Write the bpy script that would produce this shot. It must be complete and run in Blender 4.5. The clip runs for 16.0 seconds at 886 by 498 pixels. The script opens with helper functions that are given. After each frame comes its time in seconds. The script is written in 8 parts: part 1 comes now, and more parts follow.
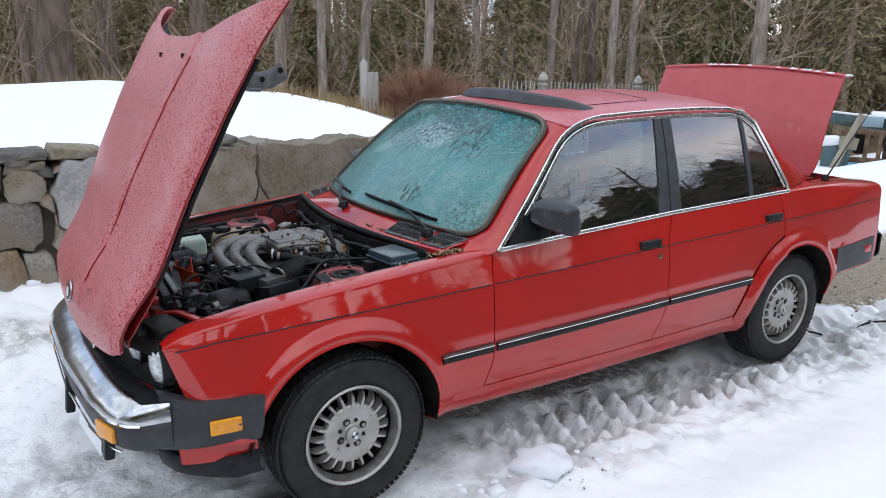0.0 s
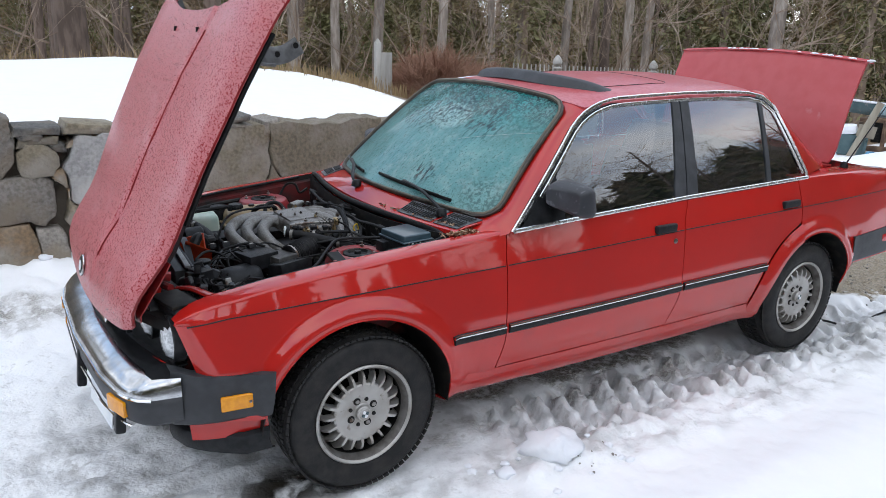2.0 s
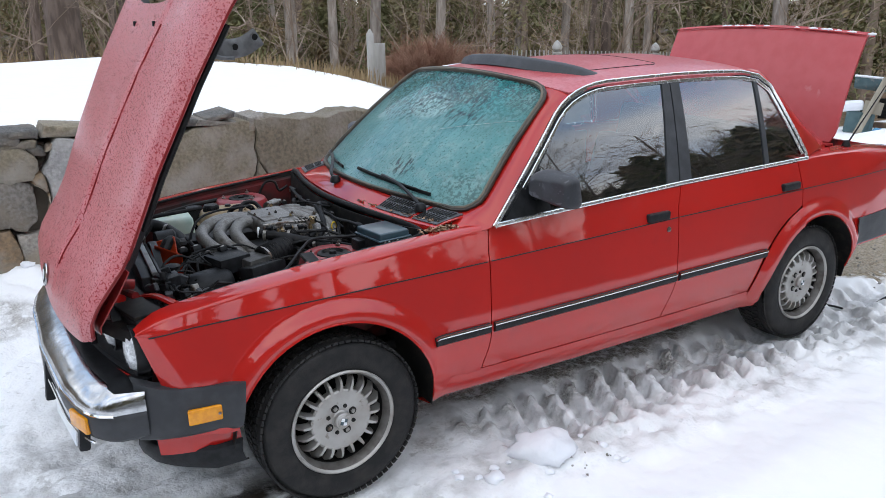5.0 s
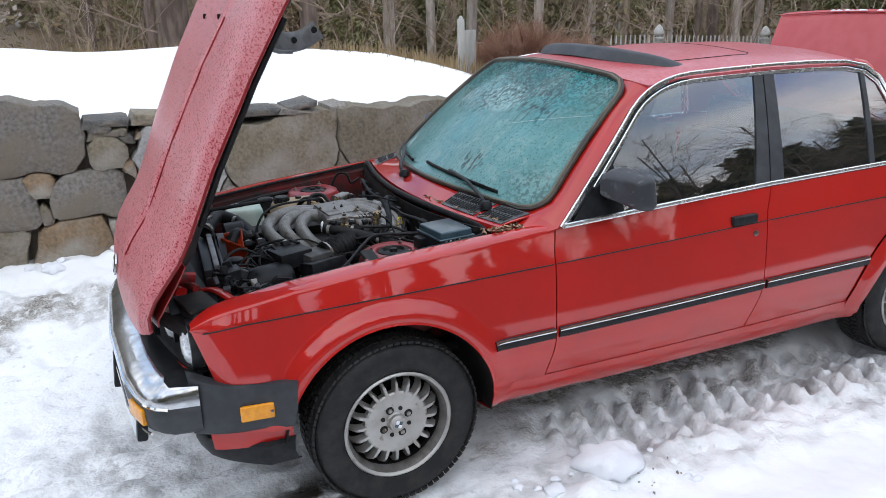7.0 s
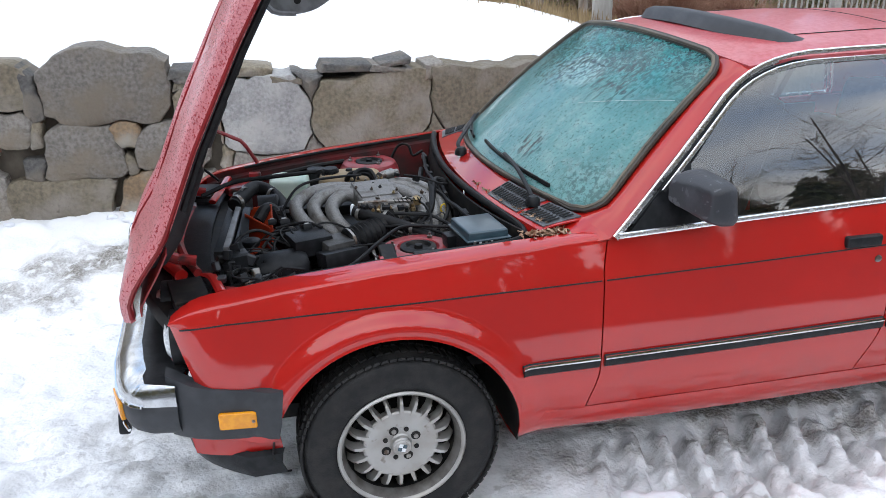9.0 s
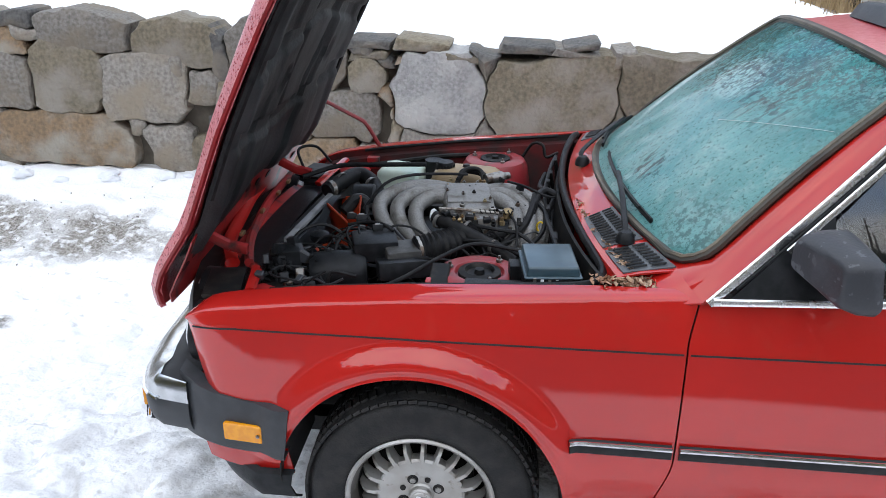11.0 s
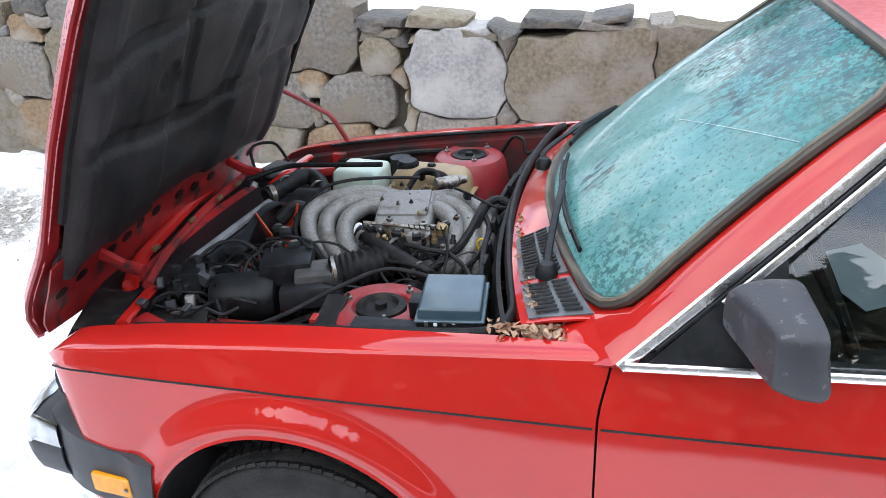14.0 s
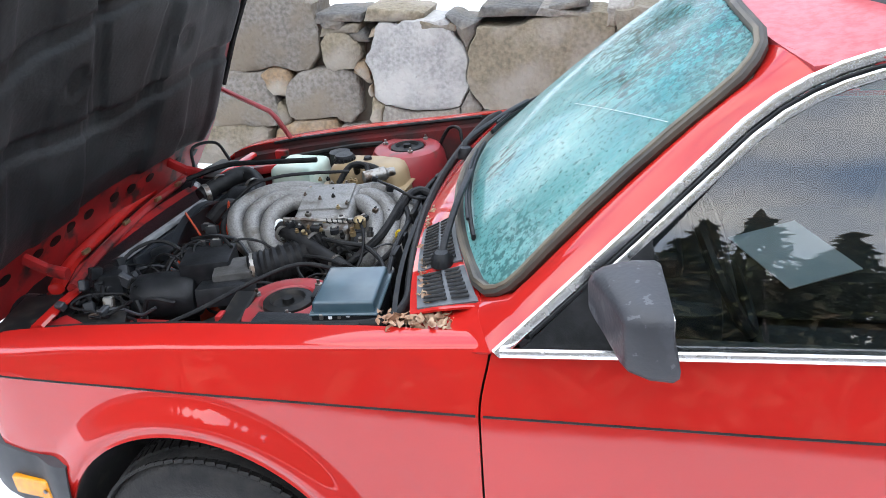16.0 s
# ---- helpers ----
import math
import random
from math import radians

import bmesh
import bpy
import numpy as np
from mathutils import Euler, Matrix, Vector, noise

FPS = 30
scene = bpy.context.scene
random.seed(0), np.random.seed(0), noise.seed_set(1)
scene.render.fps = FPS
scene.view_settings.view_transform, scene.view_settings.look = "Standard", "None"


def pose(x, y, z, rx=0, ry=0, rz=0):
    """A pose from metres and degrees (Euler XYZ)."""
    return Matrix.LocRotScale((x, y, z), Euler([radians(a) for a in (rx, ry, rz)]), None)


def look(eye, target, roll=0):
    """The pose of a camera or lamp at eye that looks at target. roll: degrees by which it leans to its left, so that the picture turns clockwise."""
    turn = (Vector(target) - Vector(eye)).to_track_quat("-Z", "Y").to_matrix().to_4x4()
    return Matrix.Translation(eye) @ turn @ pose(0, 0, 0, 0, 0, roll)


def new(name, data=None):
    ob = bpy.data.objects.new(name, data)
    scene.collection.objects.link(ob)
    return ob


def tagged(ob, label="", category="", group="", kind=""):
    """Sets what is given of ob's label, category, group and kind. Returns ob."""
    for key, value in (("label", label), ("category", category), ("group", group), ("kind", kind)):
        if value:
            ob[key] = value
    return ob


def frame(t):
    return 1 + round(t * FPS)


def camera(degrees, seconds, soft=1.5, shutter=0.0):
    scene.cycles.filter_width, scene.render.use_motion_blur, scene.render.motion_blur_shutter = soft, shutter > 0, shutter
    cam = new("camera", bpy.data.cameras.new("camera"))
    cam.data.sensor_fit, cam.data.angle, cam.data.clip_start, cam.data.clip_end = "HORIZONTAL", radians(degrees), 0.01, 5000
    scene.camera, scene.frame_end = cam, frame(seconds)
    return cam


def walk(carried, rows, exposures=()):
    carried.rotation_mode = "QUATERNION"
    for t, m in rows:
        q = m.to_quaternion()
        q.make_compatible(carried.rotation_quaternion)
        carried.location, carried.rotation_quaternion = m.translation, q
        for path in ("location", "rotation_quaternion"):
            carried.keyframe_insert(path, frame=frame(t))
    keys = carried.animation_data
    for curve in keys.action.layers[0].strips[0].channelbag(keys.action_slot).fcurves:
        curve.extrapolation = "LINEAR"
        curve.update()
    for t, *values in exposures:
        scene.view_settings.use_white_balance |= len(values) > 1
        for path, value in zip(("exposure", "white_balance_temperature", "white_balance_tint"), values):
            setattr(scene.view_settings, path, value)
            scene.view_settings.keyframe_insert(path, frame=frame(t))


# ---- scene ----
cam = camera(58.7, 16.0, soft=0.8)
PATH = [
    (0, (-1.155, -3.115, 1.715), (-0.096, -1.503, 1.185), 0.5),
    (0.5, (-1.156, -3.114, 1.704), (-0.097, -1.503, 1.17), 1.2),
    (1, (-1.164, -3.11, 1.685), (-0.114, -1.496, 1.144), 1.8),
    (1.5, (-1.159, -3.101, 1.69), (-0.124, -1.484, 1.13), 1.2),
    (2, (-1.156, -3.092, 1.696), (-0.124, -1.477, 1.126), 1.3),
    (2.5, (-1.153, -3.086, 1.699), (-0.119, -1.475, 1.12), 1.2),
    (3, (-1.142, -3.089, 1.704), (-0.107, -1.48, 1.118), 0.5),
    (3.5, (-1.136, -3.1, 1.702), (-0.086, -1.5, 1.12), 0.1),
    (5.8, (-0.906, -3.008, 1.673), (0.042, -1.356, 1.063), -0.9),
    (6, (-0.896, -3.009, 1.678), (0.019, -1.34, 1.066), -0.4),
    (6.5, (-0.872, -3.021, 1.693), (-0.026, -1.316, 1.079), -0.4),
    (7, (-0.824, -2.991, 1.695), (-0.037, -1.262, 1.07), -1.4),
    (7.5, (-0.744, -2.873, 1.703), (0.05, -1.158, 1.048), -1.9),
    (8, (-0.618, -2.772, 1.693), (0.278, -1.122, 1.006), -0.9),
    (8.5, (-0.423, -2.769, 1.699), (0.249, -1.019, 1.002), -0.8),
    (9, (-0.321, -2.717, 1.709), (0.102, -0.907, 0.971), -0.7),
    (9.2, (-0.287, -2.654, 1.701), (0.024, -0.837, 0.926), -0.6),
    (11.3, (0.251, -2.362, 1.691), (0.02, -0.539, 0.9), -0.4),
    (11.5, (0.263, -2.359, 1.692), (-0.004, -0.54, 0.904), -1.3),
    (12, (0.281, -2.344, 1.688), (-0.008, -0.529, 0.901), -2.6),
    (12.5, (0.301, -2.317, 1.688), (0.04, -0.501, 0.892), -2.2),
    (13, (0.352, -2.17, 1.697), (0.12, -0.362, 0.873), -3.5),
    (13.5, (0.43, -1.998, 1.681), (0.313, -0.199, 0.814), -3.2),
    (14, (0.623, -1.938, 1.674), (0.195, -0.183, 0.815), -2.6),
    (14.5, (0.757, -1.912, 1.669), (0.123, -0.212, 0.828), -3.0),
    (15, (0.778, -1.895, 1.662), (0.163, -0.194, 0.811), -4.2),
    (15.5, (0.782, -1.879, 1.659), (0.22, -0.168, 0.79), -4.0),
    (16, (0.86, -1.891, 1.66), (0.4, -0.152, 0.785), -5.2),
]
EXPOSURES = [(0, 0.54), (3.5, 0.59), (7, 0.67), (9, 0.84), (12.5, 0.86), (13.5, 1.18), (14.5, 1.48), (16, 1.56)]
walk(cam, [(t, look(eye, target, roll)) for t, eye, target, roll in PATH], EXPOSURES)

# ---- world, sun, exposure ----
world = bpy.data.worlds.new("overcast_sky")
scene.world = world
world.use_nodes = True
wn, wl = world.node_tree.nodes, world.node_tree.links
wn.clear()
w_out = wn.new("ShaderNodeOutputWorld")
w_bg = wn.new("ShaderNodeBackground")
w_sky = wn.new("ShaderNodeTexSky")
w_sky.sky_type = "NISHITA"
w_sky.sun_disc = False
w_sky.sun_elevation = radians(32)
w_sky.sun_rotation = radians(200)
w_co = wn.new("ShaderNodeTexCoord")
w_map = wn.new("ShaderNodeMapping")
w_map.inputs["Scale"].default_value = (1.0, 1.0, 3.2)
w_noise = wn.new("ShaderNodeTexNoise")
w_noise.inputs["Scale"].default_value = 2.6
w_noise.inputs["Detail"].default_value = 7
w_ramp = wn.new("ShaderNodeValToRGB")
w_ramp.color_ramp.elements[0].position, w_ramp.color_ramp.elements[0].color = 0.32, (2.1, 3.7, 6.5, 1)
w_ramp.color_ramp.elements[1].position, w_ramp.color_ramp.elements[1].color = 0.68, (11.4, 11.2, 10.9, 1)
w_mix = wn.new("ShaderNodeMix")
w_mix.data_type = "RGBA"
w_mix.inputs[0].default_value = 0.85
wl.new(w_co.outputs["Generated"], w_map.inputs[0])
wl.new(w_map.outputs[0], w_noise.inputs["Vector"])
wl.new(w_noise.outputs[0], w_ramp.inputs[0])
wl.new(w_sky.outputs[0], w_mix.inputs[6])
wl.new(w_ramp.outputs[0], w_mix.inputs[7])
wl.new(w_mix.outputs[2], w_bg.inputs[0])
wl.new(w_bg.outputs[0], w_out.inputs[0])
w_bg.inputs[1].default_value = 0.124
sun = new("sun", bpy.data.lights.new("sun", "SUN"))
sun.data.energy = 0.5
sun.data.angle = radians(130)
sun.data.color = (1.0, 0.96, 0.9)
sun.matrix_world = look((-6, -14, 12), (0, 0, 0))


# ---- materials ----
def mat(name, color, rough=0.5, metal=0.0, second=None, scale=20.0, detail=4.0, lo=0.4, hi=0.6, bump=0.0, bump_scale=0.0, coat=0.0,
        coat_rough=0.03, coat_ior=1.5, rand=0.0, spec=0.5, third=None, third_scale=3.0, third_lo=0.55, third_hi=0.7, rough2=None, stretch=(1, 1, 1), bump_dist=0.01):
    """A procedural material: base colour, a second colour in noise patches, a third in larger stains, bump and chance shifts per object."""
    m = bpy.data.materials.new(name)
    m.use_nodes = True
    nt = m.node_tree
    n, l = nt.nodes, nt.links
    b = n["Principled BSDF"]
    b.inputs["Base Color"].default_value = (*color, 1)
    b.inputs["Roughness"].default_value = rough
    b.inputs["Metallic"].default_value = metal
    b.inputs["Specular IOR Level"].default_value = spec
    b.inputs["Coat Weight"].default_value = coat
    b.inputs["Coat Roughness"].default_value = coat_rough
    b.inputs["Coat IOR"].default_value = coat_ior
    co = n.new("ShaderNodeTexCoord")
    mp = n.new("ShaderNodeMapping")
    mp.inputs["Scale"].default_value = stretch
    l.new(co.outputs["Object"], mp.inputs[0])
    out = None

    def patches(sc, a, z, det):
        t = n.new("ShaderNodeTexNoise")
        t.inputs["Scale"].default_value = sc
        t.inputs["Detail"].default_value = det
        l.new(mp.outputs[0], t.inputs["Vector"])
        r = n.new("ShaderNodeMapRange")
        r.inputs[1].default_value, r.inputs[2].default_value = a, z
        l.new(t.outputs[0], r.inputs[0])
        return r.outputs[0]

    def blend(fac, a, c):
        x = n.new("ShaderNodeMix")
        x.data_type = "RGBA"
        l.new(fac, x.inputs[0])
        if a is None:
            x.inputs[6].default_value = (*color, 1)
        else:
            l.new(a, x.inputs[6])
        x.inputs[7].default_value = (*c, 1)
        return x.outputs[2]

    if second:
        f = patches(scale, lo, hi, detail)
        out = blend(f, None, second)
        if rough2 is not None:
            r = n.new("ShaderNodeMapRange")
            r.inputs[3].default_value, r.inputs[4].default_value = rough, rough2
            l.new(f, r.inputs[0])
            l.new(r.outputs[0], b.inputs["Roughness"])
    if third:
        out = blend(patches(third_scale, third_lo, third_hi, 5), out, third)
    if rand:
        oi = n.new("ShaderNodeObjectInfo")
        hs = n.new("ShaderNodeHueSaturation")
        r = n.new("ShaderNodeMapRange")
        r.inputs[3].default_value, r.inputs[4].default_value = 1 - rand, 1 + rand
        l.new(oi.outputs["Random"], r.inputs[0])
        l.new(r.outputs[0], hs.inputs["Value"])
        if out is None:
            hs.inputs["Color"].default_value = (*color, 1)
        else:
            l.new(out, hs.inputs["Color"])
        out = hs.outputs[0]
    if out is not None:
        l.new(out, b.inputs["Base Color"])
    if bump:
        t = n.new("ShaderNodeTexNoise")
        t.inputs["Scale"].default_value = bump_scale or scale
        t.inputs["Detail"].default_value = 6
        l.new(mp.outputs[0], t.inputs["Vector"])
        bp = n.new("ShaderNodeBump")
        bp.inputs["Strength"].default_value = bump
        bp.inputs["Distance"].default_value = bump_dist
        l.new(t.outputs[0], bp.inputs["Height"])
        l.new(bp.outputs[0], b.inputs["Normal"])
    return m


RED = (0.465, 0.0115, 0.0075)
M_PAINT = mat("red_paint", RED, 0.5, second=(0.415, 0.0115, 0.008), scale=3, coat=1.0, coat_rough=0.03, coat_ior=1.62, spec=0.12, third=(0.39, 0.013, 0.011), third_scale=9, third_lo=0.62, third_hi=0.8)
M_FROST = mat("frosted_red_paint", (0.52, 0.142, 0.152), 0.45, second=(0.29, 0.012, 0.016), scale=150, detail=5, lo=0.48, hi=0.62, coat=0.3, coat_rough=0.22,
              third=(0.56, 0.24, 0.255), third_scale=5, third_lo=0.52, third_hi=0.9, rough2=0.25, bump=0.3, bump_scale=215)
M_DULL = mat("weathered_red_paint", (0.50, 0.085, 0.095), 0.42, second=(0.44, 0.045, 0.05), scale=60, lo=0.4, hi=0.62, third=(0.54, 0.15, 0.16), third_scale=7, third_lo=0.55, third_hi=0.80, coat=0.4, coat_rough=0.16, bump=0.06, bump_scale=200)
M_COWLGREY = mat("sun_bleached_grey_plastic", (0.085, 0.092, 0.10), 0.55, second=(0.13, 0.14, 0.15), scale=20, bump=0.1, bump_scale=250)
M_MIRROR = mat("peeling_black_plastic", (0.036, 0.038, 0.044), 0.44, second=(0.085, 0.09, 0.10), scale=38, detail=5, lo=0.625, hi=0.645, third=(0.062, 0.066, 0.075), third_scale=11, bump=0.1, bump_scale=150)
M_INNER = mat("dull_red_inner_paint", (0.38, 0.018, 0.018), 0.42, second=(0.25, 0.016, 0.016), scale=9, lo=0.42, hi=0.62, third=(0.04, 0.022, 0.02), third_scale=13, third_lo=0.53, third_hi=0.66, coat=0.3, coat_rough=0.2)
M_BLACK = mat("black_plastic", (0.009, 0.010, 0.011), 0.40, second=(0.018, 0.019, 0.021), scale=30, bump=0.12, bump_scale=300, spec=0.22)
M_TRIM = mat("weathered_grey_plastic", (0.026, 0.028, 0.032), 0.52, second=(0.046, 0.049, 0.054), scale=14, lo=0.42, hi=0.7, bump=0.1, bump_scale=250)
M_RUBBER = mat("rubber", (0.008, 0.008, 0.009), 0.5, second=(0.016, 0.016, 0.016), scale=40, bump=0.08, bump_scale=200, spec=0.2)
M_TYRE = mat("tyre_rubber", (0.013, 0.013, 0.0135), 0.6, second=(0.032, 0.030, 0.028), scale=22, lo=0.4, hi=0.75, bump=0.2, bump_scale=150, spec=0.25)
M_CHROME = mat("chrome", (0.80, 0.80, 0.80), 0.07, 1.0, second=(0.62, 0.61, 0.6), scale=40, lo=0.55, hi=0.75, rough2=0.2)
M_OLDCHROME = mat("worn_chrome", (0.70, 0.71, 0.72), 0.16, 1.0, second=(0.32, 0.33, 0.34), scale=18, lo=0.48, hi=0.7, rough2=0.42, third=(0.2, 0.2, 0.2), third_scale=60, third_lo=0.6, third_hi=0.72)
M_ALLOY = mat("silver_wheel_paint", (0.42, 0.41, 0.39), 0.38, 0.55, second=(0.30, 0.28, 0.25), scale=12, lo=0.42, hi=0.75, third=(0.14, 0.11, 0.08), third_scale=30, third_lo=0.62, third_hi=0.75)
M_RIMDUST = mat("brake_dusted_rim", (0.17, 0.16, 0.15), 0.5, 0.4, second=(0.08, 0.07, 0.06), scale=22, lo=0.38, hi=0.66)
# inner-wing red with grime, darkened further for the shade under the raised hood
M_WING = mat("shade_darkened_grimy_red", (0.10, 0.008, 0.008), 0.7, spec=0.2, second=(0.035, 0.010, 0.009), scale=9, lo=0.40, hi=0.62, third=(0.015, 0.013, 0.012), third_scale=6, third_lo=0.45, third_hi=0.65)
M_CATCH = mat("dull_grey_steel", (0.20, 0.205, 0.21), 0.45, 0.5, second=(0.12, 0.12, 0.12), scale=25)
M_SHROUD = mat("dusty_black_plastic", (0.016, 0.019, 0.023), 0.45, second=(0.034, 0.036, 0.038), scale=7, lo=0.42, hi=0.7, bump=0.1, bump_scale=200)
M_CAP = mat("dulled_bumper_metal", (0.58, 0.59, 0.60), 0.15, 1.0, second=(0.46, 0.465, 0.47), scale=30, detail=6, lo=0.40, hi=0.70, rough2=0.24, third=(0.24, 0.245, 0.25), third_scale=5, third_lo=0.44, third_hi=0.74)
M_LID = mat("faded_red_paint", (0.50, 0.062, 0.068), 0.40, second=(0.47, 0.048, 0.053), scale=12, lo=0.4, hi=0.65, third=(0.54, 0.17, 0.18), third_scale=7, third_lo=0.68, third_hi=0.76, coat=0.35, coat_rough=0.2)
M_BRIGHT = mat("bright_window_trim", (0.90, 0.90, 0.89), 0.27, 1.0, second=(0.82, 0.81, 0.79), scale=45, lo=0.6, hi=0.78, rough2=0.45)
M_CAST = mat("cast_aluminium", (0.25, 0.245, 0.235), 0.48, 0.3, second=(0.16, 0.156, 0.15), scale=240, detail=3, lo=0.42, hi=0.66, third=(0.085, 0.072, 0.055), third_scale=22, third_lo=0.52, third_hi=0.74, bump=0.3, bump_scale=260)
M_GREYBOX = mat("grimy_grey_casting", (0.085, 0.083, 0.08), 0.5, 0.2, second=(0.045, 0.043, 0.04), scale=30, lo=0.42, hi=0.66, bump=0.2, bump_scale=200)
M_STEEL = mat("grubby_steel", (0.30, 0.29, 0.27), 0.4, 0.8, second=(0.12, 0.09, 0.07), scale=40, lo=0.5, hi=0.62)
M_DARK = mat("grimy_black_metal", (0.008, 0.008, 0.008), 0.5, second=(0.028, 0.024, 0.020), scale=26, lo=0.5, hi=0.7, spec=0.2)
M_PAD = mat("black_hood_insulation", (0.014, 0.015, 0.016), 0.62, second=(0.042, 0.045, 0.047), scale=6, lo=0.42, hi=0.72, stretch=(1, 0.6, 1), bump=0.2, bump_scale=120)
M_AMBER = mat("amber_lens", (0.78, 0.32, 0.004), 0.22, coat=0.3, second=(0.70, 0.26, 0.004), scale=60)
# body red in a deeper copy, with the hood flange's shade in its colour
M_FLANGE = mat("shade_toned_crimson", (0.27, 0.011, 0.013), 0.4, second=(0.20, 0.009, 0.010), scale=12)
M_REDLENS = mat("red_lens", (0.45, 0.012, 0.012), 0.2, coat=0.5)
M_TANK = mat("aged_tan_plastic", (0.34, 0.25, 0.14), 0.45, second=(0.22, 0.15, 0.08), scale=9, lo=0.42, hi=0.68)
M_WASH = mat("milky_green_plastic", (0.55, 0.62, 0.53), 0.4, second=(0.30, 0.46, 0.40), scale=5, lo=0.46, hi=0.66)
M_ORANGE = mat("orange_fan", (0.62, 0.06, 0.012), 0.45, second=(0.42, 0.05, 0.015), scale=9)
M_BRASS = mat("yellow_zinc", (0.34, 0.27, 0.15), 0.4, 0.7, second=(0.3, 0.2, 0.1), scale=30)
M_YELLOW = mat("yellow_plastic", (0.65, 0.45, 0.02), 0.4)
M_LIDBLUE = mat("smoky_blue_lid", (0.030, 0.060, 0.078), 0.30, second=(0.065, 0.105, 0.125), scale=12, lo=0.4, hi=0.72, coat=0.35, coat_rough=0.15)
M_SEAT = mat("grey_black_cloth", (0.035, 0.036, 0.04), 0.85, second=(0.05, 0.052, 0.056), scale=30, bump=0.2, bump_scale=200)
M_PAPER = mat("white_paper", (0.78, 0.80, 0.82), 0.7, second=(0.6, 0.66, 0.72), scale=5, lo=0.5, hi=0.7)
M_LAMP = mat("headlamp_glass", (0.74, 0.76, 0.78), 0.15, 0.0, second=(0.42, 0.44, 0.46), scale=70, coat=1.0, coat_rough=0.03)
M_GASKET = mat("windscreen_rubber", (0.034, 0.030, 0.025), 0.5, second=(0.07, 0.058, 0.042), scale=8)
M_BRONZE = mat("aged_bronze_trim", (0.15, 0.125, 0.09), 0.5, 0.1, second=(0.075, 0.065, 0.052), scale=10)
M_LEAF = mat("dead_leaf", (0.36, 0.20, 0.12), 0.7, second=(0.52, 0.38, 0.26), scale=22, third=(0.20, 0.09, 0.05), third_scale=30, rand=0.3, lo=0.4, hi=0.65)
M_SNOW = mat("snow", (0.84, 0.86, 0.89), 0.6, second=(0.78, 0.80, 0.84), scale=5, bump=0.4, bump_scale=38, spec=0.3, bump_dist=0.012)


def glass(name, tint, rough=0.0):
    """Clear window glass: a thin mix of see-through and mirror."""
    m = bpy.data.materials.new(name)
    m.use_nodes = True
    n, l = m.node_tree.nodes, m.node_tree.links
    n.clear()
    o = n.new("ShaderNodeOutputMaterial")
    t = n.new("ShaderNodeBsdfTransparent")
    t.inputs[0].default_value = (*tint, 1)
    g = n.new("ShaderNodeBsdfGlossy")
    g.inputs["Roughness"].default_value = rough
    f = n.new("ShaderNodeLayerWeight")
    f.inputs[0].default_value = 0.5
    p = n.new("ShaderNodeMath")
    p.operation = "POWER"
    p.inputs[1].default_value = 1.6
    k = n.new("ShaderNodeMath")
    k.operation = "MULTIPLY_ADD"
    k.inputs[1].default_value, k.inputs[2].default_value = 1.0, 0.10
    l.new(f.outputs["Facing"], p.inputs[0])
    x = n.new("ShaderNodeMixShader")
    l.new(p.outputs[0], k.inputs[0])
    l.new(k.outputs[0], x.inputs[0])
    l.new(t.outputs[0], x.inputs[1])
    l.new(g.outputs[0], x.inputs[2])
    l.new(x.outputs[0], o.inputs[0])
    return m


M_GLASS = glass("side_glass", (0.60, 0.70, 0.70))


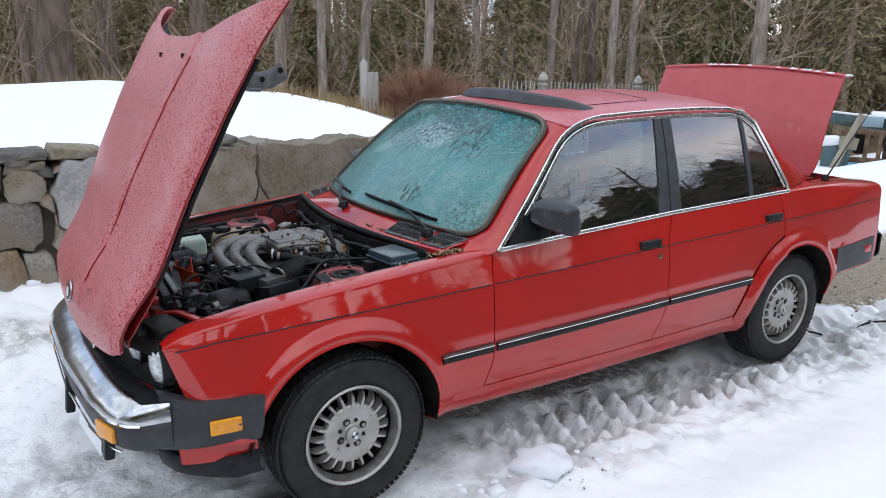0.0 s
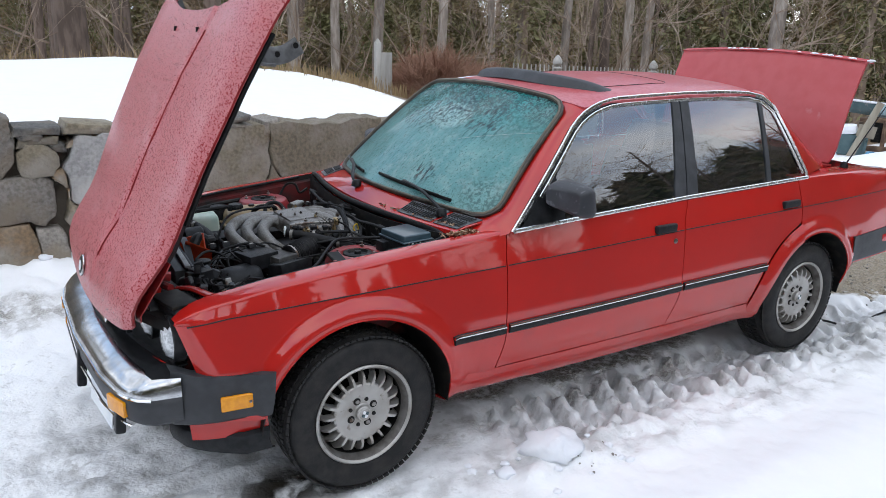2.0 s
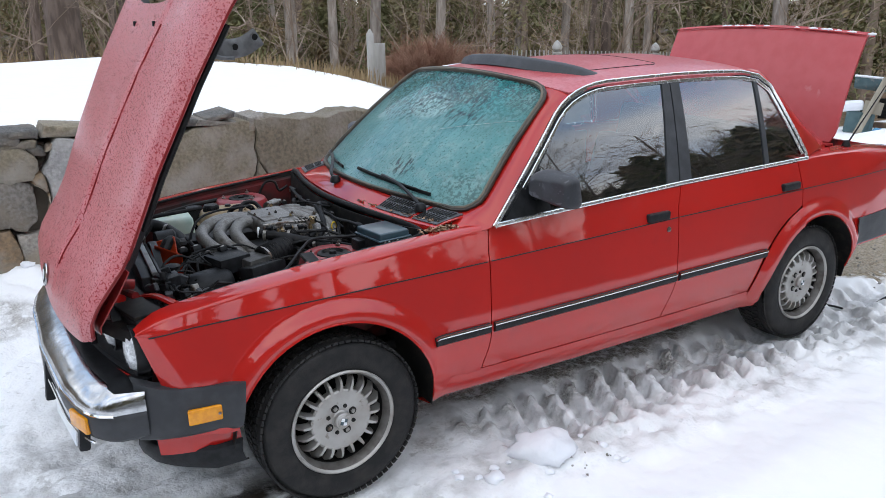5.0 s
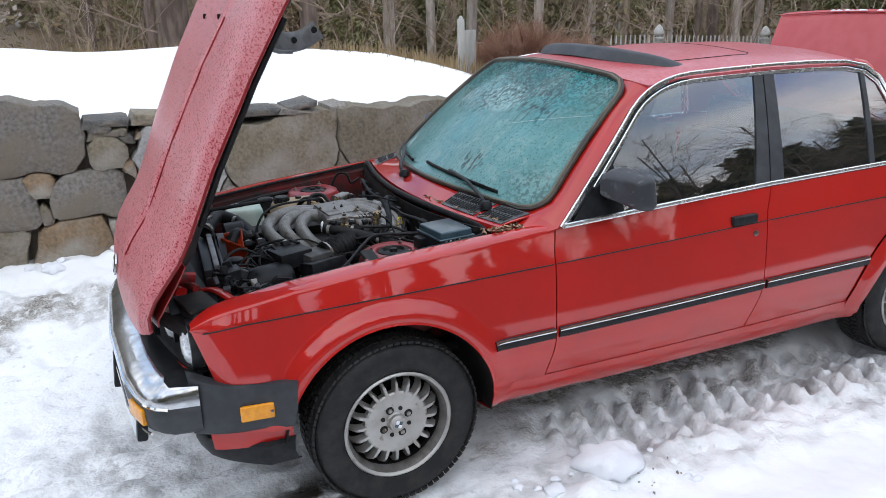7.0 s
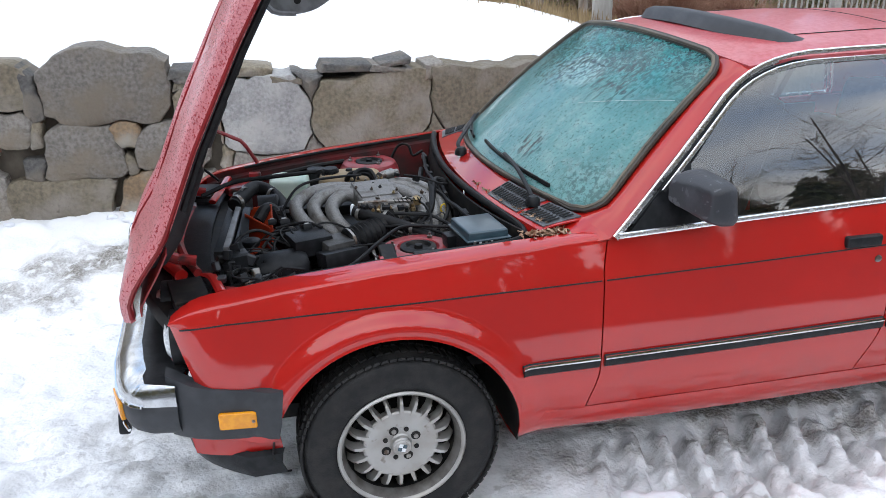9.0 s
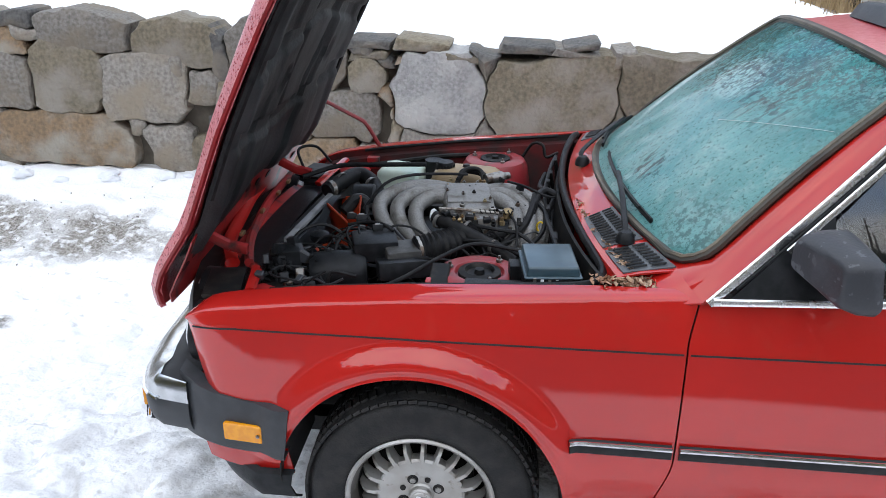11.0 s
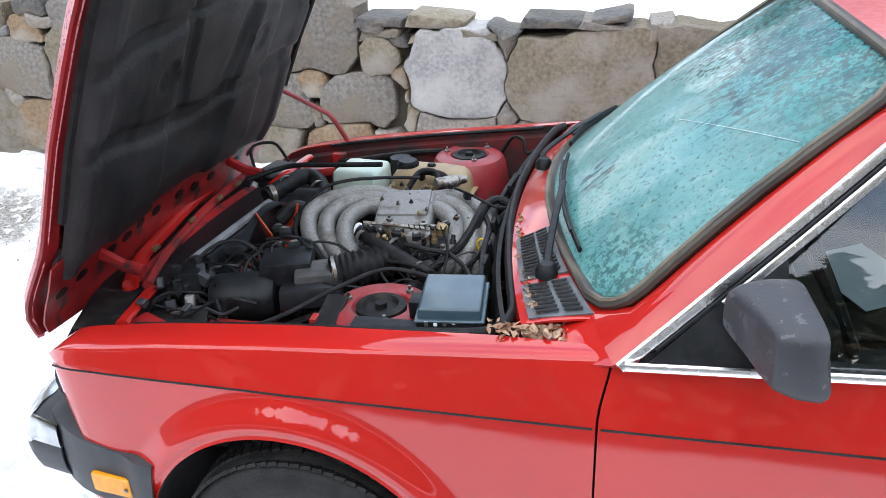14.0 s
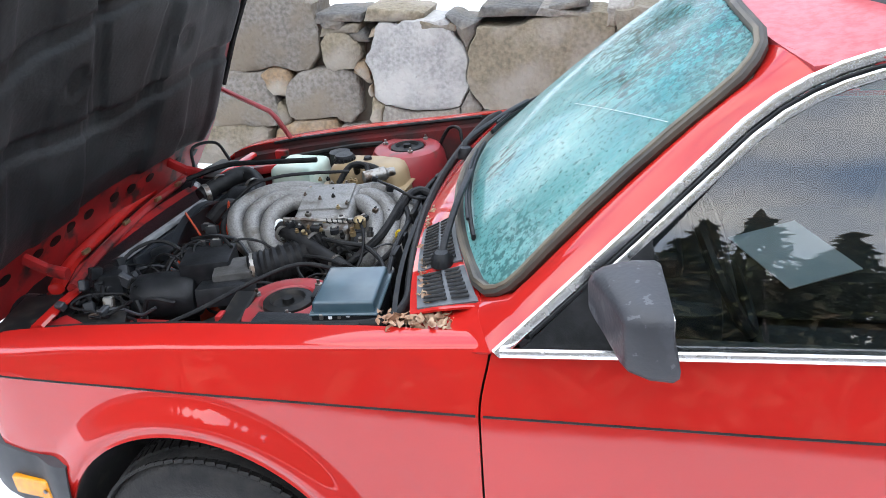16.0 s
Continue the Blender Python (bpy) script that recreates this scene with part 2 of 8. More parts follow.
def frosted_glass():
    """Green-tinted windscreen under a crust of melting frost: pale ice with clearer streaks and beads."""
    m = bpy.data.materials.new("frosted_green_glass")
    m.use_nodes = True
    n, l = m.node_tree.nodes, m.node_tree.links
    b = n["Principled BSDF"]
    co = n.new("ShaderNodeTexCoord")
    mp = n.new("ShaderNodeMapping")
    mp.inputs["Scale"].default_value = (0.45, 1.0, 0.45)
    mp.inputs["Rotation"].default_value = (0, radians(40), 0)
    l.new(co.outputs["Object"], mp.inputs[0])

    def noise_fac(sc, a, z, det=6, src=mp):
        t = n.new("ShaderNodeTexNoise")
        t.inputs["Scale"].default_value = sc
        t.inputs["Detail"].default_value = det
        t.inputs["Roughness"].default_value = 0.62
        l.new(src.outputs[0 if src is mp else "Object"], t.inputs["Vector"])
        r = n.new("ShaderNodeMapRange")
        r.inputs[1].default_value, r.inputs[2].default_value = a, z
        l.new(t.outputs[0], r.inputs[0])
        return r.outputs[0]

    fine = noise_fac(48, 0.42, 0.56, 4)

    def math_node(kind, a, c, d=None):
        k = n.new("ShaderNodeMath")
        k.operation = kind
        for i, v in enumerate((a, c, d)):
            if v is None:
                continue
            if isinstance(v, (int, float)):
                k.inputs[i].default_value = v
            else:
                l.new(v, k.inputs[i])
        return k.outputs[0]

    def rubbed(at, rx, ry, inner=0.2):
        """A soft-edged place on the glass."""
        d = n.new("ShaderNodeVectorMath")
        d.operation = "SUBTRACT"
        l.new(co.outputs["Object"], d.inputs[0])
        d.inputs[1].default_value = at
        k = n.new("ShaderNodeVectorMath")
        k.operation = "DIVIDE"
        l.new(d.outputs[0], k.inputs[0])
        k.inputs[1].default_value = (rx, ry, rx)
        ln = n.new("ShaderNodeVectorMath")
        ln.operation = "LENGTH"
        l.new(k.outputs[0], ln.inputs[0])
        r = n.new("ShaderNodeMapRange")
        r.interpolation_type = "SMOOTHSTEP"
        r.inputs[1].default_value, r.inputs[2].default_value, r.inputs[3].default_value, r.inputs[4].default_value = inner, 1.0, 1.0, 0.0
        l.new(ln.outputs["Value"], r.inputs[0])
        return r.outputs[0]

    def mixed(f, a, c):
        x = n.new("ShaderNodeMix")
        x.data_type = "RGBA"
        l.new(f, x.inputs[0])
        for i, v in ((6, a), (7, c)):
            if isinstance(v, tuple):
                x.inputs[i].default_value = (*v, 1)
            else:
                l.new(v, x.inputs[i])
        return x.outputs[2]

    # streaks rubbed clear in two places, wet beads near the driver's lower corner and along the top
    st = n.new("ShaderNodeMapping")
    st.inputs["Scale"].default_value = (0.35, 1.0, 0.35)
    st.inputs["Rotation"].default_value = (radians(38), radians(40), 0)
    l.new(co.outputs["Object"], st.inputs[0])
    tn = n.new("ShaderNodeTexNoise")
    tn.inputs["Scale"].default_value = 62
    tn.inputs["Detail"].default_value = 4
    l.new(st.outputs[0], tn.inputs["Vector"])
    sr = n.new("ShaderNodeMapRange")
    sr.inputs[1].default_value, sr.inputs[2].default_value = 0.50, 0.58
    l.new(tn.outputs[0], sr.inputs[0])
    where = math_node("MAXIMUM", rubbed((0.885, -0.24, 1.245), 0.20, 0.26), rubbed((0.576, -0.214, 1.044), 0.08, 0.11))
    streak = math_node("MULTIPLY", where, sr.outputs[0])
    corner = rubbed((0.655, -0.55, 0.965), 0.16, 0.20)
    sep = n.new("ShaderNodeSeparateXYZ")
    l.new(co.outputs["Object"], sep.inputs[0])
    top = n.new("ShaderNodeMapRange")
    top.inputs[1].default_value, top.inputs[2].default_value = 1.16, 1.36
    l.new(sep.outputs[2], top.inputs[0])
    beads = math_node("MULTIPLY", noise_fac(70, 0.46, 0.56, 4, co), math_node("MAXIMUM", math_node("MULTIPLY", corner, 0.55), math_node("MULTIPLY", top.outputs[0], 0.85)))
    beads = math_node("MAXIMUM", beads, math_node("MULTIPLY", noise_fac(58, 0.50, 0.58, 5, co), rubbed((0.91, 0.12, 1.29), 0.26, 0.46, 0.45)))
    specks = math_node("MULTIPLY", noise_fac(105, 0.58, 0.64, 3, co), 0.5)
    clear = math_node("MAXIMUM", math_node("MAXIMUM", streak, beads), specks)
    # pale crust over a green tint, cloudy at three sizes
    tone = mixed(noise_fac(5, 0.34, 0.66), (0.055, 0.225, 0.218), (0.130, 0.325, 0.315))
    tone = mixed(math_node("MULTIPLY", noise_fac(19, 0.50, 0.68, 6, co), 0.55), tone, (0.28, 0.42, 0.41))
    tone = mixed(math_node("MULTIPLY", noise_fac(130, 0.44, 0.64, 4, co), 0.36), tone, (0.05, 0.15, 0.15))
    teal = math_node("MULTIPLY", top.outputs[0], noise_fac(7, 0.40, 0.58, 4, co))
    tone = mixed(math_node("MULTIPLY", teal, 0.9), tone, (0.012, 0.30, 0.30))
    tone = mixed(math_node("MULTIPLY", rubbed((0.83, -0.03, 1.25), 0.10, 0.17, 0.7), 0.7), tone, (0.33, 0.52, 0.50))
    col = mixed(clear, tone, (0.006, 0.026, 0.027))
    l.new(col, b.inputs["Base Color"])
    r = n.new("ShaderNodeMapRange")
    r.inputs[3].default_value, r.inputs[4].default_value = 0.36, 0.08
    l.new(clear, r.inputs[0])
    l.new(r.outputs[0], b.inputs["Roughness"])
    b.inputs["Coat Weight"].default_value = 0.42
    b.inputs["Coat IOR"].default_value = 1.5
    b.inputs["Specular IOR Level"].default_value = 0.35
    b.inputs["Coat Roughness"].default_value = 0.07
    bp = n.new("ShaderNodeBump")
    bp.inputs["Strength"].default_value = 0.3
    bp.inputs["Distance"].default_value = 0.004
    l.new(math_node("ADD", fine, math_node("MULTIPLY", clear, -0.7)), bp.inputs["Height"])
    l.new(bp.outputs[0], b.inputs["Normal"])
    see = n.new("ShaderNodeBsdfTransparent")
    see.inputs[0].default_value = (0.42, 0.80, 0.80, 1)
    mx = n.new("ShaderNodeMixShader")
    thin = math_node("MULTIPLY", top.outputs[0], noise_fac(9, 0.30, 0.62, 5, co))
    l.new(math_node("MULTIPLY", math_node("MAXIMUM", thin, math_node("MULTIPLY", clear, 0.4)), 0.55), mx.inputs[0])
    l.new(b.outputs[0], mx.inputs[1])
    l.new(see.outputs[0], mx.inputs[2])
    l.new(mx.outputs[0], n["Material Output"].inputs[0])
    return m


M_ICE = frosted_glass()


# ---- building helpers ----
def finish(me, material, angle=35):
    me.materials.append(material)
    me.shade_smooth()
    me.set_sharp_from_angle(angle=radians(angle))


def part(name, bm, material, parent=None, label="", angle=35):
    """Links a bmesh as one mesh object, under a thing or a part."""
    me = bpy.data.meshes.new(name)
    bm.to_mesh(me)
    bm.free()
    finish(me, material, angle)
    ob = new(name, me)
    ob.parent = parent
    if label:
        ob["label"] = label
    return ob


def raw(name, verts, faces, material, parent=None, label="", angle=35):
    me = bpy.data.meshes.new(name)
    me.from_pydata([tuple(v) for v in verts], [], faces)
    finish(me, material, angle)
    ob = new(name, me)
    ob.parent = parent
    if label:
        ob["label"] = label
    return ob


def thing(name, label, category, at=(0, 0, 0), group="", kind=""):
    ob = new(name)
    ob.location = at
    ob.empty_display_size = 0.2
    return tagged(ob, label, category, group, kind)


def box(cx, cy, cz, sx, sy, sz, bevel=0.0, seg=2, m=None, bm=None, taper=1.0):
    """A rounded block; taper shrinks its top."""
    own = bm or bmesh.new()
    r = bmesh.ops.create_cube(own, size=1.0)
    for v in r["verts"]:
        k = taper if v.co.z > 0 else 1.0
        v.co = Vector((v.co.x * sx * k, v.co.y * sy * k, v.co.z * sz))
    if bevel:
        es = list({e for v in r["verts"] for e in v.link_edges})
        bmesh.ops.bevel(own, geom=es, offset=bevel, segments=seg, profile=0.6, affect="EDGES")
    mm = Matrix.Translation((cx, cy, cz)) @ (m or Matrix())
    done = own.verts if bm is None else [v for v in own.verts if not v.tag]
    for v in done:
        v.co = mm @ v.co
        v.tag = True
    return own


def lathe(profile, seg=32, axis="z", m=None, bm=None, closed=False):
    """A turned solid from (radius, height) pairs."""
    own = bm or bmesh.new()
    rings = []
    for r, h in profile:
        ring = []
        for k in range(seg):
            a = 2 * math.pi * k / seg
            c = Vector((r * math.cos(a), r * math.sin(a), h))
            if axis == "y":
                c = Vector((c.x, c.z, c.y))
            elif axis == "x":
                c = Vector((c.z, c.x, c.y))
            v = own.verts.new(m @ c if m else c)
            v.tag = True
            ring.append(v)
        rings.append(ring)
    pairs = list(zip(rings, rings[1:])) + ([(rings[-1], rings[0])] if closed else [])
    for a, b in pairs:
        for k in range(seg):
            j = (k + 1) % seg
            try:
                own.faces.new((a[k], a[j], b[j], b[k]))
            except ValueError:
                pass
    if not closed:
        for ring in (rings[0], rings[-1]):
            try:
                own.faces.new(ring)
            except ValueError:
                pass
    bmesh.ops.recalc_face_normals(own, faces=own.faces)
    return own


def smooth_path(points, n):
    """A Catmull-Rom curve through the points."""
    p = [Vector(q) for q in points]
    p = [2 * p[0] - p[1]] + p + [2 * p[-1] - p[-2]]
    out = []
    for i in range(1, len(p) - 2):
        for k in range(n):
            t = k / n
            a, b, c, d = p[i - 1], p[i], p[i + 1], p[i + 2]
            out.append(0.5 * ((2 * b) + (c - a) * t + (2 * a - 5 * b + 4 * c - d) * t * t + (3 * b - a - 3 * c + d) * t ** 3))
    out.append(p[-2])
    return out


def tube(points, r, seg=8, smooth=6, bm=None, closed=False, flat=1.0, ribs=0.0, up=None, taper=1.0):
    """A round (or flattened) bar along a path; ribs makes it corrugated."""
    own = bm or bmesh.new()
    p = smooth_path(points, smooth) if smooth > 1 else [Vector(q) for q in points]
    rings = []
    side = None
    for i, c in enumerate(p):
        if closed:
            d = (p[(i + 1) % len(p)] - p[i - 1]).normalized()
        else:
            d = (p[min(i + 1, len(p) - 1)] - p[max(i - 1, 0)]).normalized()
        if side is None:
            side = d.cross(Vector(up) if up else (Vector((0, 0, 1)) if abs(d.z) < 0.9 else Vector((0, 1, 0)))).normalized()
        else:
            side = (side - d * side.dot(d)).normalized()
        if up:
            side = d.cross(Vector(up)).normalized()
        top = side.cross(d)
        k = (1 + ribs * (i % 2)) * (1 + (taper - 1) * i / max(1, len(p) - 1))
        rings.append([own.verts.new(c + side * (r * k * math.cos(2 * math.pi * j / seg)) + top * (r * k * flat * math.sin(2 * math.pi * j / seg))) for j in range(seg)])
    for a, b in list(zip(rings, rings[1:])) + ([(rings[-1], rings[0])] if closed else []):
        for j in range(seg):
            own.faces.new((a[j], a[(j + 1) % seg], b[(j + 1) % seg], b[j]))
    if not closed:
        own.faces.new(rings[0][::-1])
        own.faces.new(rings[-1])
    for v in own.verts:
        v.tag = True
    bmesh.ops.recalc_face_normals(own, faces=own.faces)
    return own


def sheet(rows, thick=0.0, flip=False, bm=None):
    """A surface through rows of points, made solid inwards."""
    own = bm or bmesh.new()
    grid = [[own.verts.new(p) for p in row] for row in rows]
    for a, b in zip(grid, grid[1:]):
        for k in range(len(a) - 1):
            q = (a[k], a[k + 1], b[k + 1], b[k])
            own.faces.new(q[::-1] if flip else q)
    bmesh.ops.remove_doubles(own, verts=own.verts, dist=1e-5)
    if thick:
        own = thicken(own, thick)
    return own


def thicken(bm, thick):
    """Makes a skin solid towards the car's middle line, so that its outside stays where it was laid."""
    def far(b):
        return sum(v.co.y ** 2 + (v.co.z - 0.5) ** 2 for v in b.verts) / len(b.verts)
    was = far(bm)
    other = bm.copy()
    bmesh.ops.solidify(bm, geom=bm.faces[:], thickness=thick)
    if far(bm) > was:
        bm.clear()
        bmesh.ops.solidify(other, geom=other.faces[:], thickness=-thick)
        me = bpy.data.meshes.new("work")
        other.to_mesh(me)
        bm.from_mesh(me)
        bpy.data.meshes.remove(me)
    other.free()
    bmesh.ops.recalc_face_normals(bm, faces=bm.faces)
    return bm


def mirrored(bm):
    """A copy of a bmesh on the other side of the car."""
    other = bm.copy()
    for v in other.verts:
        v.co.y = -v.co.y
    bmesh.ops.reverse_faces(other, faces=other.faces)
    return other


def lerp(a, b, t):
    return a + (b - a) * t


def smoothstep(a, b, x):
    t = min(1.0, max(0.0, (x - a) / (b - a)))
    return t * t * (3 - 2 * t)

# ---- ground ----
def hash_noise(x, y, z=0.0):
    return noise.noise(Vector((x, y, z)))


def wall_top(x):
    return float(np.interp(x, [-5, -2.5, -1.0, 0.2, 1.55, 3.0], [1.15, 1.14, 1.03, 1.00, 0.945, 0.90]))


def crest(x, y):
    """How far a place lies beyond the far edge of the raised lawn."""
    return max(x - 2.66, (x - 2.35) * 0.85 + (y - 6.9) * 0.53, (x - 0.8) * 0.29 + (y - 8.75) * 0.957)


def base_height(x, y):
    drive = 0.16 * smoothstep(0.9, 2.1, y) + 0.02 * hash_noise(x * 0.7, y * 0.7)
    lawn = wall_top(x) - 0.07 + 0.012 * min(max(y - 2.6, 0), 8)
    lawn += 0.09 * smoothstep(-0.5, 1.5, x) * smoothstep(2.6, 5.0, y)
    lawn = lawn - 0.25 * min(6.5, max(0.0, crest(x, y)))
    up = smoothstep(2.30, 2.48, y)
    far = 0.35 * smoothstep(25, 70, math.hypot(x, y))
    return lerp(drive, lerp(lawn, max(lawn, 0.0), smoothstep(6, 3, y) * smoothstep(4, 7, x)), up) + far


def ground_height(x, y):
    h = base_height(x, y)
    if y < 2.25 and -9 < x < 14:
        lump = hash_noise(x * 4.3, y * 4.3, 2.0) * 0.012 + hash_noise(x * 9, y * 9, 5.0) * 0.009 + abs(hash_noise(x * 19, y * 19, 8.0)) * -0.007
        lump *= 1 - 0.75 * smoothstep(-1.3, -1.7, y) * smoothstep(0.4, 1.6, x)
        h += lump
        if x < 0.4:
            h += (0.026 * hash_noise(x * 6.5, y * 6.5, 12) + 0.018 * hash_noise(x * 13, y * 13, 17) - 0.022 * smoothstep(0.12, 0.42, hash_noise(x * 7.5, y * 9.5, 31))) * smoothstep(0.4, 0.0, x)
        # rutted track beside the car: a ridge of pressed lumps, with a hollow run under the sill
        if x > 0.45:
            mid = -0.98 - 0.03 * math.sin(x * 1.3)
            rut = math.exp(-((y - mid) / 0.16) ** 2)
            ball = 1 - min(1.0, 1.5 * noise.voronoi(Vector((x * 8 + y * 2, y * 9.5, 0.3)))[0][0])
            on = smoothstep(0.45, 1.0, x) * (1 - smoothstep(5.5, 7.5, x))
            h += on * rut * (0.020 + 0.055 * ball * (0.75 + 0.5 * hash_noise(x * 3, y * 3, 7)))
            inner = smoothstep(-0.98, -0.88, y) * (1 - smoothstep(-0.56, -0.44, y))
            wave = math.sin(x * 50 - 15 * y + 2.2 * hash_noise(x * 2.2, y * 2.2, 1) + 1.1 * hash_noise(x * 9, y * 9, 44))
            lug2 = smoothstep(-0.35, 0.45, wave)
            crumb = 0.022 * hash_noise(x * 15, y * 15, 23) + 0.014 * hash_noise(x * 31, y * 31, 27)
            h += on * inner * (-0.055 + 0.078 * lug2 * (0.70 + 0.9 * hash_noise(x * 4, y * 4, 3)) + crumb)
            h += on * rut * crumb
        # smooth blanket further out
        h += 0.035 * smoothstep(-1.22, -1.6, y) * smoothstep(0.2, 1.4, x)
        # kicked-up lumps behind the front wheel
        d = math.hypot(x - 0.62, y + 1.02)
        h += 0.05 * math.exp(-(d / 0.22) ** 2) * (0.5 + hash_noise(x * 7, y * 7, 9)) * (x > 0.3)
        # ploughed rim along the wall foot
        h += 0.05 * math.exp(-((y - 2.06) / 0.12) ** 2) * (0.7 + 0.8 * hash_noise(x * 3, 1.0))
        # hollows under the tyres
        for wx in (0.0, 2.57):
            h -= 0.012 * math.exp(-((x - wx) / 0.2) ** 2 - ((y + 0.7) / 0.2) ** 2)
    return h


def spread(edges, steps):
    out = []
    for (a, b), s in zip(zip(edges, edges[1:]), steps):
        out += list(np.arange(a, b - 1e-6, s))
    return out + [edges[-1]]


def make_ground():
    xs = spread([-1500, -300, -80, -24, -6, -2.2, 0.3, 4.2, 7, 16, 40, 90, 300, 1500], [300, 55, 8, 1.2, 0.10, 0.03, 0.018, 0.12, 0.6, 2, 10, 70, 300])
    ys = spread([-1500, -300, -80, -20, -5, -2.2, -1.4, -0.4, 2.1, 2.7, 8, 20, 50, 100, 300, 1500], [300, 55, 8, 1, 0.14, 0.03, 0.015, 0.03, 0.03, 0.2, 0.7, 2, 10, 70, 300])
    verts = [(x, y, ground_height(x, y)) for y in ys for x in xs]
    w = len(xs)
    faces = [(j * w + i, j * w + i + 1, (j + 1) * w + i + 1, (j + 1) * w + i) for j in range(len(ys) - 1) for i in range(w - 1)]
    m = bpy.data.materials.new("snow_gravel_and_car_shade")
    m.use_nodes = True
    n, l = m.node_tree.nodes, m.node_tree.links
    b = n["Principled BSDF"]
    geo = n.new("ShaderNodeNewGeometry")
    sep = n.new("ShaderNodeSeparateXYZ")
    l.new(geo.outputs["Position"], sep.inputs[0])

    def tex(sc, det=5, kind="ShaderNodeTexNoise"):
        t = n.new(kind)
        t.inputs["Scale"].default_value = sc
        if kind == "ShaderNodeTexNoise":
            t.inputs["Detail"].default_value = det
        l.new(geo.outputs["Position"], t.inputs["Vector"])
        return t.outputs[0]

    def ramp(src, a, z, c=0.0, d=1.0):
        r = n.new("ShaderNodeMapRange")
        r.interpolation_type = "SMOOTHSTEP"
        r.inputs[1].default_value, r.inputs[2].default_value, r.inputs[3].default_value, r.inputs[4].default_value = a, z, c, d
        l.new(src, r.inputs[0])
        return r.outputs[0]

    def op(kind, a, c):
        k = n.new("ShaderNodeMath")
        k.operation = kind
        for i, v in enumerate((a, c)):
            if isinstance(v, (int, float)):
                k.inputs[i].default_value = v
            else:
                l.new(v, k.inputs[i])
        return k.outputs[0]

    def near(px, py, rx, ry):
        """A soft patch round a place."""
        dx = op("DIVIDE", op("SUBTRACT", sep.outputs[0], px), rx)
        dy = op("DIVIDE", op("SUBTRACT", sep.outputs[1], py), ry)
        return ramp(op("ADD", op("MULTIPLY", dx, dx), op("MULTIPLY", dy, dy)), 0.0, 1.0, 1.0, 0.0)

    def mixc(f, a, c):
        x = n.new("ShaderNodeMix")
        x.data_type = "RGBA"
        l.new(f, x.inputs[0])
        for i, v in ((6, a), (7, c)):
            if isinstance(v, tuple):
                x.inputs[i].default_value = (*v, 1)
            else:
                l.new(v, x.inputs[i])
        return x.outputs[2]

    coarse = tex(3.1)
    patch = op("MAXIMUM", op("MULTIPLY", near(-3.4, 1.35, 3.4, 0.55), 0.84), op("MULTIPLY", near(5.0, 0.05, 2.3, 0.85), 1.5))
    # gravel beneath the car, its darker colour also standing for the car's shade
    patch = op("MAXIMUM", patch, op("MULTIPLY", near(1.5, 0.05, 2.2, 0.72), 1.4))
    patch = op("MAXIMUM", patch, op("MULTIPLY", near(-1.2, 1.55, 1.5, 0.42), 0.66))
    patch = op("MAXIMUM", patch, op("MULTIPLY", near(-2.2, 0.45, 0.4, 0.16), 0.9))
    patch = op("MAXIMUM", patch, op("MULTIPLY", near(0.55, -0.62, 0.35, 0.2), 0.62))
    # strip along the sill: wet soil and shade of the hollows in one colour
    patch = op("MAXIMUM", patch, op("MULTIPLY", near(1.65, -0.60, 1.5, 0.15), 0.58))
    patch = op("MAXIMUM", patch, op("MULTIPLY", near(4.6, -0.10, 1.5, 0.62), 2.2))
    bare = op("MULTIPLY", ramp(op("ADD", patch, op("MULTIPLY", op("SUBTRACT", coarse, 0.5), 1.3)), 0.45, 0.85), ramp(tex(22, 6), 0.33, 0.52, 0.25, 1.0))
    bare = op("MAXIMUM", bare, op("MULTIPLY", ramp(op("ADD", near(4.7, -0.08, 1.7, 0.60), op("MULTIPLY", op("SUBTRACT", coarse, 0.5), 0.7)), 0.25, 0.50), 0.93))
    cleared = op("MULTIPLY", ramp(op("ADD", sep.outputs[1], op("MULTIPLY", op("SUBTRACT", coarse, 0.5), 0.15)), -2.08, -2.22), ramp(sep.outputs[1], -13, -11))
    beyond = op("MAXIMUM", op("SUBTRACT", sep.outputs[0], 2.66), op("SUBTRACT", op("ADD", op("MULTIPLY", sep.outputs[0], 0.85), op("MULTIPLY", sep.outputs[1], 0.53)), 5.6545))
    beyond = op("MAXIMUM", beyond, op("SUBTRACT", op("ADD", op("MULTIPLY", sep.outputs[0], 0.29), op("MULTIPLY", sep.outputs[1], 0.957)), 8.606))
    leafy = ramp(op("ADD", beyond, op("MULTIPLY", op("SUBTRACT", coarse, 0.5), 0.5)), 0.02, 0.16)
    leafy = op("MULTIPLY", leafy, ramp(sep.outputs[1], 3.0, 4.2))
    stones = tex(60, 2, "ShaderNodeTexVoronoi")
    gravel = mixc(ramp(tex(90, 3), 0.35, 0.65), (0.19, 0.17, 0.145), (0.43, 0.41, 0.375))
    tan = mixc(ramp(tex(90, 3), 0.35, 0.65), (0.17, 0.135, 0.09), (0.36, 0.30, 0.215))
    gravel = mixc(ramp(sep.outputs[0], 2.8, 3.6), gravel, tan)
    litter = mixc(ramp(tex(14), 0.35, 0.65), (0.09, 0.06, 0.035), (0.22, 0.15, 0.085))
    dirty = mixc(ramp(tex(9, 8), 0.40, 0.66), (0.78, 0.79, 0.80), (0.36, 0.355, 0.35))
